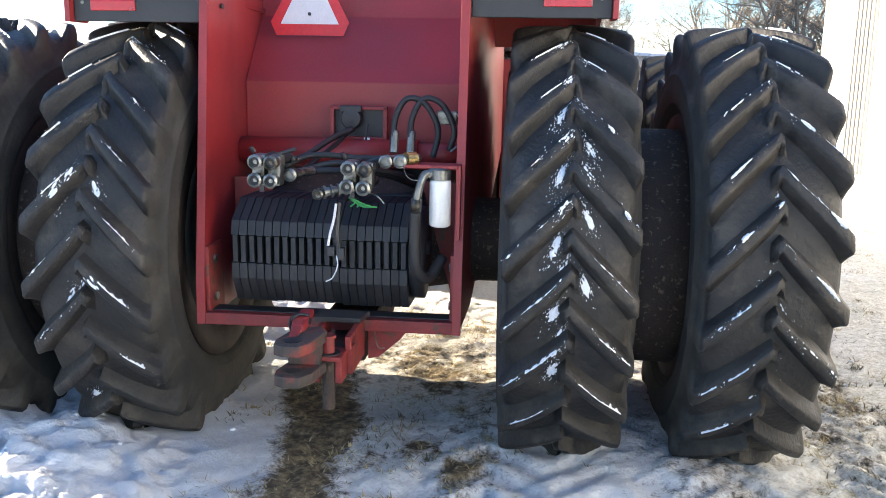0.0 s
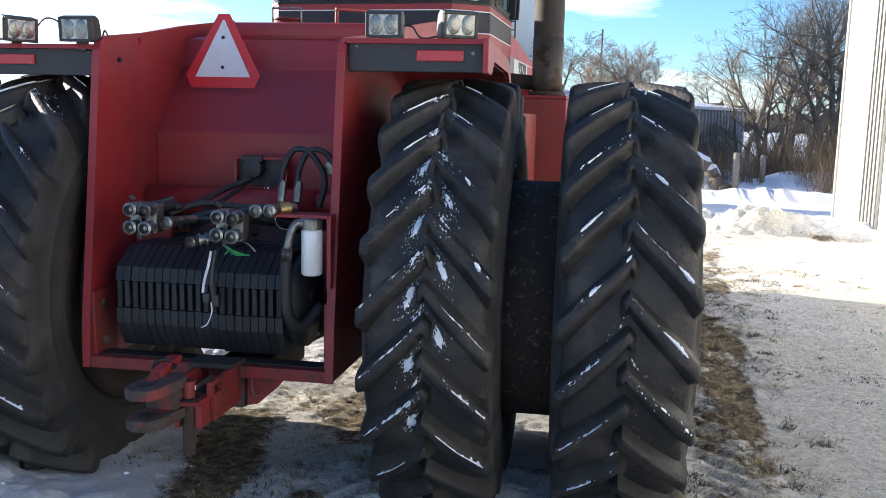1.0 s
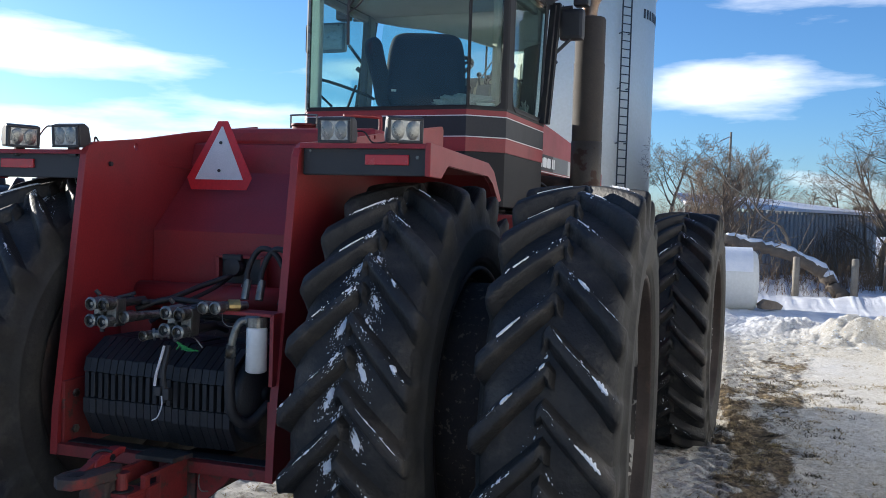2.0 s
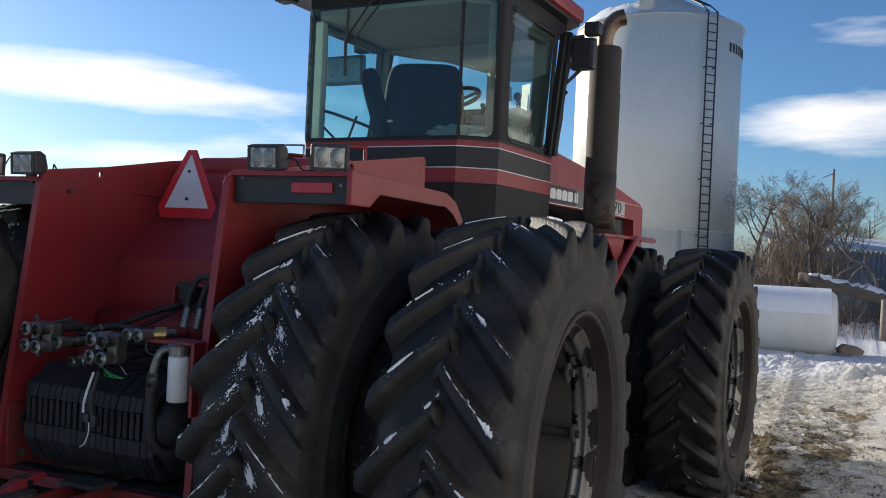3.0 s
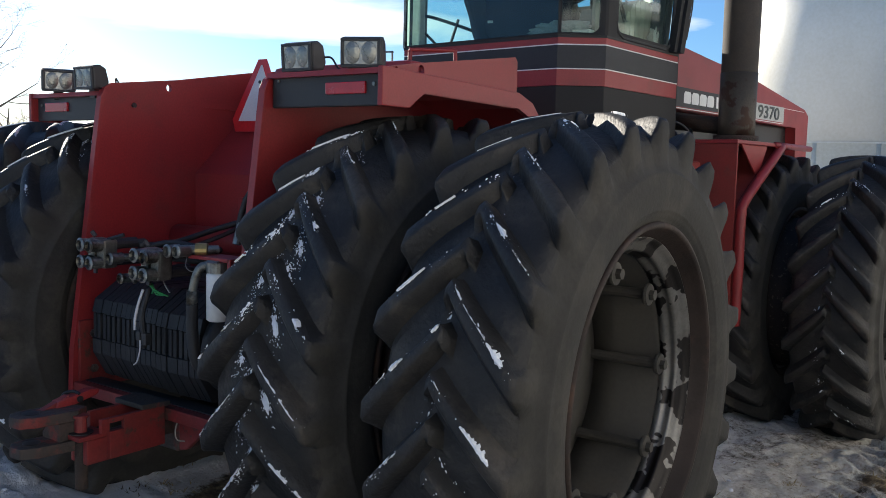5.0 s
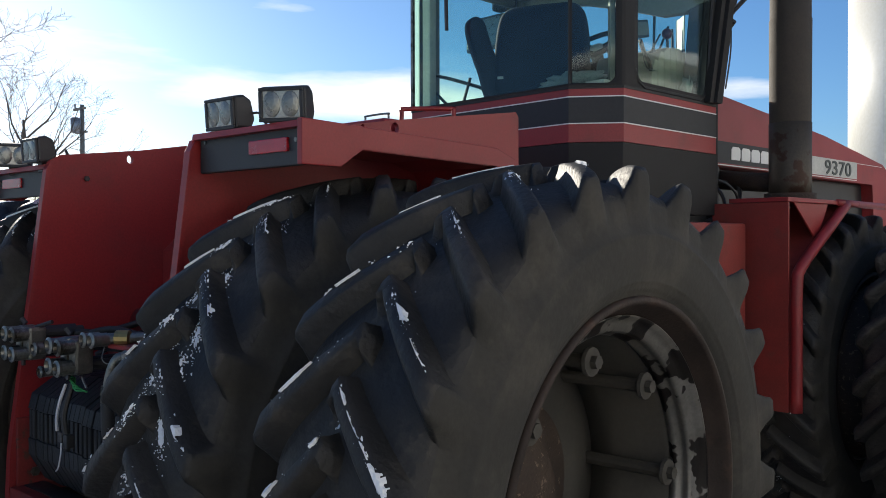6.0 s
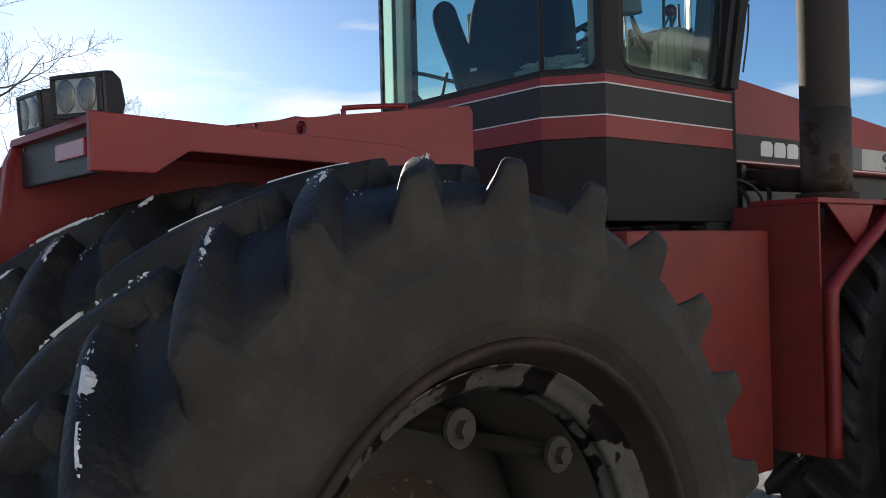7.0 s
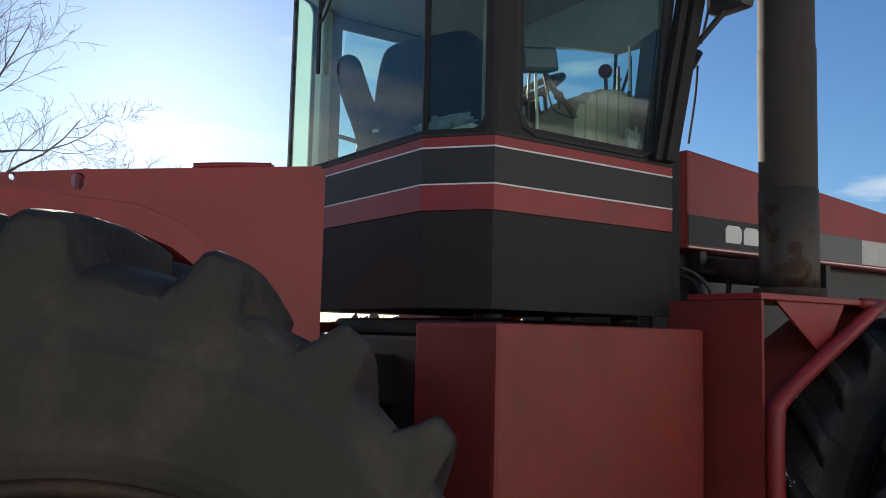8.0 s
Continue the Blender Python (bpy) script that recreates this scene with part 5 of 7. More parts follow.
# driver's seat: a padded back with rolled edges, a cushion and an armrest


def padded(bm, outline, rings, m):
    """A cushion: an outline in x and z, drawn in and lifted ring by ring along y."""
    n = len(outline)
    cx, cz = (sum(q[i] for q in outline) / n for i in (0, 1))
    rows = []
    for y, inset in rings:
        row = []
        for x, z in outline:
            k = 1.0 - inset / math.hypot(x - cx, z - cz)
            row.append(bm.verts.new(m @ Vector((cx + (x - cx) * k, y, cz + (z - cz) * k))))
        rows.append(row)
    for r0, r1 in zip(rows, rows[1:]):
        for i in range(n):
            bm.faces.new((r0[i], r0[(i + 1) % n], r1[(i + 1) % n], r1[i]))
    for row, y in ((rows[0], rings[0][0] - 0.004), (rows[-1], rings[-1][0] + 0.004)):
        c = bm.verts.new(m @ Vector((cx, y, cz)))
        for i in range(n):
            bm.faces.new((row[i], row[(i + 1) % n], c))
    bmesh.ops.recalc_face_normals(bm, faces=bm.faces)


def softened(points, per=3):
    """A closed outline rounded off at its corners."""
    q = list(points)
    for _ in range(per):
        q = [(a[0] * w + b[0] * (1 - w), a[1] * w + b[1] * (1 - w)) for a, b in zip(q, q[1:] + q[:1]) for w in (0.75, 0.25)]
    return q


# the seat is swivelled to the right; its armrest is folded up beside the back
SEAT_M = Matrix.Translation((0.24, 0.61, 0)) @ Matrix.Rotation(radians(22), 4, "Z")
bm = B()
seat_shape = softened([(-0.275, 0.0), (-0.28, 0.25), (-0.262, 0.46), (-0.22, 0.555), (-0.05, 0.56), (0.05, 0.56), (0.22, 0.555), (0.262, 0.46), (0.28, 0.25), (0.275, 0.0)])
padded(bm, seat_shape, ((-0.055, 0.075), (-0.05, 0.045), (-0.035, 0.018), (-0.01, 0.0), (0.05, 0.0), (0.09, 0.012), (0.115, 0.04), (0.12, 0.08)), SEAT_M @ Matrix.Translation((0, 0, 2.44)) @ pose(0, 0, 0, -3, 0, 0))
seat = part("seat", bm, SEAT, cab, "dark blue cloth driver's seat", None, True)
bm = B()
box(bm, (-0.25, 0.12, 2.452), (0.25, 0.56, 2.56), 0.04, SEAT_M)
part("cushion", bm, SEAT, seat)
bm = B()
box(bm, (0.265, 0.08, 2.60), (0.325, 0.40, 2.66), 0.025, SEAT_M)
part("armrest", bm, SEAT, seat)
bm = B()
rest = softened([(-0.03, 2.46), (-0.04, 2.62), (0.02, 2.74), (0.06, 2.85), (0.085, 2.925), (0.14, 2.945), (0.185, 2.91), (0.185, 2.84), (0.145, 2.72), (0.095, 2.60), (0.06, 2.46)], 2)
lean_m = Matrix.Translation((-0.015, 0.52, 0)) @ Matrix.Rotation(math.atan2(-0.145, -0.065), 4, "Z")
padded(bm, rest, ((-0.036, 0.022), (-0.033, 0.010), (-0.024, 0.0), (0.024, 0.0), (0.033, 0.010), (0.036, 0.022)), lean_m)
part("folded_armrest", bm, SEAT, seat, "dark padded armrest folded up", None, True)
bm = B()
box(bm, (-0.235, -0.058, 2.578), (-0.20, -0.052, 2.594), 0.002, SEAT_M)
part("seat_tag", bm, PALE, seat, "pale tag")
# steering wheel on its column
bm = B()
SW = Vector((0.15, 1.26, 2.875))
sw_m = Matrix.Translation(SW) @ pose(0, 0, 0, 34, 0, 0)
ring = [sw_m @ Vector((0.185 * math.cos(6.283185 * k / 32), 0.185 * math.sin(6.283185 * k / 32), 0)) for k in range(33)]
tube(bm, ring, 0.017, 8)
wheel_rim = part("steering_wheel", bm, BLACK, cab, "black steering wheel", None, True)
for k in (3, 13, 24):
    bm = B()
    tube(bm, [sw_m @ Vector((0, 0, -0.03)), ring[k]], 0.012, 6)
    part("spoke", bm, BLACK, wheel_rim, "", None, True)
bm = B()
lathe(bm, [(-0.05, 0.01), (-0.05, 0.04), (-0.01, 0.05), (0.0, 0.03), (0.002, 0.005)], 16, "z")
part("hub", bm, PALE, wheel_rim, "pale horn button", sw_m, True)
bm = B()
tube(bm, [SW + Vector((0, 0.02, -0.04)), (0.15, 1.40, 2.46)], 0.04, 10)
part("steering_column", bm, BLACK, cab, "", None, True)
# ribbed side console with its levers
bm = B()
for k in range(6):
    y0, y1 = 1.075 + 0.066 * k, 1.135 + 0.066 * k
    z0, z1 = (2.785 - 0.15 * abs((y - 1.34) / 0.25) ** 2.2 for y in (y0, y1))
    prism(bm, [(y0, 2.449), (y1, 2.449), (y1, z1), ((y0 + y1) / 2, max(z0, z1) + 0.003), (y0, z0)], 0.42, 0.68, "x", 0.004)
    prism(bm, [(y1, 2.449), (y1 + 0.006, 2.449), (y1 + 0.006, z1 - 0.008), (y1, z1 - 0.008)], 0.43, 0.672, "x")
part("console", bm, TRIM, cab, "tan ribbed side console")
bm = B()
box(bm, (-0.03, 1.32, 2.45), (0.40, 1.43, 2.80), 0.03)
part("dashboard", bm, PLASTIC, cab)
for x, y, z, k, mat in ((0.649, 1.285, 2.869, 0.032, KNOB), (0.60, 1.215, 2.745, 0.028, PLASTIC), (0.52, 1.13, 2.76, 0.022, BLACK), (0.46, 1.10, 2.78, 0.02, BLACK)):
    bm = B()
    tube(bm, [(x, y + 0.02, 2.6), (x, y, z)], 0.009, 6)
    lever = part("lever", bm, BLACK, cab, "control lever with a round knob")
    bm = B()
    bmesh.ops.create_uvsphere(bm, u_segments=14, v_segments=10, radius=k, matrix=Matrix.Translation((x, y, z)))
    part("knob", bm, mat, lever, "", None, True)
bm = B()
tube(bm, [(0.62, 1.40, 2.62), (0.615, 1.40, 2.92)], 0.012, 8, 0.007)
part("throttle_stick", bm, BLACK, cab)
# clutter by the window: a small monitor on an arm, cords, a lever box, a sheet in a dark clip
bm = B()
box(bm, (-0.035, -0.11, -0.045), (0.035, 0.11, 0.05), 0.01, Matrix.Translation((0.755, 0.785, 2.79)) @ pose(0, 0, 0, 12, 0, 8))
screen = part("monitor", bm, BLACK, cab, "small black seed monitor")
bm = B()
box(bm, (0.036, -0.095, -0.032), (0.039, 0.095, 0.038), 0.001, Matrix.Translation((0.755, 0.785, 2.79)) @ pose(0, 0, 0, 12, 0, 8))
part("monitor_face", bm, PLASTIC, screen)
bm = B()
tube(bm, bend(((0.74, 0.86, 2.75), (0.72, 0.93, 2.70), (0.69, 1.03, 2.66), (0.66, 1.10, 2.62))), 0.013, 8)
tube(bm, bend(((0.74, 0.74, 2.75), (0.72, 0.68, 2.70), (0.68, 0.64, 2.66))), 0.013, 8)
part("monitor_arm", bm, BLACK, screen, "", None, True)
for pts, r, mat in ((((0.75, 0.80, 2.75), (0.755, 0.80, 2.67), (0.75, 0.81, 2.58), (0.74, 0.82, 2.47)), 0.006, PALE), (((0.75, 0.77, 2.75), (0.76, 0.755, 2.66), (0.75, 0.765, 2.57), (0.74, 0.76, 2.47)), 0.005, BLACK), (((0.75, 0.84, 2.75), (0.76, 0.88, 2.62), (0.75, 0.95, 2.60), (0.70, 1.07, 2.62)), 0.004, BLACK)):
    bm = B()
    tube(bm, bend(pts), r, 6)
    part("cord", bm, mat, screen, "", None, True)
bm = B()
prism(bm, [(0.64, 2.449), (0.76, 2.449), (0.75, 2.60), (0.72, 2.645), (0.67, 2.64), (0.645, 2.60)], 0.60, 0.70, "x", 0.012)
part("lever_box", bm, PLASTIC, cab)
for y, z in ((0.70, 2.70), (0.78, 2.66), (0.83, 2.63)):
    bm = B()
    tube(bm, [(0.65, y, 2.50), (0.65, y + 0.01, z)], 0.010, 6, 0.014)
    part("lever", bm, BLACK, cab)
for y0, y1, z1 in ((0.76, 0.94, 2.495), (1.03, 1.10, 2.50)):
    bm = B()
    box(bm, (0.70, y0, 2.449), (0.785, y1, z1), 0.01)
    part("sill_tray", bm, PALE, cab, "pale plastic tray on the sill")
q_m = Matrix.Translation((0.655, 1.43, 2.885)) @ pose(0, 0, 0, 0, -5, 132)
bm = B()
box(bm, (-0.095, -0.004, -0.095), (0.095, 0.004, 0.10), 0.001, q_m)
sheet = part("paper_sheet", bm, PALE, cab, "pale sheet in a dark clip by the window")
bm = B()
box(bm, (-0.10, -0.008, -0.112), (0.10, 0.008, -0.096), 0.002, q_m)
box(bm, (0.096, -0.008, -0.096), (0.104, 0.008, 0.10), 0.002, q_m)
tube(bm, [q_m @ Vector((0, 0, -0.105)), (0.66, 1.42, 2.60)], 0.008, 6)
part("clip", bm, BLACK, sheet)


def crumpled(name, centre, size, seed, mat, label):
    """Loose cloth or film lying in folds, flat below."""
    bm = B()
    bmesh.ops.create_icosphere(bm, subdivisions=4, radius=1.0)
    for v in bm.verts:
        w = v.co.copy()
        k = 0.74 + 0.42 * abs(math.sin(5 * w.x + 2.1 * w.z + seed) * math.cos(4.3 * w.y + 1.7 * w.x)) + 0.14 * math.sin(11 * w.x + 7 * w.y + seed) + 0.10 * math.sin(17 * w.z + 9 * w.x)
        v.co = Vector((centre[0] + size[0] * w.x * k, centre[1] + size[1] * w.y * k, centre[2] + max(size[2] * w.z * k, -size[2] * 0.8)))
    part(name, bm, mat, cab, label, None, True)


crumpled("rag", (0.57, 0.475, 2.50), (0.19, 0.042, 0.05), 0.0, RAG, "crumpled grey-green rag on the sill")
crumpled("plastic_bag", (0.735, 1.40, 2.535), (0.035, 0.085, 0.085), 2.0, PALE, "crumpled pale plastic bag")
bm = B()
tube(bm, bend(((-0.613, 0.60, 2.46), (-0.612, 0.60, 2.67), (-0.56, 0.60, 2.69), (-0.262, 0.62, 2.594), (-0.20, 0.7, 2.56))), 0.011, 6)
grab = part("grab_handle", bm, BLACK, cab)
for x0, z0, x1, z1 in ((-0.297, 2.649, -0.375, 2.455), (-0.61, 2.60, -0.49, 2.50)):
    bm = B()
    tube(bm, [(x0, 0.6, z0), (x1, 0.6, z1)], 0.0095, 6)
    part("strut", bm, BLACK, grab)
bm = B()
box(bm, (0.56, 0.455, 2.449), (0.79, 0.55, 2.485), 0.012)
part("sill_tray", bm, PALE, cab, "pale plastic tray on the sill")
# wipers on the windshield
bm = B()
tube(bm, [(0.20, 1.68, 2.55), (0.42, 1.68, 3.02)], 0.008, 6)
tube(bm, [(0.10, 1.68, 2.60), (0.36, 1.68, 2.98)], 0.006, 6)
tube(bm, [(0.30, 1.69, 2.62), (0.305, 1.70, 3.12)], 0.009, 6)
part("wiper", bm, BLACK, cab, "black windshield wiper")
# mirror arms on the front posts
for s in (-1, 1):
    bm = B()
    tube(bm, [(CX + s * 0.81, 1.60, 2.98), (CX + s * 0.98, 1.66, 3.16)], 0.014, 8)
    arm = part("mirror_arm", bm, BLACK, cab)
    bm = B()
    tube(bm, [(CX + s * 0.81, 1.64, 3.36), (CX + s * 0.95, 1.68, 3.38)], 0.014, 8)
    part("stay", bm, BLACK, arm)
    bm = B()
    tube(bm, [(CX + s * 0.80, 1.60, 2.90), (CX + s * 0.86, 1.58, 2.95)], 0.02, 8)
    part("arm_socket", bm, BLACK, arm)
    bm = B()
    if s > 0:
        box(bm, (CX + 0.86, 1.62, 3.12), (CX + 1.05, 1.72, 3.36), 0.03)
    else:
        box(bm, (CX - 1.42, 1.66, 3.11), (CX - 1.02, 1.72, 3.37), 0.03)
    part("mirror", bm, BLACK if s > 0 else PLASTIC, arm, "black mirror housing" if s > 0 else "wide grey mirror housing")
    bm = B()
    box(bm, (CX + s * 0.97, 1.60, 3.37), (CX + s * 1.09, 1.70, 3.47), 0.02)
    part("lamp", bm, BLACK, arm)
bm = B()
box(bm, (CX - 1.39, 1.652, 3.135), (CX - 1.05, 1.664, 3.345), 0.004)
part("mirror_glass", bm, REFLECTOR, cab, "mirror glass")
bm = B()
tube(bm, bend(((CX + 0.84, 1.62, 3.0), (CX + 0.86, 1.66, 3.2), (CX + 0.87, 1.7, 3.4))), 0.006, 6)
tube(bm, bend(((CX + 0.82, 1.56, 2.55), (CX + 0.84, 1.58, 2.75), (CX + 0.83, 1.61, 2.9))), 0.005, 6)
part("door_cable", bm, BLACK, cab)

# ---- hood, exhaust and front structure ----
HX = 0.60  # half width of the hood
bm = B()
prism(bm, [(1.88, 2.138), (1.88, 2.614), (2.85, 2.536), (3.68, 2.468), (4.94, 2.317), (5.06, 2.262), (5.06, 1.60), (4.75, 1.60), (4.70, 2.138)], -0.52, HX, "x", 0.012)
hood = part("hood", bm, RED, tractor, "long red engine hood", FRONT)
bm = B()
box(bm, (-0.46, 1.75, 0.75), (0.50, 4.9, 2.134), 0.02)
part("engine_block", bm, BLACK, tractor, "dark engine bay", FRONT)
for y in (2.0, 3.05):
    bm = B()
    box(bm, (0.51, y, 1.55), (0.58, y + 0.045, 2.134), 0.004)
    part("engine_bracket", bm, BLACK, tractor, "", FRONT)
for pts, rad in ((((0.52, 1.8, 2.02), (0.68, 1.84, 1.97), (0.74, 1.8, 1.84), (0.66, 1.7, 1.76)), 0.012), (((0.52, 2.0, 2.04), (0.72, 2.02, 2.0), (0.78, 1.9, 1.80)), 0.014), (((0.70, 1.52, 2.04), (0.84, 1.62, 2.0), (0.88, 1.7, 1.9), (0.80, 1.72, 1.78)), 0.008), (((0.62, 1.6, 1.84), (0.8, 1.66, 1.87), (0.92, 1.62, 1.80)), 0.006)):
    bm = B()
    tube(bm, bend(pts), rad, 8)
    part("engine_line", bm, BLACK, tractor, "", FRONT, True)
bm = B()
box(bm, (0.74, 1.50, 1.84), (0.83, 1.56, 2.5), 0.01)
part("cab_mount", bm, CAB_BLACK, tractor, "", FRONT)
bm = B()
box(bm, (HX - 0.002, 1.885, 2.158), (HX + 0.004, 2.79, 2.30))
decal = part("hood_decal", bm, CHARCOAL, hood, "charcoal side decal")
bm = B()
box(bm, (HX - 0.002, 1.885, 2.144), (HX + 0.0045, 4.33, 2.150))
part("pinstripe", bm, WHITE_LINE, hood)
bm = B()
box(bm, (HX - 0.002, 4.34, 2.288), (HX + 0.004, 4.9, 2.292))
part("pinstripe", bm, WHITE_LINE, hood)
bm = B()
box(bm, (HX - 0.002, 2.795, 2.158), (HX + 0.0048, 3.365, 2.30))
part("grey_decal", bm, GREY_DECAL, hood)
bm = B()
box(bm, (HX - 0.002, 3.37, 2.158), (HX + 0.0045, 4.33, 2.296))
part("number_panel", bm, PLATE, hood, "silver model number panel")
for k in range(4):
    y0 = 2.156 + 0.142 * k
    bm = B()
    prism(bm, [(y0, 2.187), (y0 + 0.115, 2.187), (y0 + 0.125, 2.207), (y0 + 0.125, 2.258), (y0 + 0.105, 2.274), (y0 + 0.02, 2.274), (y0, 2.254)], HX + 0.0042, HX + 0.0065, "x")
    part("badge", bm, WHITE_LINE, hood, "white badge block")
for k in range(2):
    bm = B()
    prism(bm, [(2.755 + 0.055 * k, 2.187), (2.79 + 0.055 * k, 2.187), (2.79 + 0.055 * k, 2.274), (2.755 + 0.055 * k, 2.274)], HX + 0.005, HX + 0.007, "x")
    part("badge_bar", bm, WHITE_LINE, hood)
NUMBER = material("dark_green_grey_numeral", (0.05, 0.06, 0.055), None, 9.0, 0.5, bump=0.0)
fc = bpy.data.curves.new("numerals", "FONT")
fc.body, fc.size, fc.extrude, fc.offset, fc.align_x = "9370", 0.155, 0.0015, 0.002, "CENTER"
fc.materials.append(NUMBER)
num = new("numerals", fc)
num.parent = hood
num.matrix_local = Matrix(((0, 0, 1, HX + 0.0085), (1.75, 0, 0, 3.93), (0, 1, 0, 2.174), (0, 0, 0, 1)))
# exhaust
EX, EY = 1.095, 1.945
bm = B()
lathe(bm, [(1.93, 0.09), (1.93, 0.118), (2.3, 0.120), (2.98, 0.123), (2.99, 0.119), (3.33, 0.119), (3.345, 0.112), (3.35, 0.05)], 40, "z")
bmesh.ops.translate(bm, vec=(EX, EY, 0), verts=bm.verts)
stack = part("exhaust_pipe", bm, EXHAUST, tractor, "sooty black upright exhaust with rust at its foot", FRONT, True)
bm = B()
lathe(bm, [(1.925, 0.10), (1.925, 0.1225), (2.02, 0.1228), (2.36, 0.1235), (2.365, 0.10)], 40, "z")
bmesh.ops.translate(bm, vec=(EX, EY, 0), verts=bm.verts)
part("heat_shield", bm, SHIELD, stack, "dusty brown lower sleeve with rust", None, True)
bm = B()
tube(bm, bend(((EX - 0.015, EY, 3.33), (EX - 0.012, EY, 3.42), (EX + 0.01, EY + 0.01, 3.505), (EX + 0.06, EY + 0.03, 3.565), (EX + 0.125, EY + 0.05, 3.59)), 6), 0.064, 24, caps=False)
part("exhaust_tip", bm, CHROME, stack, "browned curved exhaust tip", None, True)
bm = B()
tube(bm, [(0.55, 2.1, 2.05), (1.05, 1.97, 2.0)], 0.06, 14)
tube(bm, [(EX, EY, 1.885), (EX, EY, 1.935)], 0.15, 24)
part("exhaust_bracket", bm, RUST, tractor, "", FRONT, True)
# side box below the cab
bm = B()
box(bm, (0.60, 0.36, 0.62), (1.09, 1.395, 1.75), 0.018)
part("side_box", bm, RED_DULL_SHADE, tractor, "red battery box below the cab", FRONT)
bm = B()
box(bm, (-0.98, 0.36, 0.62), (-0.5, 1.395, 1.75), 0.018)
part("side_box", bm, RED_DULL_SHADE, tractor, "", FRONT)
bm = B()
box(bm, (-0.58, 0.45, 0.66), (0.58, 1.6, 1.70), 0.02)
part("front_frame", bm, BLACK, tractor, "", FRONT)
bm = B()
box(bm, (-0.5, 0.62, 1.701), (0.55, 1.50, 1.772), 0.01)
part("cab_subframe", bm, BLACK, tractor, "", FRONT)
for y in (0.66, 1.02, 1.40):
    bm = B()
    lathe(bm, [(1.762, 0.05), (1.772, 0.062), (1.79, 0.062), (1.799, 0.045)], 16, "z")
    part("cab_bushing", bm, BLACK, tractor, "", FRONT @ Matrix.Translation((0.66, y, 0)), True)
for s in (-1, 1):
    # a bent sheet behind the front wheel: upright below, sloping up and forward under the shelf
    bm = B()
    prism(bm, [(1.485, 0.70), (1.505, 0.70), (1.505, 1.44), (1.56, 1.50), (2.28, 1.868), (2.255, 1.868), (1.545, 1.513), (1.485, 1.448)], s * 0.96, s * 1.325, "x", 0.003)
    mud = part("mudguard", bm, RED_DULL_SHADE, tractor, "red bent mudguard sheet behind the front wheel", FRONT)
    bm = B()
    tube(bm, bend(((s * 1.335, 1.495, 0.70), (s * 1.335, 1.495, 1.1), (s * 1.335, 1.495, 1.40), (s * 1.333, 1.56, 1.508), (s * 1.315, 2.0, 1.735), (s * 1.30, 2.27, 1.87)), 6), 0.032, 14)
    part("guard_tube", bm, RED, mud, "", None, True)
    bm = B()
    prism(bm, [(1.58, 1.872), (2.06, 1.872), (1.90, 1.647)], s * 1.265, s * 1.277, "x", 0.002)
    part("guard_gusset", bm, RED, mud)
    bm = B()
    box(bm, (s * 0.845, 1.462, 0.70), (s * 1.30, 1.478, 1.866), 0.002)
    part("guard_post", bm, RED_DULL_SHADE, mud)
    bm = B()
    box(bm, (s * 0.95, 1.46, 1.868), (s * 1.30, 2.5, 1.893), 0.004)
    part("guard_shelf", bm, RED, mud)
    bm = B()
    tube(bm, [(s * 1.297, 2.15, 1.88), (s * 1.285, 2.40, 1.88), (s * 1.235, 3.10, 1.88)], 0.022, 10)
    part("guard_edge", bm, RED, mud, "", None, True)


# ---- ground ----
def value_noise(x, y, seed):
    xi, yi = np.floor(x).astype(np.int64), np.floor(y).astype(np.int64)
    fx, fy = x - xi, y - yi
    fx, fy = fx * fx * (3 - 2 * fx), fy * fy * (3 - 2 * fy)

    def h(a, b):
        k = (a * 374761393 + b * 668265263 + seed * 974711) & 0x7FFFFFFF
        k = ((k ^ (k >> 13)) * 1274126177) & 0x7FFFFFFF
        return ((k ^ (k >> 16)) & 0xFFFF) / 65535.0
    return (h(xi, yi) * (1 - fx) + h(xi + 1, yi) * fx) * (1 - fy) + (h(xi, yi + 1) * (1 - fx) + h(xi + 1, yi + 1) * fx) * fy


def fbm(x, y, seed, octaves=4):
    out, amp = 0, 0.5
    for k in range(octaves):
        out, amp, x, y = out + amp * value_noise(x, y, seed + k), amp * 0.5, x * 2.03, y * 2.03
    return out


def hill(x, y, cx, cy, rx, ry):
    return np.exp(-((x - cx) / rx) ** 2 - ((y - cy) / ry) ** 2)


def rubble(x, y, size, seed):
    """Rounded lumps, about size across, heaped edge to edge."""
    u, v = x / size, y / size
    iu, iv = np.floor(u), np.floor(v)
    best = np.zeros_like(u)
    for a in (-1, 0, 1):
        for b in (-1, 0, 1):
            cu, cv = iu + a, iv + b
            px, py = cu + value_noise(cu * 1.0, cv * 1.0, seed), cv + value_noise(cu * 1.0, cv * 1.0, seed + 7)
            rad = 0.45 + 0.5 * value_noise(cu * 1.0, cv * 1.0, seed + 13)
            best = np.maximum(best, np.sqrt(np.clip(rad ** 2 - (u - px) ** 2 - (v - py) ** 2, 0, 1)) * (0.4 + value_noise(cu * 1.0, cv * 1.0, seed + 19)))
    return best * size


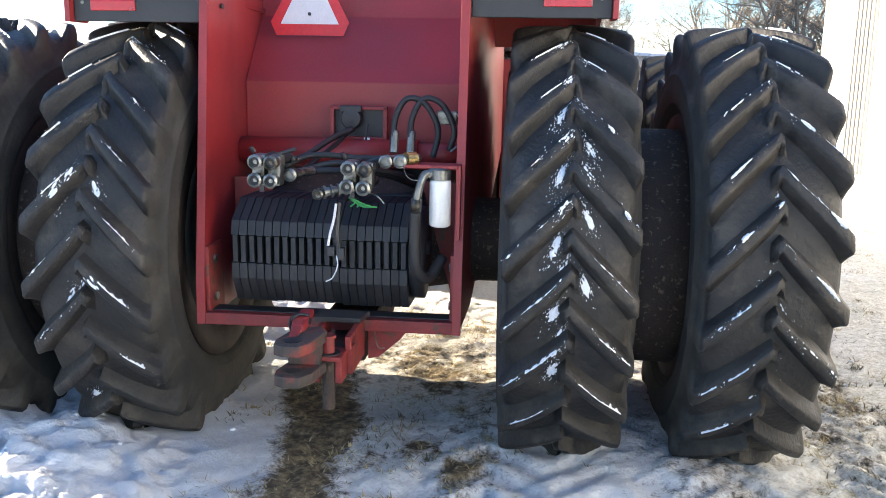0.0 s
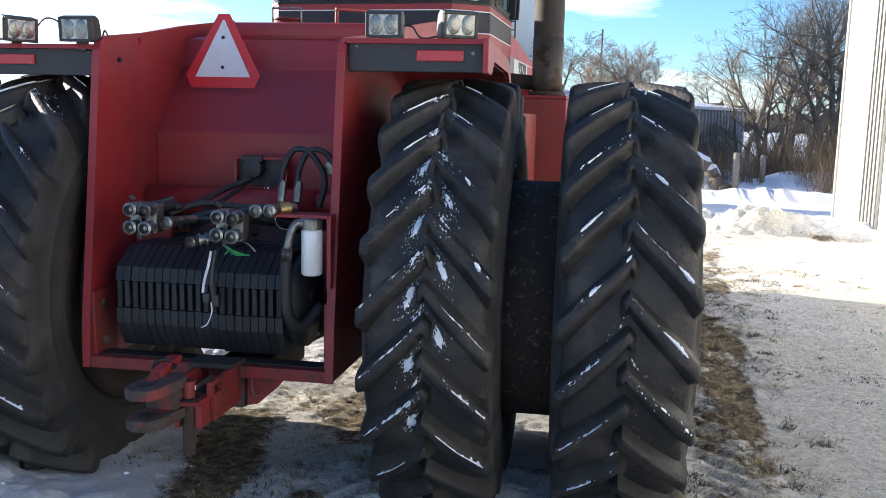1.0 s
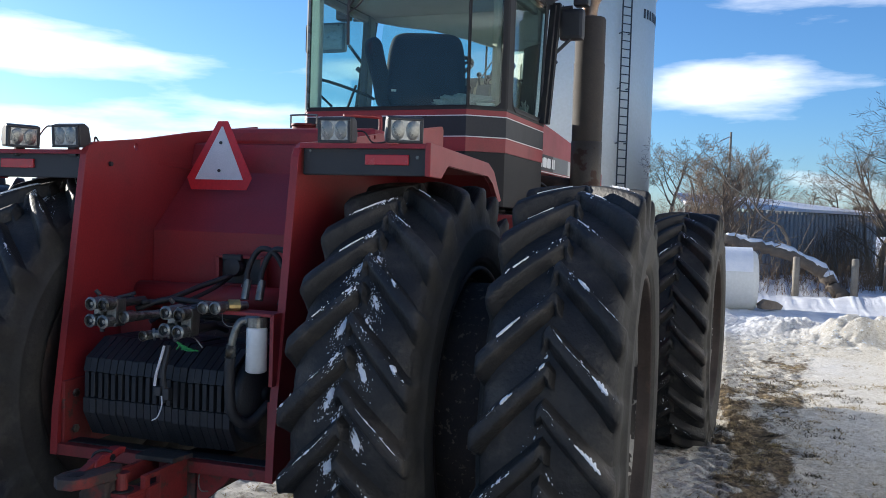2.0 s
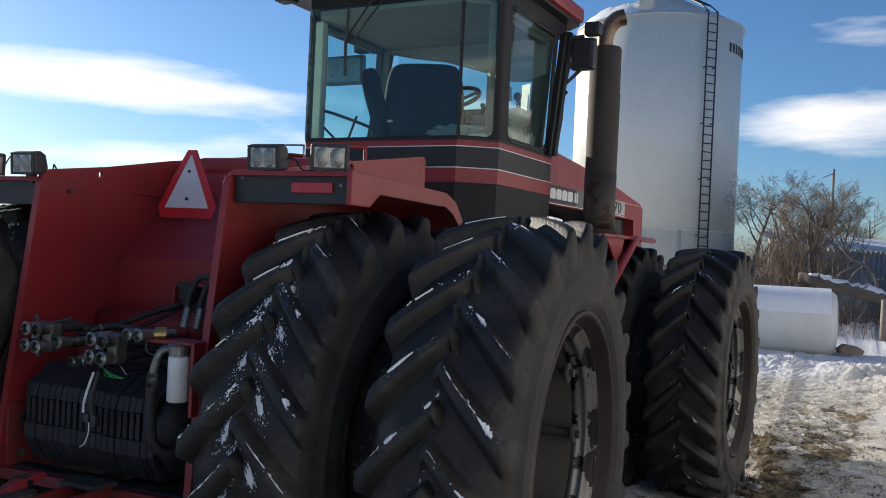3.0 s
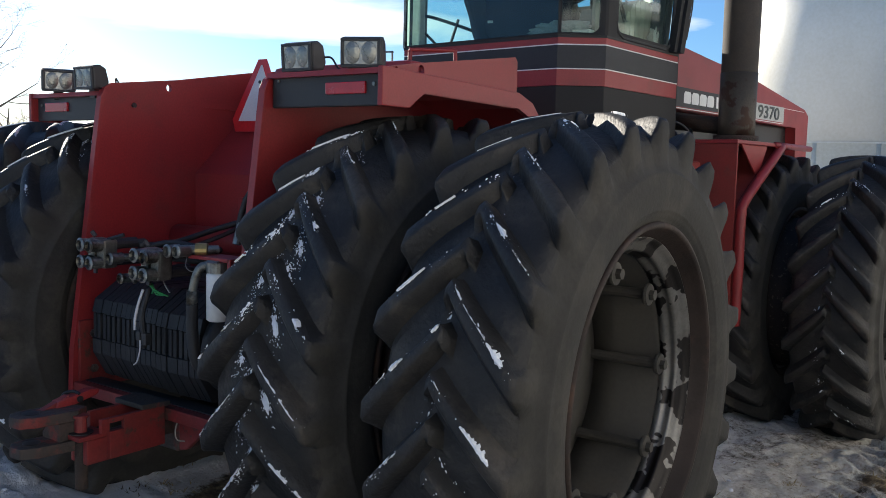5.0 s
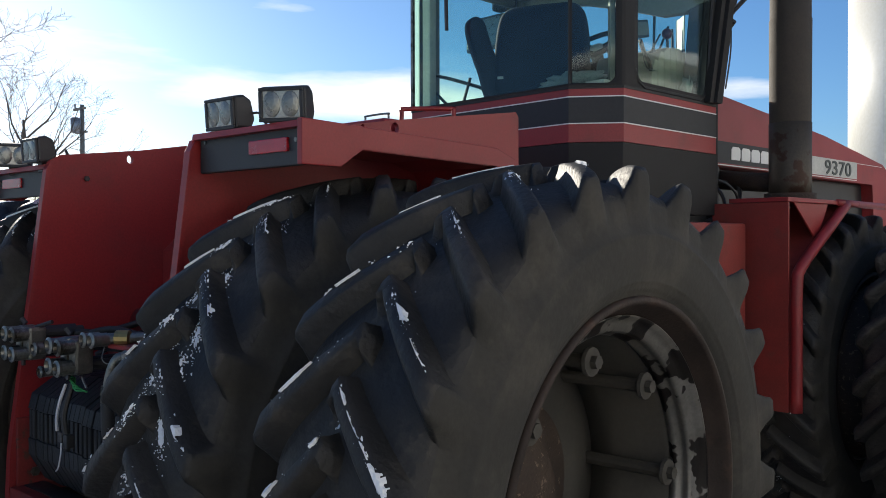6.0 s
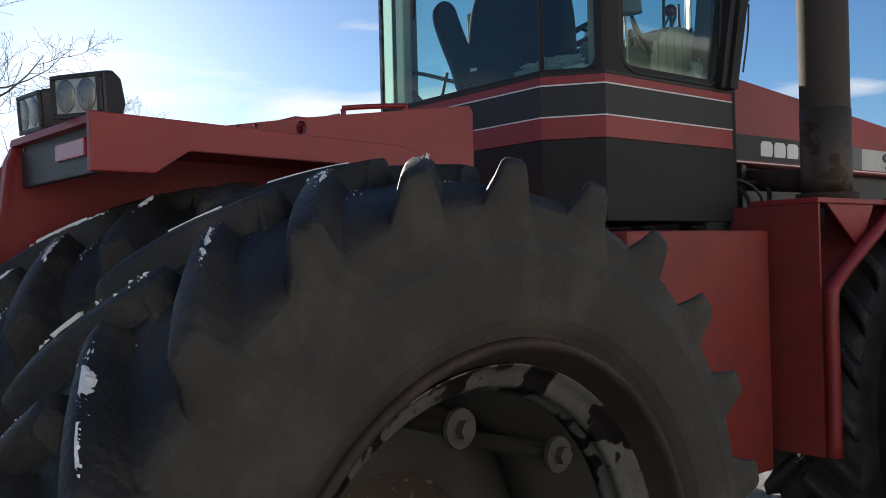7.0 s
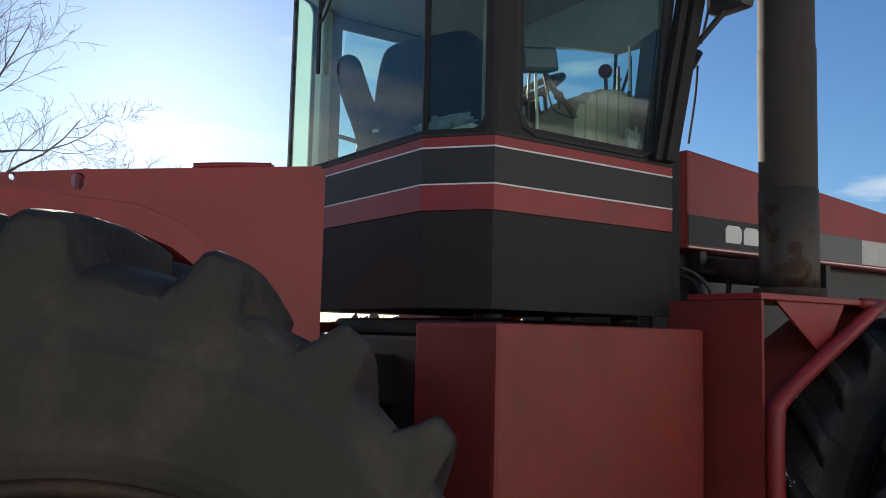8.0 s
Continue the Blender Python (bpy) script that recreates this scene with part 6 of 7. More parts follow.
def ground_height(x, y):
    rough = 0.05 * (fbm(x * 1.1, y * 1.1, 3) - 0.47) + 0.05 * (fbm(x * 5, y * 5, 9) - 0.47) + 0.016 * (value_noise(x * 17, y * 17, 51) - 0.5)
    churn = np.clip(hill(x, y, -1.5, -0.6, 1.0, 1.1) * 1.5, 0, 1)
    warp_x, warp_y = x + 0.05 * (fbm(x * 7, y * 7, 5) - 0.47), y + 0.05 * (fbm(x * 7, y * 7, 6) - 0.47)
    churn = np.clip(churn + hill(x, y, -0.85, 1.9, 0.5, 0.9), 0, 1) * np.clip((-0.55 - x + 0.25 * (fbm(x * 2, y * 2, 12) - 0.4)) * 5, 0, 1)
    rough += churn * (0.046 * np.tanh((fbm(warp_x * 3.6, warp_y * 6, 31, 3) - 0.43) * 16) + 0.034 * np.tanh((fbm(warp_x * 9, warp_y * 13, 34, 3) - 0.45) * 12) + 0.3 * rubble(x * 0.9, y, 0.085, 33) + 0.035)
    # crumbled crust: small plates with crisp edges
    crisp = 0.009 * np.tanh((fbm(x * 6, y * 7, 101, 4) - 0.47) * 15) + 0.006 * np.tanh((fbm(x * 15, y * 17, 105, 3) - 0.45) * 11)
    rough += crisp * np.clip(0.35 + hill(x, y, 1.2, 0.2, 2.2, 2.6) + hill(x, y, 2.9, 5.0, 1.6, 4.0) + hill(x, y, 0.5, 2.4, 1.6, 1.2), 0, 1)
    crumbs = np.clip(hill(x, y, 1.0, 2.3, 0.9, 1.0) + 0.5 * hill(x, y, 2.3, 1.5, 0.35, 2.0) + hill(x, y, 4.3, 11.1, 1.2, 0.7), 0, 1)
    rough += crumbs * (0.3 * rubble(warp_x, warp_y, 0.10, 35) + 0.3 * rubble(warp_x, warp_y, 0.22, 36) * (y > 9))
    side = np.clip(hill(x, y, 3.0, 3.0, 0.8, 3.5), 0, 1)
    rough += side * 0.05 * (fbm(x * 6, y * 6, 44, 3) - 0.45)
    track = np.clip(1.5 - np.abs(np.abs(x - 0.62) - 0.0) * 5, 0, 1) * np.clip((0.7 - y) * 3, 0, 1)
    track = np.maximum(track, np.clip(1.6 - np.abs(x - 2.35) * 5, 0, 1))
    for mid in (0.986, 1.731):
        track = np.maximum(track, np.clip(1.7 - np.abs(x - mid) * 5.5, 0, 1) * np.clip((0.5 - y) * 4, 0, 1))
    lug = np.clip(np.sin(y * 34 + np.abs(((x + 0.07) % 0.5) - 0.25) * 30) * 2.2, -1, 1)
    rough += 0.021 * track * lug * (0.5 + value_noise(x * 3, y * 3, 70))
    ridged = np.abs(fbm(x * 4.2, y * 4.2, 91, 4) - 0.47)
    rough += 0.055 * ridged * np.clip(hill(x, y, 0.8, 1.2, 1.6, 3.0) + hill(x, y, 3.0, 4.0, 1.2, 4.0), 0, 1)
    smooth_drive = np.clip((x - 2.48 - 0.11 * y) * 8, 0, 1) * np.clip((10.2 - y) * 1.5, 0, 1)
    rough = rough * (1 - 0.72 * smooth_drive) + 0.012 * smooth_drive
    rough += 0.15 * (hill(x, y, 1.36, 0.45, 0.8, 0.75) + hill(x, y, -1.33, 0.45, 0.8, 0.75)) - 0.09 * hill(x, y, 1.8, 4.6, 1.2, 0.9)
    piles = 0.29 * np.clip(1.6 * hill(x, y, 4.35, 11.3, 0.46, 0.42), 0, 1) + 0.24 * hill(x, y, 5.2, 11.4, 0.6, 0.35) + 0.26 * hill(x, y, 3.4, 11.9, 0.6, 0.4) + 0.2 * hill(x, y, 2.2, 12.4, 1.2, 0.5) + 0.15 * hill(x, y, 6.1, 12.2, 0.6, 0.5)
    piles += 0.65 * hill(x, y, 7.7, 22.3, 1.2, 0.9) + 0.5 * hill(x, y, 9.6, 24, 2.0, 1.4) + 0.35 * hill(x, y, 3.6, 21.4, 2.5, 0.8) + 0.25 * hill(x, y, 6.0, 18.5, 2.2, 0.8)
    rough += piles * (0.45 + 1.1 * fbm(x * 3.1, y * 3.1, 17, 5)) + np.clip(piles * 4, 0, 1) * 0.16 * np.abs(fbm(x * 5.5, y * 5.5, 83, 4) - 0.45)
    far = np.hypot(x, y)
    rough += np.clip((far - 25) / 60, 0, 1) * 0.5 * (fbm(x * 0.08, y * 0.08, 5) - 0.5)
    near = np.clip((2.4 - np.hypot((x - 0.3) * 0.6, y - 1.5)) / 1.0, 0, 1)
    return rough * (1 - 0.45 * near) - 0.012


def ground_cover(x, y):
    """1 is snow, 0 is bare dirt and straw."""
    c = 0.72 + 0.60 * (fbm(x * 0.9, y * 0.5, 61) - 0.47) + 0.35 * (fbm(x * 3.1, y * 2.2, 23) - 0.47)
    c += 0.5 * np.clip((-0.42 - x) * 4, 0, 1) * (y < 2.6)
    mud = x + 0.11 + 0.13 * y - 0.22 * (fbm(x * 2.4, y * 2.4, 8) - 0.45)
    strip = np.clip(1.3 - np.abs(mud) / 0.20, 0, 1) * np.clip((1.5 - y) * 2, 0, 1)
    c -= 0.62 * strip * np.clip((y + 2.8) / 1.3, 0, 1) * (0.7 + 0.6 * fbm(x * 1.3, y * 1.7, 15))
    thin = np.clip(fbm(x * 7, y * 5, 67, 4) * 3.4 - 1.1, 0, 1)
    c -= 0.46 * hill(x, y, 0.36, -0.2, 0.32, 1.7) * thin
    c += 0.12 * hill(x, y, 1.0, 0.0, 0.35, 1.0) + 0.12 * hill(x, y, 3.3, 0.8, 0.75, 2.6)
    c -= 0.30 * hill(x, y, 0.12, 1.35, 0.22, 0.30) * np.clip(fbm(x * 6, y * 6, 29, 4) * 4 - 1.2, 0, 1)
    broken = np.clip((0.6 * fbm(x * 2.3, y * 1.1, 77, 5) + 0.55 * fbm(x * 9, y * 5, 78, 4) - 0.42) * 3.6, 0, 1.2)
    edge = 2.48 + 0.11 * y + 0.05 * (fbm(x * 4, y * 4, 19) - 0.47)
    verge = np.clip((x - 2.12) * 5, 0, 1) * np.clip((edge - x) * 16, 0, 1) * np.clip((y + 1.0) / 2, 0, 1) * np.clip((9.6 - y) / 2, 0, 1)
    c -= verge * (0.03 + 0.44 * broken * np.clip(fbm(x * 1.1, y * 0.8, 88, 4) * 3.6 - 0.95, 0, 1))
    c -= 0.20 * hill(x, y, 2.5, 5.7, 1.0, 1.3) * broken + 0.30 * hill(x, y, 2.4, 9.2, 1.2, 0.5) * broken
    c -= 0.6 * hill(x, y, 5.25, 10.75, 0.28, 0.16) + 0.22 * hill(x, y, 4.4, 10.7, 0.9, 0.2)
    c += 0.30 * np.clip((x - edge) * 8, 0, 1)
    c += np.clip((np.hypot(x, y - 5) - 9) / 4, 0, 1) * 0.3
    return np.clip(c, 0, 1)


def ground_packed(x, y):
    """1 is packed snow dirtied by wheels and boots, 0 is clean snow."""
    p = np.clip((x - 1.2) * 1.2, 0, 1) * np.clip((11.9 - y) * 0.8, 0, 1) * np.clip((9 - x) * 0.5, 0, 1)
    p = np.maximum(p, 0.75 * hill(x, y, 0.5, 1.6, 1.0, 2.4))
    p = np.maximum(p, 1.1 * hill(x, y, 4.3, 11.1, 1.6, 0.8))
    return np.clip(p * (0.45 + 1.25 * fbm(x * 1.1, y * 0.7, 41, 5)), 0, 1)


def spaced(lo, hi, step, far, grow=1.16):
    mid = list(np.arange(lo, hi, step))
    up, d, p = [], step, hi
    while p < far:
        up.append(p)
        d *= grow
        p += d
    down, d, p = [], step, lo
    while p > -far:
        d *= grow
        p -= d
        down.append(p)
    return np.array(down[::-1] + mid + up + [far])


gx, gy = spaced(-2.6, 6.0, 0.033, 2200), spaced(-2.2, 12.6, 0.036, 2200)
gx = np.unique(np.concatenate([gx[(gx < -2.6) | (gx > 3.6)], np.arange(-2.6, 3.6, 0.017)]))
gy = np.unique(np.concatenate([gy[(gy < -2.2) | (gy > 4.4)], np.arange(-2.2, 4.4, 0.018)]))
X, Y = np.meshgrid(gx, gy)
Z = ground_height(X, Y)
nx, ny = len(gx), len(gy)
idx = np.arange(nx * ny).reshape(ny, nx)
quads = np.stack([idx[:-1, :-1], idx[:-1, 1:], idx[1:, 1:], idx[1:, :-1]], -1).reshape(-1, 4)
me = bpy.data.meshes.new("ground")
me.vertices.add(nx * ny)
me.vertices.foreach_set("co", np.stack([X, Y, Z], -1).astype(np.float32).ravel())
me.loops.add(quads.size)
me.loops.foreach_set("vertex_index", quads.astype(np.int32).ravel())
me.polygons.add(len(quads))
me.polygons.foreach_set("loop_start", np.arange(0, quads.size, 4, dtype=np.int32))
me.polygons.foreach_set("use_smooth", np.ones(len(quads), dtype=bool))
me.update(calc_edges=True)
cover = me.attributes.new("cover", "FLOAT", "POINT")
cover.data.foreach_set("value", ground_cover(X, Y).astype(np.float32).ravel())
packed = me.attributes.new("packed", "FLOAT", "POINT")
packed.data.foreach_set("value", ground_packed(X, Y).astype(np.float32).ravel())
me.materials.append(GROUND)
ground = tagged(new("ground", me), "trodden snow over packed dirt and straw", "ground", kind="structure")


# ---- straw and clods on the ground ----
def tufts(name, spots, seed, mat, label, blade=(0.03, 0.11), lean=0.9):
    rng = random.Random(seed)
    vs, fs = [], []
    places = []
    for cx, cy, sx, sy, count in spots:
        left = count
        while left > 0:
            px, py, wide, n = rng.gauss(cx, sx), rng.gauss(cy, sy), rng.uniform(0.02, 0.10), rng.randint(4, 40)
            places += [(rng.gauss(px, wide), rng.gauss(py, wide * 0.8)) for _ in range(min(n, left))]
            left -= n
    heights = ground_height(*np.array(places).T)
    for (x, y), z in zip(places, heights):
        z = float(z) - 0.004
        for _ in range(rng.choice((1, 2, 4))):
            a, h, w = rng.uniform(0, 6.283), rng.uniform(*blade), rng.uniform(0.0015, 0.004)
            k = rng.uniform(lean - 0.16, lean) * h
            dx, dy = math.cos(a), math.sin(a)
            i = len(vs)
            up = math.sqrt(max(h * h - k * k, 1e-5))
            vs += [(x - dy * w, y + dx * w, z), (x + dy * w, y - dx * w, z), (x + dx * k * 0.5 - dy * w * 0.7, y + dy * k * 0.5 + dx * w * 0.7, z + up * 0.62), (x + dx * k * 0.5 + dy * w * 0.7, y + dy * k * 0.5 - dx * w * 0.7, z + up * 0.62), (x + dx * k, y + dy * k, z + up)]
            fs += [(i, i + 1, i + 3, i + 2), (i + 2, i + 3, i + 4)]
    me = mesh_of(name, vs, fs)
    me.materials.append(mat)
    return tagged(new(name, me), label, "grass", kind="stuff")


tufts("straw", [(0.0, 2.0, 0.35, 0.4, 900), (-0.25, 0.4, 0.16, 0.7, 260), (0.5, 0.2, 0.3, 0.6, 200), (2.2, 0.2, 0.15, 0.3, 120), (2.45, 1.4, 0.16, 1.1, 900), (0.35, -0.3, 0.22, 0.7, 700), (2.1, 0.25, 0.1, 0.15, 160), (2.75, 3.4, 0.22, 1.0, 700), (3.0, 5.0, 0.5, 1.8, 1600), (2.8, 6.4, 0.9, 0.7, 1200), (2.6, 9.2, 1.2, 0.7, 900), (3.7, 3.0, 0.6, 2.4, 500), (3.4, 7.6, 0.8, 1.0, 700), (5.25, 10.75, 0.22, 0.12, 500), (0.4, 1.7, 0.3, 0.4, 400)], 5, STRAW, "flattened dead straw in the snow", (0.015, 0.055), 0.985)
tufts("dead_grass", [(2.5, 1.6, 0.2, 1.2, 700), (2.8, 4.2, 0.3, 1.3, 900), (2.9, 6.4, 0.5, 0.9, 700), (3.3, 2.6, 0.5, 1.4, 260), (3.6, 6.0, 0.6, 1.6, 300), (0.3, -0.2, 0.28, 0.7, 350), (2.15, 0.4, 0.14, 0.3, 160)], 15, DEAD_GRASS, "short dark dead grass poking through the snow", (0.015, 0.05), 0.9)


def clods(name, spots, seed, mat, label, size):
    rng = random.Random(seed)
    vs, fs = [], []
    places = [(rng.gauss(cx, sx), rng.gauss(cy, sy)) for cx, cy, sx, sy, count in spots for _ in range(count)]
    heights = ground_height(*np.array(places).T)
    for (x, y), level in zip(places, heights):
        if not (abs(y - 0.63) < 0.55 and 0.7 < abs(x) < 2.0):
            r = rng.uniform(*size) * rng.uniform(0.5, 1.0)
            z = float(level) + r * 0.05
            i = len(vs)
            sx2, sy2, a0 = rng.uniform(0.8, 1.6), rng.uniform(0.8, 1.3), rng.uniform(0, 6.28)
            for ring, (h, q) in enumerate(((-0.7, 0.75), (0.0, 1.0), (0.5, 0.7))):
                for k in range(7):
                    a = 6.283 * k / 7 + a0
                    j = q * rng.uniform(0.75, 1.15)
                    vs.append((x + r * sx2 * j * math.cos(a), y + r * sy2 * j * math.sin(a), z + r * h * rng.uniform(0.7, 1.2)))
            vs.append((x, y, z + r * 0.72))
            for ring in range(2):
                for k in range(7):
                    p, q = i + ring * 7 + k, i + ring * 7 + (k + 1) % 7
                    fs.append((p, q, q + 7, p + 7))
            fs += [(i + 14 + k, i + 14 + (k + 1) % 7, i + 21) for k in range(7)]
    me = mesh_of(name, vs, fs)
    me.materials.append(mat)
    return tagged(new(name, me), label, "snow", kind="stuff")


clods("snow_lumps", [(-1.6, -0.5, 0.5, 0.5, 200), (1.35, 2.0, 0.6, 0.5, 60), (4.3, 11.0, 0.9, 0.5, 420), (2.6, 12.2, 1.0, 0.4, 200), (0.6, 2.6, 0.5, 0.4, 12)], 8, SNOW, "broken lumps of snow", (0.004, 0.02))


# ---- grain bin ----
bin_thing = tagged(new("grain_bin"), "tall white steel hopper grain bin with ladder", "grain bin")
bin_thing.matrix_world = Matrix.Translation((-3.58, 31.75, 0))
BR, BZ0, BZ1 = 3.13, 2.75, 10.44
bm = B()
tube(bm, [(0, 0, BZ0 + 0.05), (0, 0, BZ1)], BR, 96)
part("wall", bm, BIN, bin_thing, "smooth white steel wall", None, True)
bm = B()
lathe(bm, [(BZ0, BR - 0.01), (BZ0, BR + 0.012), (BZ0 + 0.05, BR + 0.012), (BZ0 + 0.05, BR - 0.01)], 72, "z")
part("wall_band", bm, BIN, bin_thing)
bm = B()
tube(bm, [(0, 0, BZ0 - 1.25), (0, 0, BZ0)], BR - 0.02, 72, caps=False)
part("skirt", bm, CREAM, bin_thing, "cream steel skirt above the hopper", None, True)
bm = B()
lathe(bm, [(BZ1, BR + 0.07), (BZ1 + 0.05, BR + 0.06), (BZ1 + 1.5, 0.45), (BZ1 + 1.55, 0.45), (BZ1 + 1.67, 0.42), (BZ1 + 1.7, 0.05)], 48, "z")
part("roof", bm, BIN_ROOF, bin_thing, "pale grey conical bin roof", None, True)
bm = B()
lathe(bm, [(0.55, 0.3), (0.55, 0.32), (BZ0, BR - 0.03), (BZ0, BR - 0.06)], 48, "z")
part("hopper", bm, CREAM, bin_thing, "cream hopper cone", None, True)
for k in range(10):
    a = 6.283185 * k / 10 + 0.2
    bm = B()
    tube(bm, [(BR * 0.97 * math.cos(a), BR * 0.97 * math.sin(a), 0.0), (BR * 0.97 * math.cos(a), BR * 0.97 * math.sin(a), BZ0)], 0.11, 10)
    part("leg", bm, CREAM, bin_thing, "", None, True)
LA = radians(-45.5)
lm = Matrix.Rotation(LA, 4, "Z")
bm = B()
for s in (-0.2, 0.2):
    tube(bm, [(BR + 0.17, s, 0.9), (BR + 0.17, s, BZ1 + 0.15), (BR - 0.3, s, BZ1 + 0.5), (0.5, s, BZ1 + 1.7)], 0.028, 6)
for z in (2.6, 4.6, 6.6, 8.6, 10.6):
    for s in (-0.2, 0.2):
        tube(bm, [(BR, s, z), (BR + 0.17, s, z)], 0.022, 6)
ladder = part("ladder", bm, BLACK, bin_thing, "dark steel ladder", lm)
bm = B()
tube(bm, [(BR + 0.17, -0.2, 0), (BR + 0.17, 0.2, 0)], 0.022, 6)
me_r = bpy.data.meshes.new("rung")
bm.to_mesh(me_r)
bm.free()
for k in range(31):
    part_of("rung", me_r, BLACK, ladder, "", Matrix.Translation((0, 0, 1.0 + 0.305 * k)))
bm = B()
box(bm, (-0.27, -2.78, BZ1 + 0.10), (0.27, -2.2, BZ1 + 0.95), 0.05)
hatch = part("roof_hatch", bm, CREAM, bin_thing, "cream steel roof hatch")
bm = B()
box(bm, (-0.31, -2.82, BZ1 + 0.955), (0.31, -2.16, BZ1 + 1.0), 0.015)
part("lid", bm, CREAM, hatch)
# snow lying on the roof beside the hatch
bm = B()
rng = random.Random(61)
rows = []
for j in range(7):
    row = []
    for k in range(22):
        a, u = radians(-168 + 76 * k / 21), j / 6
        edge = min(1.0, 4 * min(u, 1 - u), 8 * min(k / 21, 1 - k / 21))
        r = BR - 0.05 - 1.0 * u * (0.75 + 0.5 * rng.random())
        z = BZ1 + 0.05 + (BR + 0.06 - r) * 0.556 + (edge * (0.08 + 0.16 * rng.random()) if edge > 0.1 else -0.03)
        row.append(bm.verts.new((r * math.cos(a), r * math.sin(a), z)))
    rows.append(row)
for r0, r1 in zip(rows, rows[1:]):
    for k in range(21):
        bm.faces.new((r0[k], r0[k + 1], r1[k + 1], r1[k]))
part("roof_snow", bm, SNOW, bin_thing, "patch of snow on the roof", None, True)
bm = B()
for k in range(9):
    u = k / 8
    x, z = BR - 0.3 + (0.5 - BR + 0.3) * u, BZ1 + 0.5 + 1.2 * u
    box(bm, (x - 0.05, -0.2, z - 0.015), (x + 0.05, 0.2, z + 0.015))
part("roof_step", bm, BLACK, ladder, "dark steel roof steps")
bm = B()
for k in range(8):
    a = LA + 0.36 + 0.075 * k
    c, s = math.cos(a), math.sin(a)
    z = 9.35
    q = Matrix.Translation((0, 0, z)) @ Matrix.Rotation(a, 4, "Z")
    box(bm, (BR + 0.002, -0.062, 0), (BR + 0.014, 0.062, 0.34), 0, q)
part("wall_mark", bm, CHARCOAL, bin_thing, "dark maker's mark blocks")

# ---- white fuel tank lying on the snow ----
tank = tagged(new("storage_tank"), "white rust-streaked steel tank lying on the snow", "storage tank")
tank.matrix_world = Matrix.Translation((3.08, 16.3, 0.57)) @ pose(0, 0, 0, 0, 0, 2)
bm = B()
TR = 0.65
lathe(bm, [(-4.0, 0.05), (-3.97, 0.4), (-3.9, 0.56), (-3.8, TR), (-0.16, TR), (-0.09, TR - 0.02), (-0.035, TR - 0.08), (-0.01, TR - 0.2), (0.005, 0.2), (0.006, 0.02)], 48, "x")
part("shell", bm, TANK, tank, "", None, True)
bm = B()
for k in range(15):
    a0, a1 = 0.34 + 2.46 * k / 15, 0.34 + 2.46 * (k + 1) / 15
    pts = []
    for x in np.linspace(-3.7, -0.14, 22):
        rr = TR + 0.012 + 0.05 * math.sin(math.pi * (k + 0.5) / 15)
        pts.append(x)
    for x0, x1 in zip(pts, pts[1:]):
        h0, h1 = TR + 0.004 + 0.05 * math.sin(math.pi * k / 15), TR + 0.004 + 0.05 * math.sin(math.pi * (k + 1) / 15)
        bm.faces.new([bm.verts.new(p) for p in ((x0, -math.cos(a0) * h0, math.sin(a0) * h0), (x1, -math.cos(a0) * h0, math.sin(a0) * h0), (x1, -math.cos(a1) * h1, math.sin(a1) * h1), (x0, -math.cos(a1) * h1, math.sin(a1) * h1))])
bmesh.ops.remove_doubles(bm, verts=bm.verts, dist=0.002)
part("snow_cap", bm, SNOW, tank, "thin snow on the tank's top", None, True)
block = B()
prism(block, [(-0.22, 0.0), (0.2, 0.0), (0.24, 0.09), (0.1, 0.17), (-0.12, 0.2), (-0.25, 0.1)], -0.12, 0.12, "y", 0.03)
tagged(part("timber_block", block, BARK, None, "", Matrix.Translation((3.32, 16.0, 0.02)) @ pose(0, 0, 0, 0, 0, 20)), "dark weathered timber block at the tank's end", "timber block")

# ---- grey shed and white building ----
shed = tagged(new("machine_shed"), "long low grey steel shed with snow on its roof", "shed")
a, b = Vector((1.2, 25.5, 0)), Vector((8.6, 37.6, 0))
d = (b - a).normalized()
shed.matrix_world = Matrix.Translation(a) @ Matrix.Rotation(math.atan2(d.y, d.x), 4, "Z")
length = (b - a).length
bm = B()
prism(bm, [(0.0, 0.02), (length, 0.02), (length, 5.0), (7.0, 5.0)], 0, 2.2, "z")
part("wall", bm, SHED, shed)
bm = B()
low = [bm.verts.new(p) for p in ((-0.2, -0.15, 2.30), (length + 0.2, -0.15, 2.30), (length + 0.2, 5.1, 2.9), (6.8, 5.1, 2.9))]
high = [bm.verts.new(v.co + Vector((0, 0, 0.11))) for v in low]
bm.faces.new(low), bm.faces.new(high)
for i in range(4):
    bm.faces.new((low[i], low[(i + 1) % 4], high[(i + 1) % 4], high[i]))
part("roof", bm, SNOW, shed, "snow-covered shed roof")
bm = B()
prism(bm, [(0.0, 2.2), (5.0, 2.2), (5.0, 2.89), (0.0, 2.3)], length - 0.3, length, "x")
part("gable", bm, SHED, shed)
bm = B()
prism(bm, [(0.0, 0.0), (0.05, -0.03), (0.11, -0.03), (0.16, 0.0), (0.16, 0.018), (0.0, 0.018)], 0.0, 2.28, "z")
me_p = bpy.data.meshes.new("panel")
bmesh.ops.recalc_face_normals(bm, faces=bm.faces)
bm.to_mesh(me_p)
bm.free()
for k in range(int(length / 0.32)):
    part_of("panel", me_p, SHED, shed, "", Matrix.Translation((k * 0.32, 0, random.Random(k).uniform(-0.02, 0.02))))

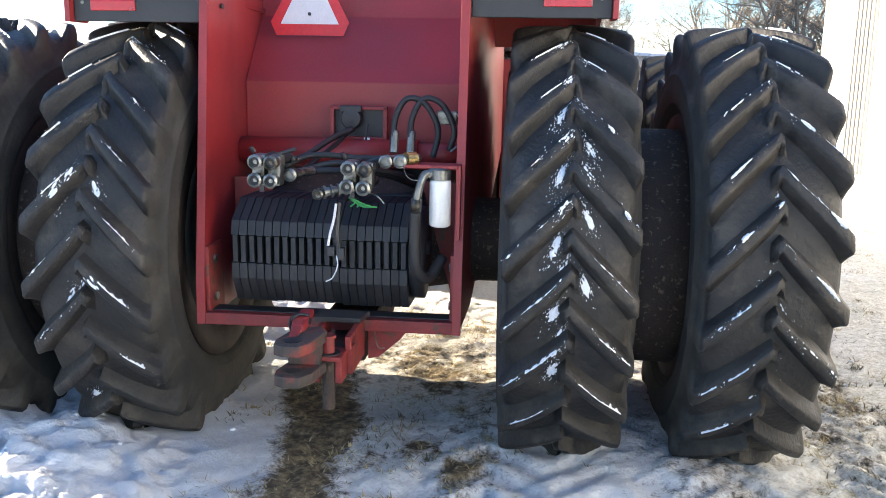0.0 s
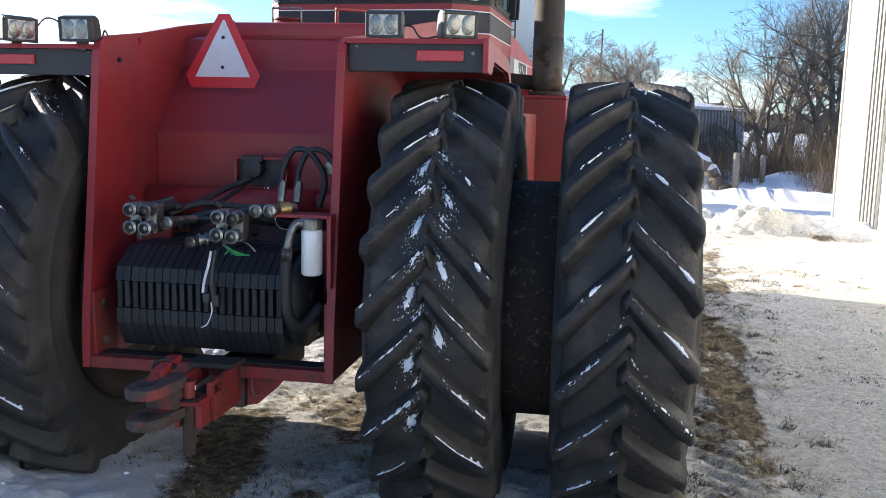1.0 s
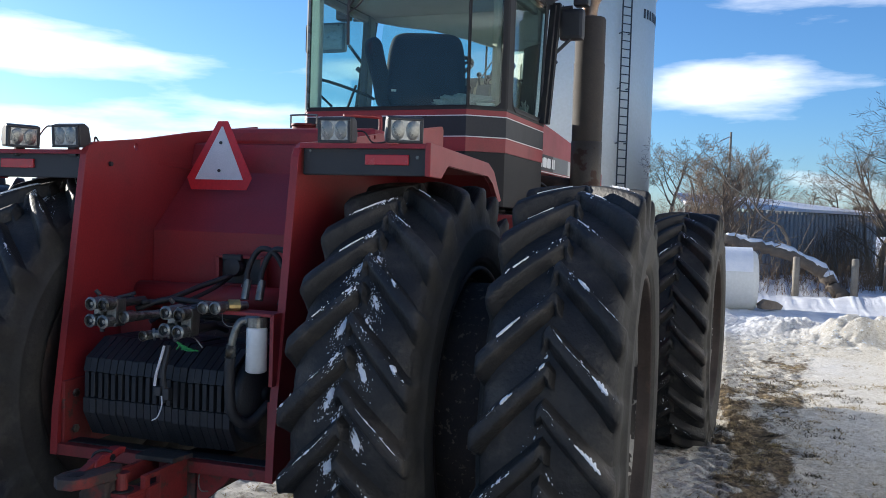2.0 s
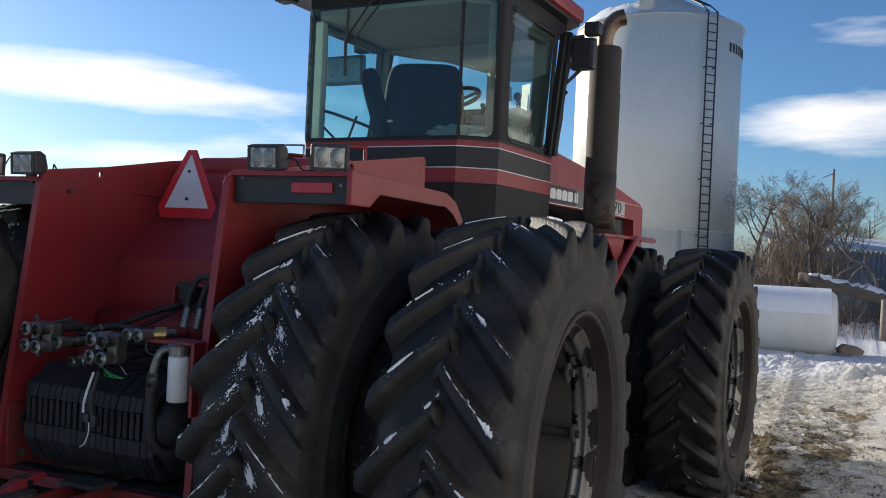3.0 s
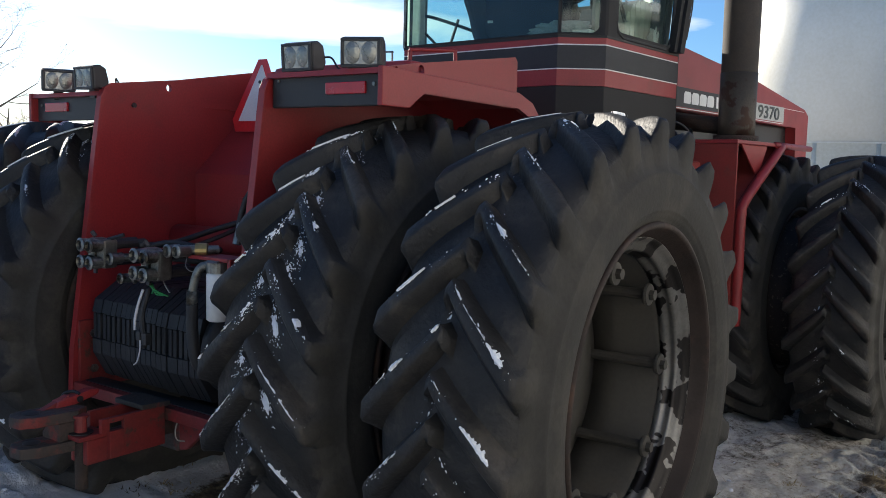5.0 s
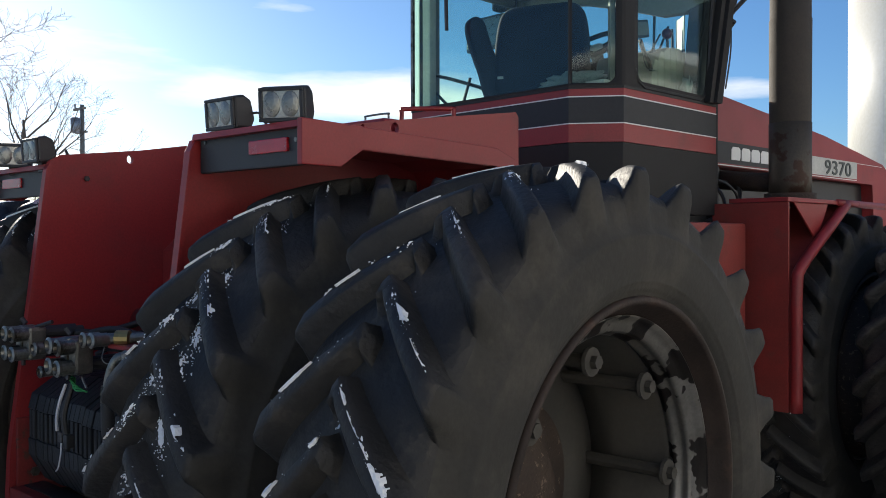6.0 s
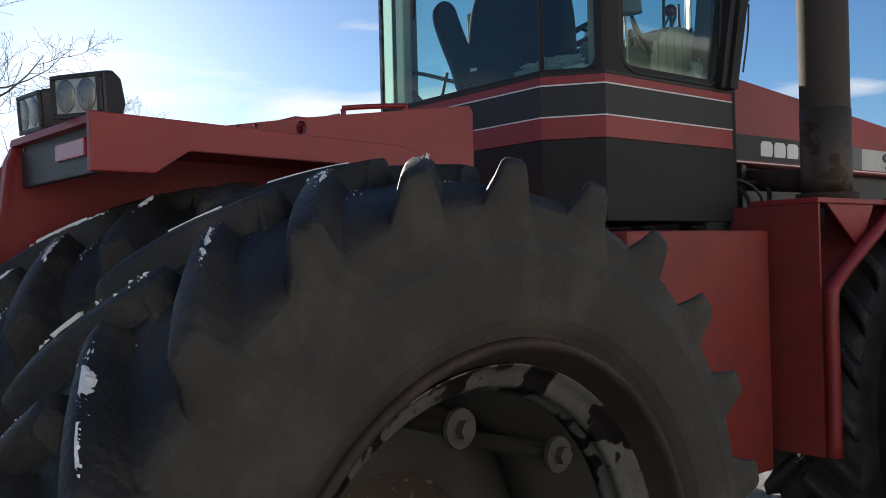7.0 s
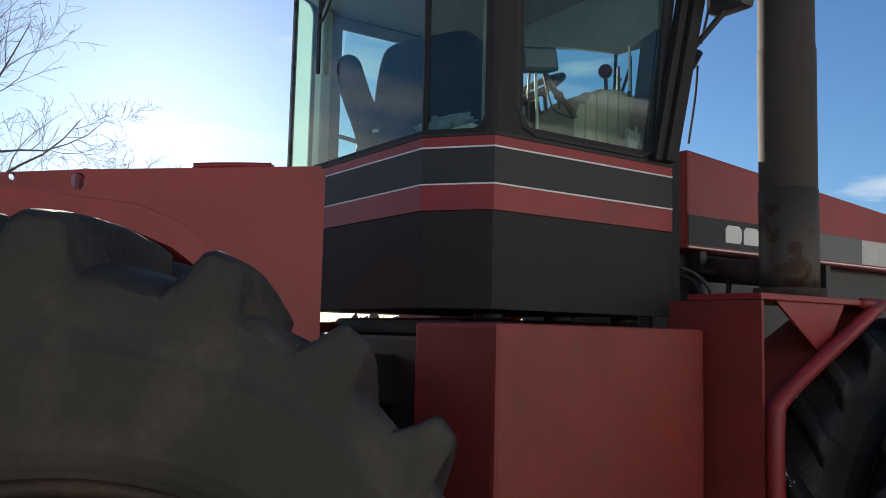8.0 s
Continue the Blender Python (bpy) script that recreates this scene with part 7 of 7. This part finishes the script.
hall = tagged(new("white_building"), "white ribbed-steel farm building beside the drive", "building")
hall.matrix_world = Matrix.Translation((6.34, 14.4, 0))
bm = B()
box(bm, (0.02, -24.0, -0.1), (9.0, 0.0, 4.45))
part("wall", bm, WALL, hall)
bm = B()
prism(bm, [(-0.35, 4.40), (4.5, 5.9), (9.35, 4.40), (9.35, 4.55), (4.5, 6.1), (-0.35, 4.58)], -24.3, 0.3, "y", 0.01)
part("roof", bm, SNOW, hall, "snow-covered white roof")
bm = B()
prism(bm, [(0.0, 0.0), (-0.022, 0.03), (-0.022, 0.06), (0.0, 0.09), (0.018, 0.09), (0.018, 0.0)], 0.02, 4.4, "z")
me_b = bpy.data.meshes.new("rib")
bmesh.ops.recalc_face_normals(bm, faces=bm.faces)
bm.to_mesh(me_b)
bm.free()
for k in range(60):
    part_of("rib", me_b, WALL, hall, "", Matrix.Translation((0, -0.3 - 0.23 * k, 0)))
bm = B()
box(bm, (-0.03, -2.62, 0), (0.0195, -1.76, 4.4), 0.004)
for k in range(5):
    box(bm, (-0.055, -2.60 + 0.185 * k, 0), (-0.0305, -2.52 + 0.185 * k, 4.4), 0.006)
part("door_leaf", bm, STEEL_POST, hall, "grey ribbed steel door panel")
bm = B()
box(bm, (-0.015, -0.09, 0), (0.04, 0.015, 4.4), 0.004)
part("corner_trim", bm, STEEL_POST, hall, "thin grey corner flashing")
bm = B()
tube(bm, [(-0.30, -24.2, 4.33), (-0.30, 0.2, 4.33)], 0.07, 8)
part("gutter", bm, STEEL_POST, hall, "grey eave gutter")

# ---- fence posts, power poles ----
for x, y, h, r in ((5.45, 20.1, 1.0, 0.09), (4.1, 19.9, 1.0, 0.085), (6.4, 21.6, 0.9, 0.08)):
    bm = B()
    lathe(bm, [(-0.1, r), (h * 0.5, r * 0.97), (h - 0.02, r * 0.93), (h, r * 0.7), (h + 0.005, 0.01)], 14, "z")
    tagged(part("fence_post", bm, POST, None, "", Matrix.Translation((x, y, 0)), True), "weathered grey wooden fence post in snow", "fence post", "fence posts")


def power_pole(x, y, h, transformer):
    pole = tagged(new("power_pole"), "weathered wooden power pole" + (" with a grey transformer" if transformer else " behind the trees"), "power pole")
    pole.matrix_world = Matrix.Translation((x, y, 0))
    bm = B()
    tube(bm, [(0, 0, -0.2), (0, 0, h)], 0.16, 10, 0.11)
    part("mast", bm, POST, pole, "", None, True)
    if transformer:
        bm = B()
        lathe(bm, [(h - 1.55, 0.05), (h - 1.5, 0.24), (h - 0.75, 0.26), (h - 0.7, 0.1)], 16, "z")
        bmesh.ops.translate(bm, vec=(0.05, -0.38, 0), verts=bm.verts)
        part("transformer", bm, GALV, pole, "", None, True)
        bm = B()
        box(bm, (-0.9, -0.06, h - 0.25), (0.3, 0.06, h - 0.12))
        arm = part("crossarm", bm, POST, pole)
        bm = B()
        box(bm, (-0.7, -0.06, h - 1.5), (0.5, 0.06, h - 1.4))
        part("crossarm", bm, POST, pole)
        bm = B()
        tube(bm, [(-0.8, 0, h - 0.1), (-0.8, 0, h + 0.12)], 0.05, 8)
        part("insulator", bm, GALV, arm)
    else:
        bm = B()
        tube(bm, [(0.0, 0, h - 0.4), (-1.0, -0.2, h - 0.9)], 0.05, 6)
        part("lamp_arm", bm, GALV, pole)


power_pole(2.9, 87.0, 10.8, False)
power_pole(-41.8, 20.5, 8.8, True)


# ---- trees and brush ----
def grow(seed, height, spread, lean=0.0, limbs=9, levels=4, start=0.25):
    """Verts and faces of trunk and crown of a bare tree, as two lists."""
    rng = random.Random(seed)
    out = [([], []), ([], [])]

    def limb(p, d, length, r, level):
        vs, fs = out[0 if level < 2 else 1]
        seg = 6 if level == 0 else 5 if level == 1 else 3
        steps = 7 if level == 0 else 5 if level < 3 else 3
        pts = [p]
        for k in range(steps):
            d = (d + Vector((rng.gauss(0, 1), rng.gauss(0, 1), rng.gauss(0, 0.6))) * (0.10 + 0.05 * level) + Vector((0, 0, 0.05 if level else 0.02))).normalized()
            pts.append(pts[-1] + d * (length / steps))
        up, i0 = None, len(vs)
        for k, q in enumerate(pts):
            t = (pts[min(k + 1, steps)] - pts[max(k - 1, 0)]).normalized()
            up = t.orthogonal().normalized() if up is None else (up - t * up.dot(t)).normalized()
            side = t.cross(up)
            rr = max(r * (1 - 0.8 * k / steps), 0.004)
            for j in range(seg):
                a = 6.283 * j / seg
                w = q + rr * (math.cos(a) * up + math.sin(a) * side)
                vs.append((w.x, w.y, w.z))
        for k in range(steps):
            for j in range(seg):
                a, b = i0 + k * seg + j, i0 + k * seg + (j + 1) % seg
                fs.append((a, b, b + seg, a + seg))
        if level >= levels:
            return
        n = limbs if level == 0 else rng.randint(4, 6) if level < 3 else rng.randint(3, 5)
        for _ in range(n):
            f = rng.uniform(start if level == 0 else 0.2, 1.0)
            k = min(int(f * steps), steps - 1)
            q = pts[k].lerp(pts[k + 1], f * steps - k)
            t = (pts[k + 1] - pts[k]).normalized()
            away = Vector((rng.gauss(0, 1), rng.gauss(0, 1), rng.gauss(0, 0.5)))
            away = (away - t * away.dot(t)).normalized()
            limb(q, (t * rng.uniform(0.5, 1.0) + away * spread * rng.uniform(0.6, 1.1)).normalized(), length * rng.uniform(0.42, 0.66) * (1.05 - 0.35 * f), r * (1 - 0.7 * f) * rng.uniform(0.45, 0.62), level + 1)

    limb(Vector((0, 0, -0.1)), Vector((lean, 0, 1)).normalized(), height * 0.8, height * 0.022, 0)
    return [mesh_of(n, v, f) for n, (v, f) in zip(("trunk", "crown"), out)]


KINDS = [grow(3, 8.5, 1.0, 0.1, 10), grow(7, 7.0, 1.15, -0.12, 11), grow(12, 5.2, 1.3, 0.2, 12, start=0.08), grow(19, 9.5, 0.75, 0.05, 10), grow(33, 7.6, 1.05, -0.26, 13, start=0.35), grow(41, 4.0, 0.9, 0.1, 14, 3, 0.05)]


def tree(kind, x, y, turn, size, label, twigs=TWIG):
    t = tagged(new("bare_tree"), label, "tree", "bare trees round the yard")
    t.matrix_world = Matrix.Translation((x, y, 0)) @ Matrix.Rotation(turn, 4, "Z") @ Matrix.Diagonal((size, size, size, 1))
    trunk, crown = KINDS[kind]
    part_of("trunk", trunk, BARK, t)
    part_of("crown", crown, twigs, t, "leafless brown twigs")


def polar(az, dist, cx=2.0, cy=-2.5):
    """A place dist away from the yard's corner, az degrees left of straight ahead."""
    return cx - dist * math.sin(radians(az)), cy + dist * math.cos(radians(az))


for kind, az, dist, turn, size in ((0, -12.0, 37, 0.4, 0.98), (1, -15.5, 34, 2.0, 0.95), (3, -9.5, 44, 1.2, 0.8), (1, -18, 40, 4.0, 1.0), (0, -14, 48, 5.2, 1.0), (2, -7.0, 45, 3.0, 0.9), (0, -10.5, 40, 2.6, 0.75), (3, -13.2, 42, 0.2, 0.85), (1, -17, 46, 1.4, 1.05), (2, -11.5, 34, 5.5, 0.9), (2, -15, 31, 0.9, 0.9), (0, -19.5, 38, 3.3, 1.0), (2, -9.0, 38, 2.1, 0.8), (2, -0.2, 30, 5.0, 0.8), (2, 4.6, 40, 1.1, 1.1),
                                   (2, -1.2, 26, 0.3, 0.85), (2, -1.6, 27.5, 2.4, 0.7), (2, 3.2, 33, 4.4, 1.0), (1, -3.5, 48, 1.0, 0.75), (1, -5.5, 55, 2.0, 0.7)):
    tree(kind, *polar(az, dist), turn, size, "bare brown deciduous tree behind the yard", DARK_TWIG if -1 < az < 5 else TWIG)
for kind, x, y, turn, size in ((4, 10.1, 28.5, 0.1, 0.85), (4, 10.6, 29.5, 0.5, 1.0), (0, 10.6, 30, 1.0, 0.9), (5, 8.3, 31.0, 2.0, 1.2), (5, 9.3, 27.0, 3.1, 0.9), (5, 11.0, 28.0, 0.9, 1.1), (5, 9.0, 33.0, 0.2, 1.4), (2, 2.6, 24.0, 0.3, 0.84), (2, 2.3, 25.0, 2.0, 0.84), (5, 2.9, 23.0, 0.5, 1.0), (5, 2.3, 23.6, 1.5, 1.1), (5, 1.9, 24.0, 4.0, 1.0), (5, 2.2, 22.6, 1.9, 0.8), (5, 1.5, 23.0, 3.9, 0.75)):
    tree(kind, x, y, turn, size, "bare brown tree crowding the yard's edge", DARK_TWIG if x < 3 else TWIG)
for kind, az, dist, turn, size in ((3, 77, 17, 0.4, 0.80), (0, 81, 16, 2.2, 0.80), (3, 73, 21, 3.4, 0.62), (1, 70, 23, 1.0, 0.55), (1, 67, 26, 5.0, 0.55), (3, 85, 18, 1.9, 0.85), (2, 75, 15, 4.1, 0.5), (0, 79, 24, 4.4, 0.8)):
    tree(kind, *polar(az, dist, 3.2, 0.0), turn, size, "bare thin tree against the sun")
for kind, az, dist, turn, size in ((1, 49, 70, 1.0, 0.8), (0, 52, 75, 2.0, 0.75), (1, 58, 60, 3.0, 0.6), (0, 30, 80, 0.5, 0.7)):
    tree(kind, *polar(az, dist), turn, size, "distant bare tree on the horizon")


def spruce(x, y, h, seed):
    rng = random.Random(seed)
    t = tagged(new("spruce_tree"), "dark green spruce tree in the distance", "tree", "spruces")
    t.matrix_world = Matrix.Translation((x, y, 0))
    bm = B()
    tube(bm, [(0, 0, 0), (0, 0, h * 0.95)], h * 0.02, 6, 0.01)
    part("trunk", bm, BARK, t)
    vs, fs = [], []
    for _ in range(900):
        f = rng.random() ** 0.7
        z, r = h * (0.08 + 0.9 * f), h * 0.22 * (1 - f) * rng.uniform(0.3, 1.05) + 0.03
        a = rng.uniform(0, 6.283)
        x0, y0 = r * math.cos(a), r * math.sin(a)
        s = h * 0.045 * rng.uniform(0.6, 1.3)
        i = len(vs)
        vs += [(x0 * 0.5, y0 * 0.5, z + s * 0.5), (x0 - math.sin(a) * s * 0.6, y0 + math.cos(a) * s * 0.6, z - s * 0.3), (x0 * 1.15, y0 * 1.15, z - s), (x0 + math.sin(a) * s * 0.6, y0 - math.cos(a) * s * 0.6, z - s * 0.3)]
        fs.append((i, i + 1, i + 2, i + 3))
    part_of("crown", mesh_of("crown", vs, fs), NEEDLE, t)


for n, (az, dist, h) in enumerate(((34.5, 60, 4.3), (36.5, 62, 3.8), (33, 66, 4.0), (24, 75, 5.0))):
    spruce(*polar(az, dist), h, n)


def thicket(name, spots, seed, mat, label, height):
    """Dense upright twigs and weeds in one sheet of stuff."""
    rng = random.Random(seed)
    vs, fs = [], []
    for (x0, y0), (x1, y1), deep, count, hs in spots:
        for _ in range(count):
            f, g = rng.random(), rng.random() * deep
            nx, ny = -(y1 - y0), x1 - x0
            k = math.hypot(nx, ny)
            x, y = x0 + (x1 - x0) * f + nx / k * g, y0 + (y1 - y0) * f + ny / k * g
            p, h = Vector((x, y, -0.05)), rng.uniform(*height) * hs * (0.55 + 0.9 * float(value_noise(np.array([x * 0.35]), np.array([y * 0.35]), 4)[0]))
            d = Vector((rng.gauss(0, 0.25), rng.gauss(0, 0.25), 1)).normalized()
            w = rng.uniform(0.004, 0.012)
            for _ in range(3):
                q = p + d * h / 3
                i = len(vs)
                s = Vector((rng.gauss(0, 1), rng.gauss(0, 1), 0)).normalized() * w
                vs += [tuple(p - s), tuple(p + s), tuple(q + s * 0.6), tuple(q - s * 0.6)]
                fs.append((i, i + 1, i + 2, i + 3))
                for _ in range(2):
                    e = (d + Vector((rng.gauss(0, 0.7), rng.gauss(0, 0.7), rng.gauss(0.1, 0.4)))).normalized()
                    i = len(vs)
                    vs += [tuple(q - s * 0.5), tuple(q + s * 0.5), tuple(q + e * h * rng.uniform(0.12, 0.4))]
                    fs.append((i, i + 1, i + 2))
                p, w = q, w * 0.7
                d = (d + Vector((rng.gauss(0, 0.25), rng.gauss(0, 0.25), 0))).normalized()
    me = mesh_of(name, vs, fs)
    me.materials.append(mat)
    return tagged(new(name, me), label, "bushes", kind="stuff")


thicket("brush", [(polar(-19, 33), polar(-8.5, 31), 12, 9000, 0.75), (polar(-8, 42), polar(14, 44), 9, 9000, 1.1), (polar(-3, 25), polar(6, 27), 5, 2600, 0.42), (polar(16, 60), polar(62, 70), 8, 3500, 1.3), (polar(60, 30), polar(95, 24), 8, 3000, 1.0), ((2.4, 20.7), (6.4, 21.2), 1.6, 900, 0.55), ((2.6, 19.9), (5.0, 19.9), 0.8, 160, 0.4)], 3, BRUSH, "dry brown brush and weeds", (0.5, 2.2))
LOG = bend(((2.2, 20.7, 1.42), (2.85, 20.5, 1.30), (3.5, 20.5, 1.12), (4.1, 20.45, 0.98), (4.75, 20.4, 0.58), (5.1, 20.3, 0.2), (5.3, 20.2, -0.05)), 6)
bm = B()
wob = random.Random(4)
LOG = [p + Vector((wob.gauss(0, 0.02), wob.gauss(0, 0.03), wob.gauss(0, 0.03))) for p in LOG]
tube(bm, LOG, 0.12, 9, 0.18)
log = tagged(part("fallen_tree", bm, BARK, None, "", None, True), "fallen tree trunk with snow along its top", "log")
bm = B()
tube(bm, [p + Vector((0.02 * math.sin(9 * p.x), 0.02, 0.10 + 0.03 * math.sin(7 * p.x))) for p in LOG[2:-7]], 0.09, 8, 0.14)
part("snow_cap", bm, SNOW, log, "snow lying along the trunk", None, True)
bm = B()
tube(bm, bend(((2.25, 21.1, 3.1), (2.5, 20.9, 2.75), (2.95, 20.7, 2.45), (3.3, 20.6, 1.98), (3.75, 20.5, 1.72), (3.95, 20.5, 1.35), (4.05, 20.48, 1.0)), 5), 0.010, 7, 0.035)
part("limb", bm, BARK, log, "broken limb leaning on the trunk", None, True)
rng = random.Random(77)
for k in range(16):
    p = LOG[4 + k]
    bm = B()
    d = Vector((rng.gauss(0, 0.6), rng.gauss(-0.1, 0.4), rng.gauss(0.5, 0.5))).normalized()
    tube(bm, bend((p, p + d * 0.35, p + d * 0.6 + Vector((rng.gauss(0, 0.12), 0, rng.gauss(0.05, 0.1))), p + d * rng.uniform(0.8, 1.2))), 0.018, 5, 0.005)
    part("twig", bm, BARK, log)


# far wooded horizon
def treeline():
    rng = random.Random(2)
    vs, fs = [], []
    for k in range(2600):
        az = rng.uniform(-60, 130)
        dist = rng.uniform(240, 420)
        x, y = polar(az, dist)
        h = dist * 0.018 * rng.uniform(0.5, 1.2) * (0.5 + float(value_noise(np.array([az * 0.25]), np.array([1.0]), 6)[0]))
        w = h * rng.uniform(0.3, 0.7)
        c, s = math.cos(radians(az)), math.sin(radians(az))
        i = len(vs)
        n = 6
        for j in range(n):
            a = math.pi * j / (n - 1)
            q = rng.uniform(0.7, 1.1)
            vs.append((x + c * w * math.cos(a) * q, y + s * w * math.cos(a) * q, max(h * math.sin(a) * q, 0) - 0.3))
        for j in range(n):
            vs.append((vs[i + j][0] - s * 2.0, vs[i + j][1] + c * 2.0, vs[i + j][2]))
        fs.append(tuple(range(i, i + n)))
        fs += [(i + j, i + j + 1, i + n + j + 1, i + n + j) for j in range(n - 1)]
    me = mesh_of("far_woods", vs, fs)
    me.materials.append(BRUSH)
    return tagged(new("far_woods", me), "bare woods along the far horizon", "trees", kind="stuff")


treeline()
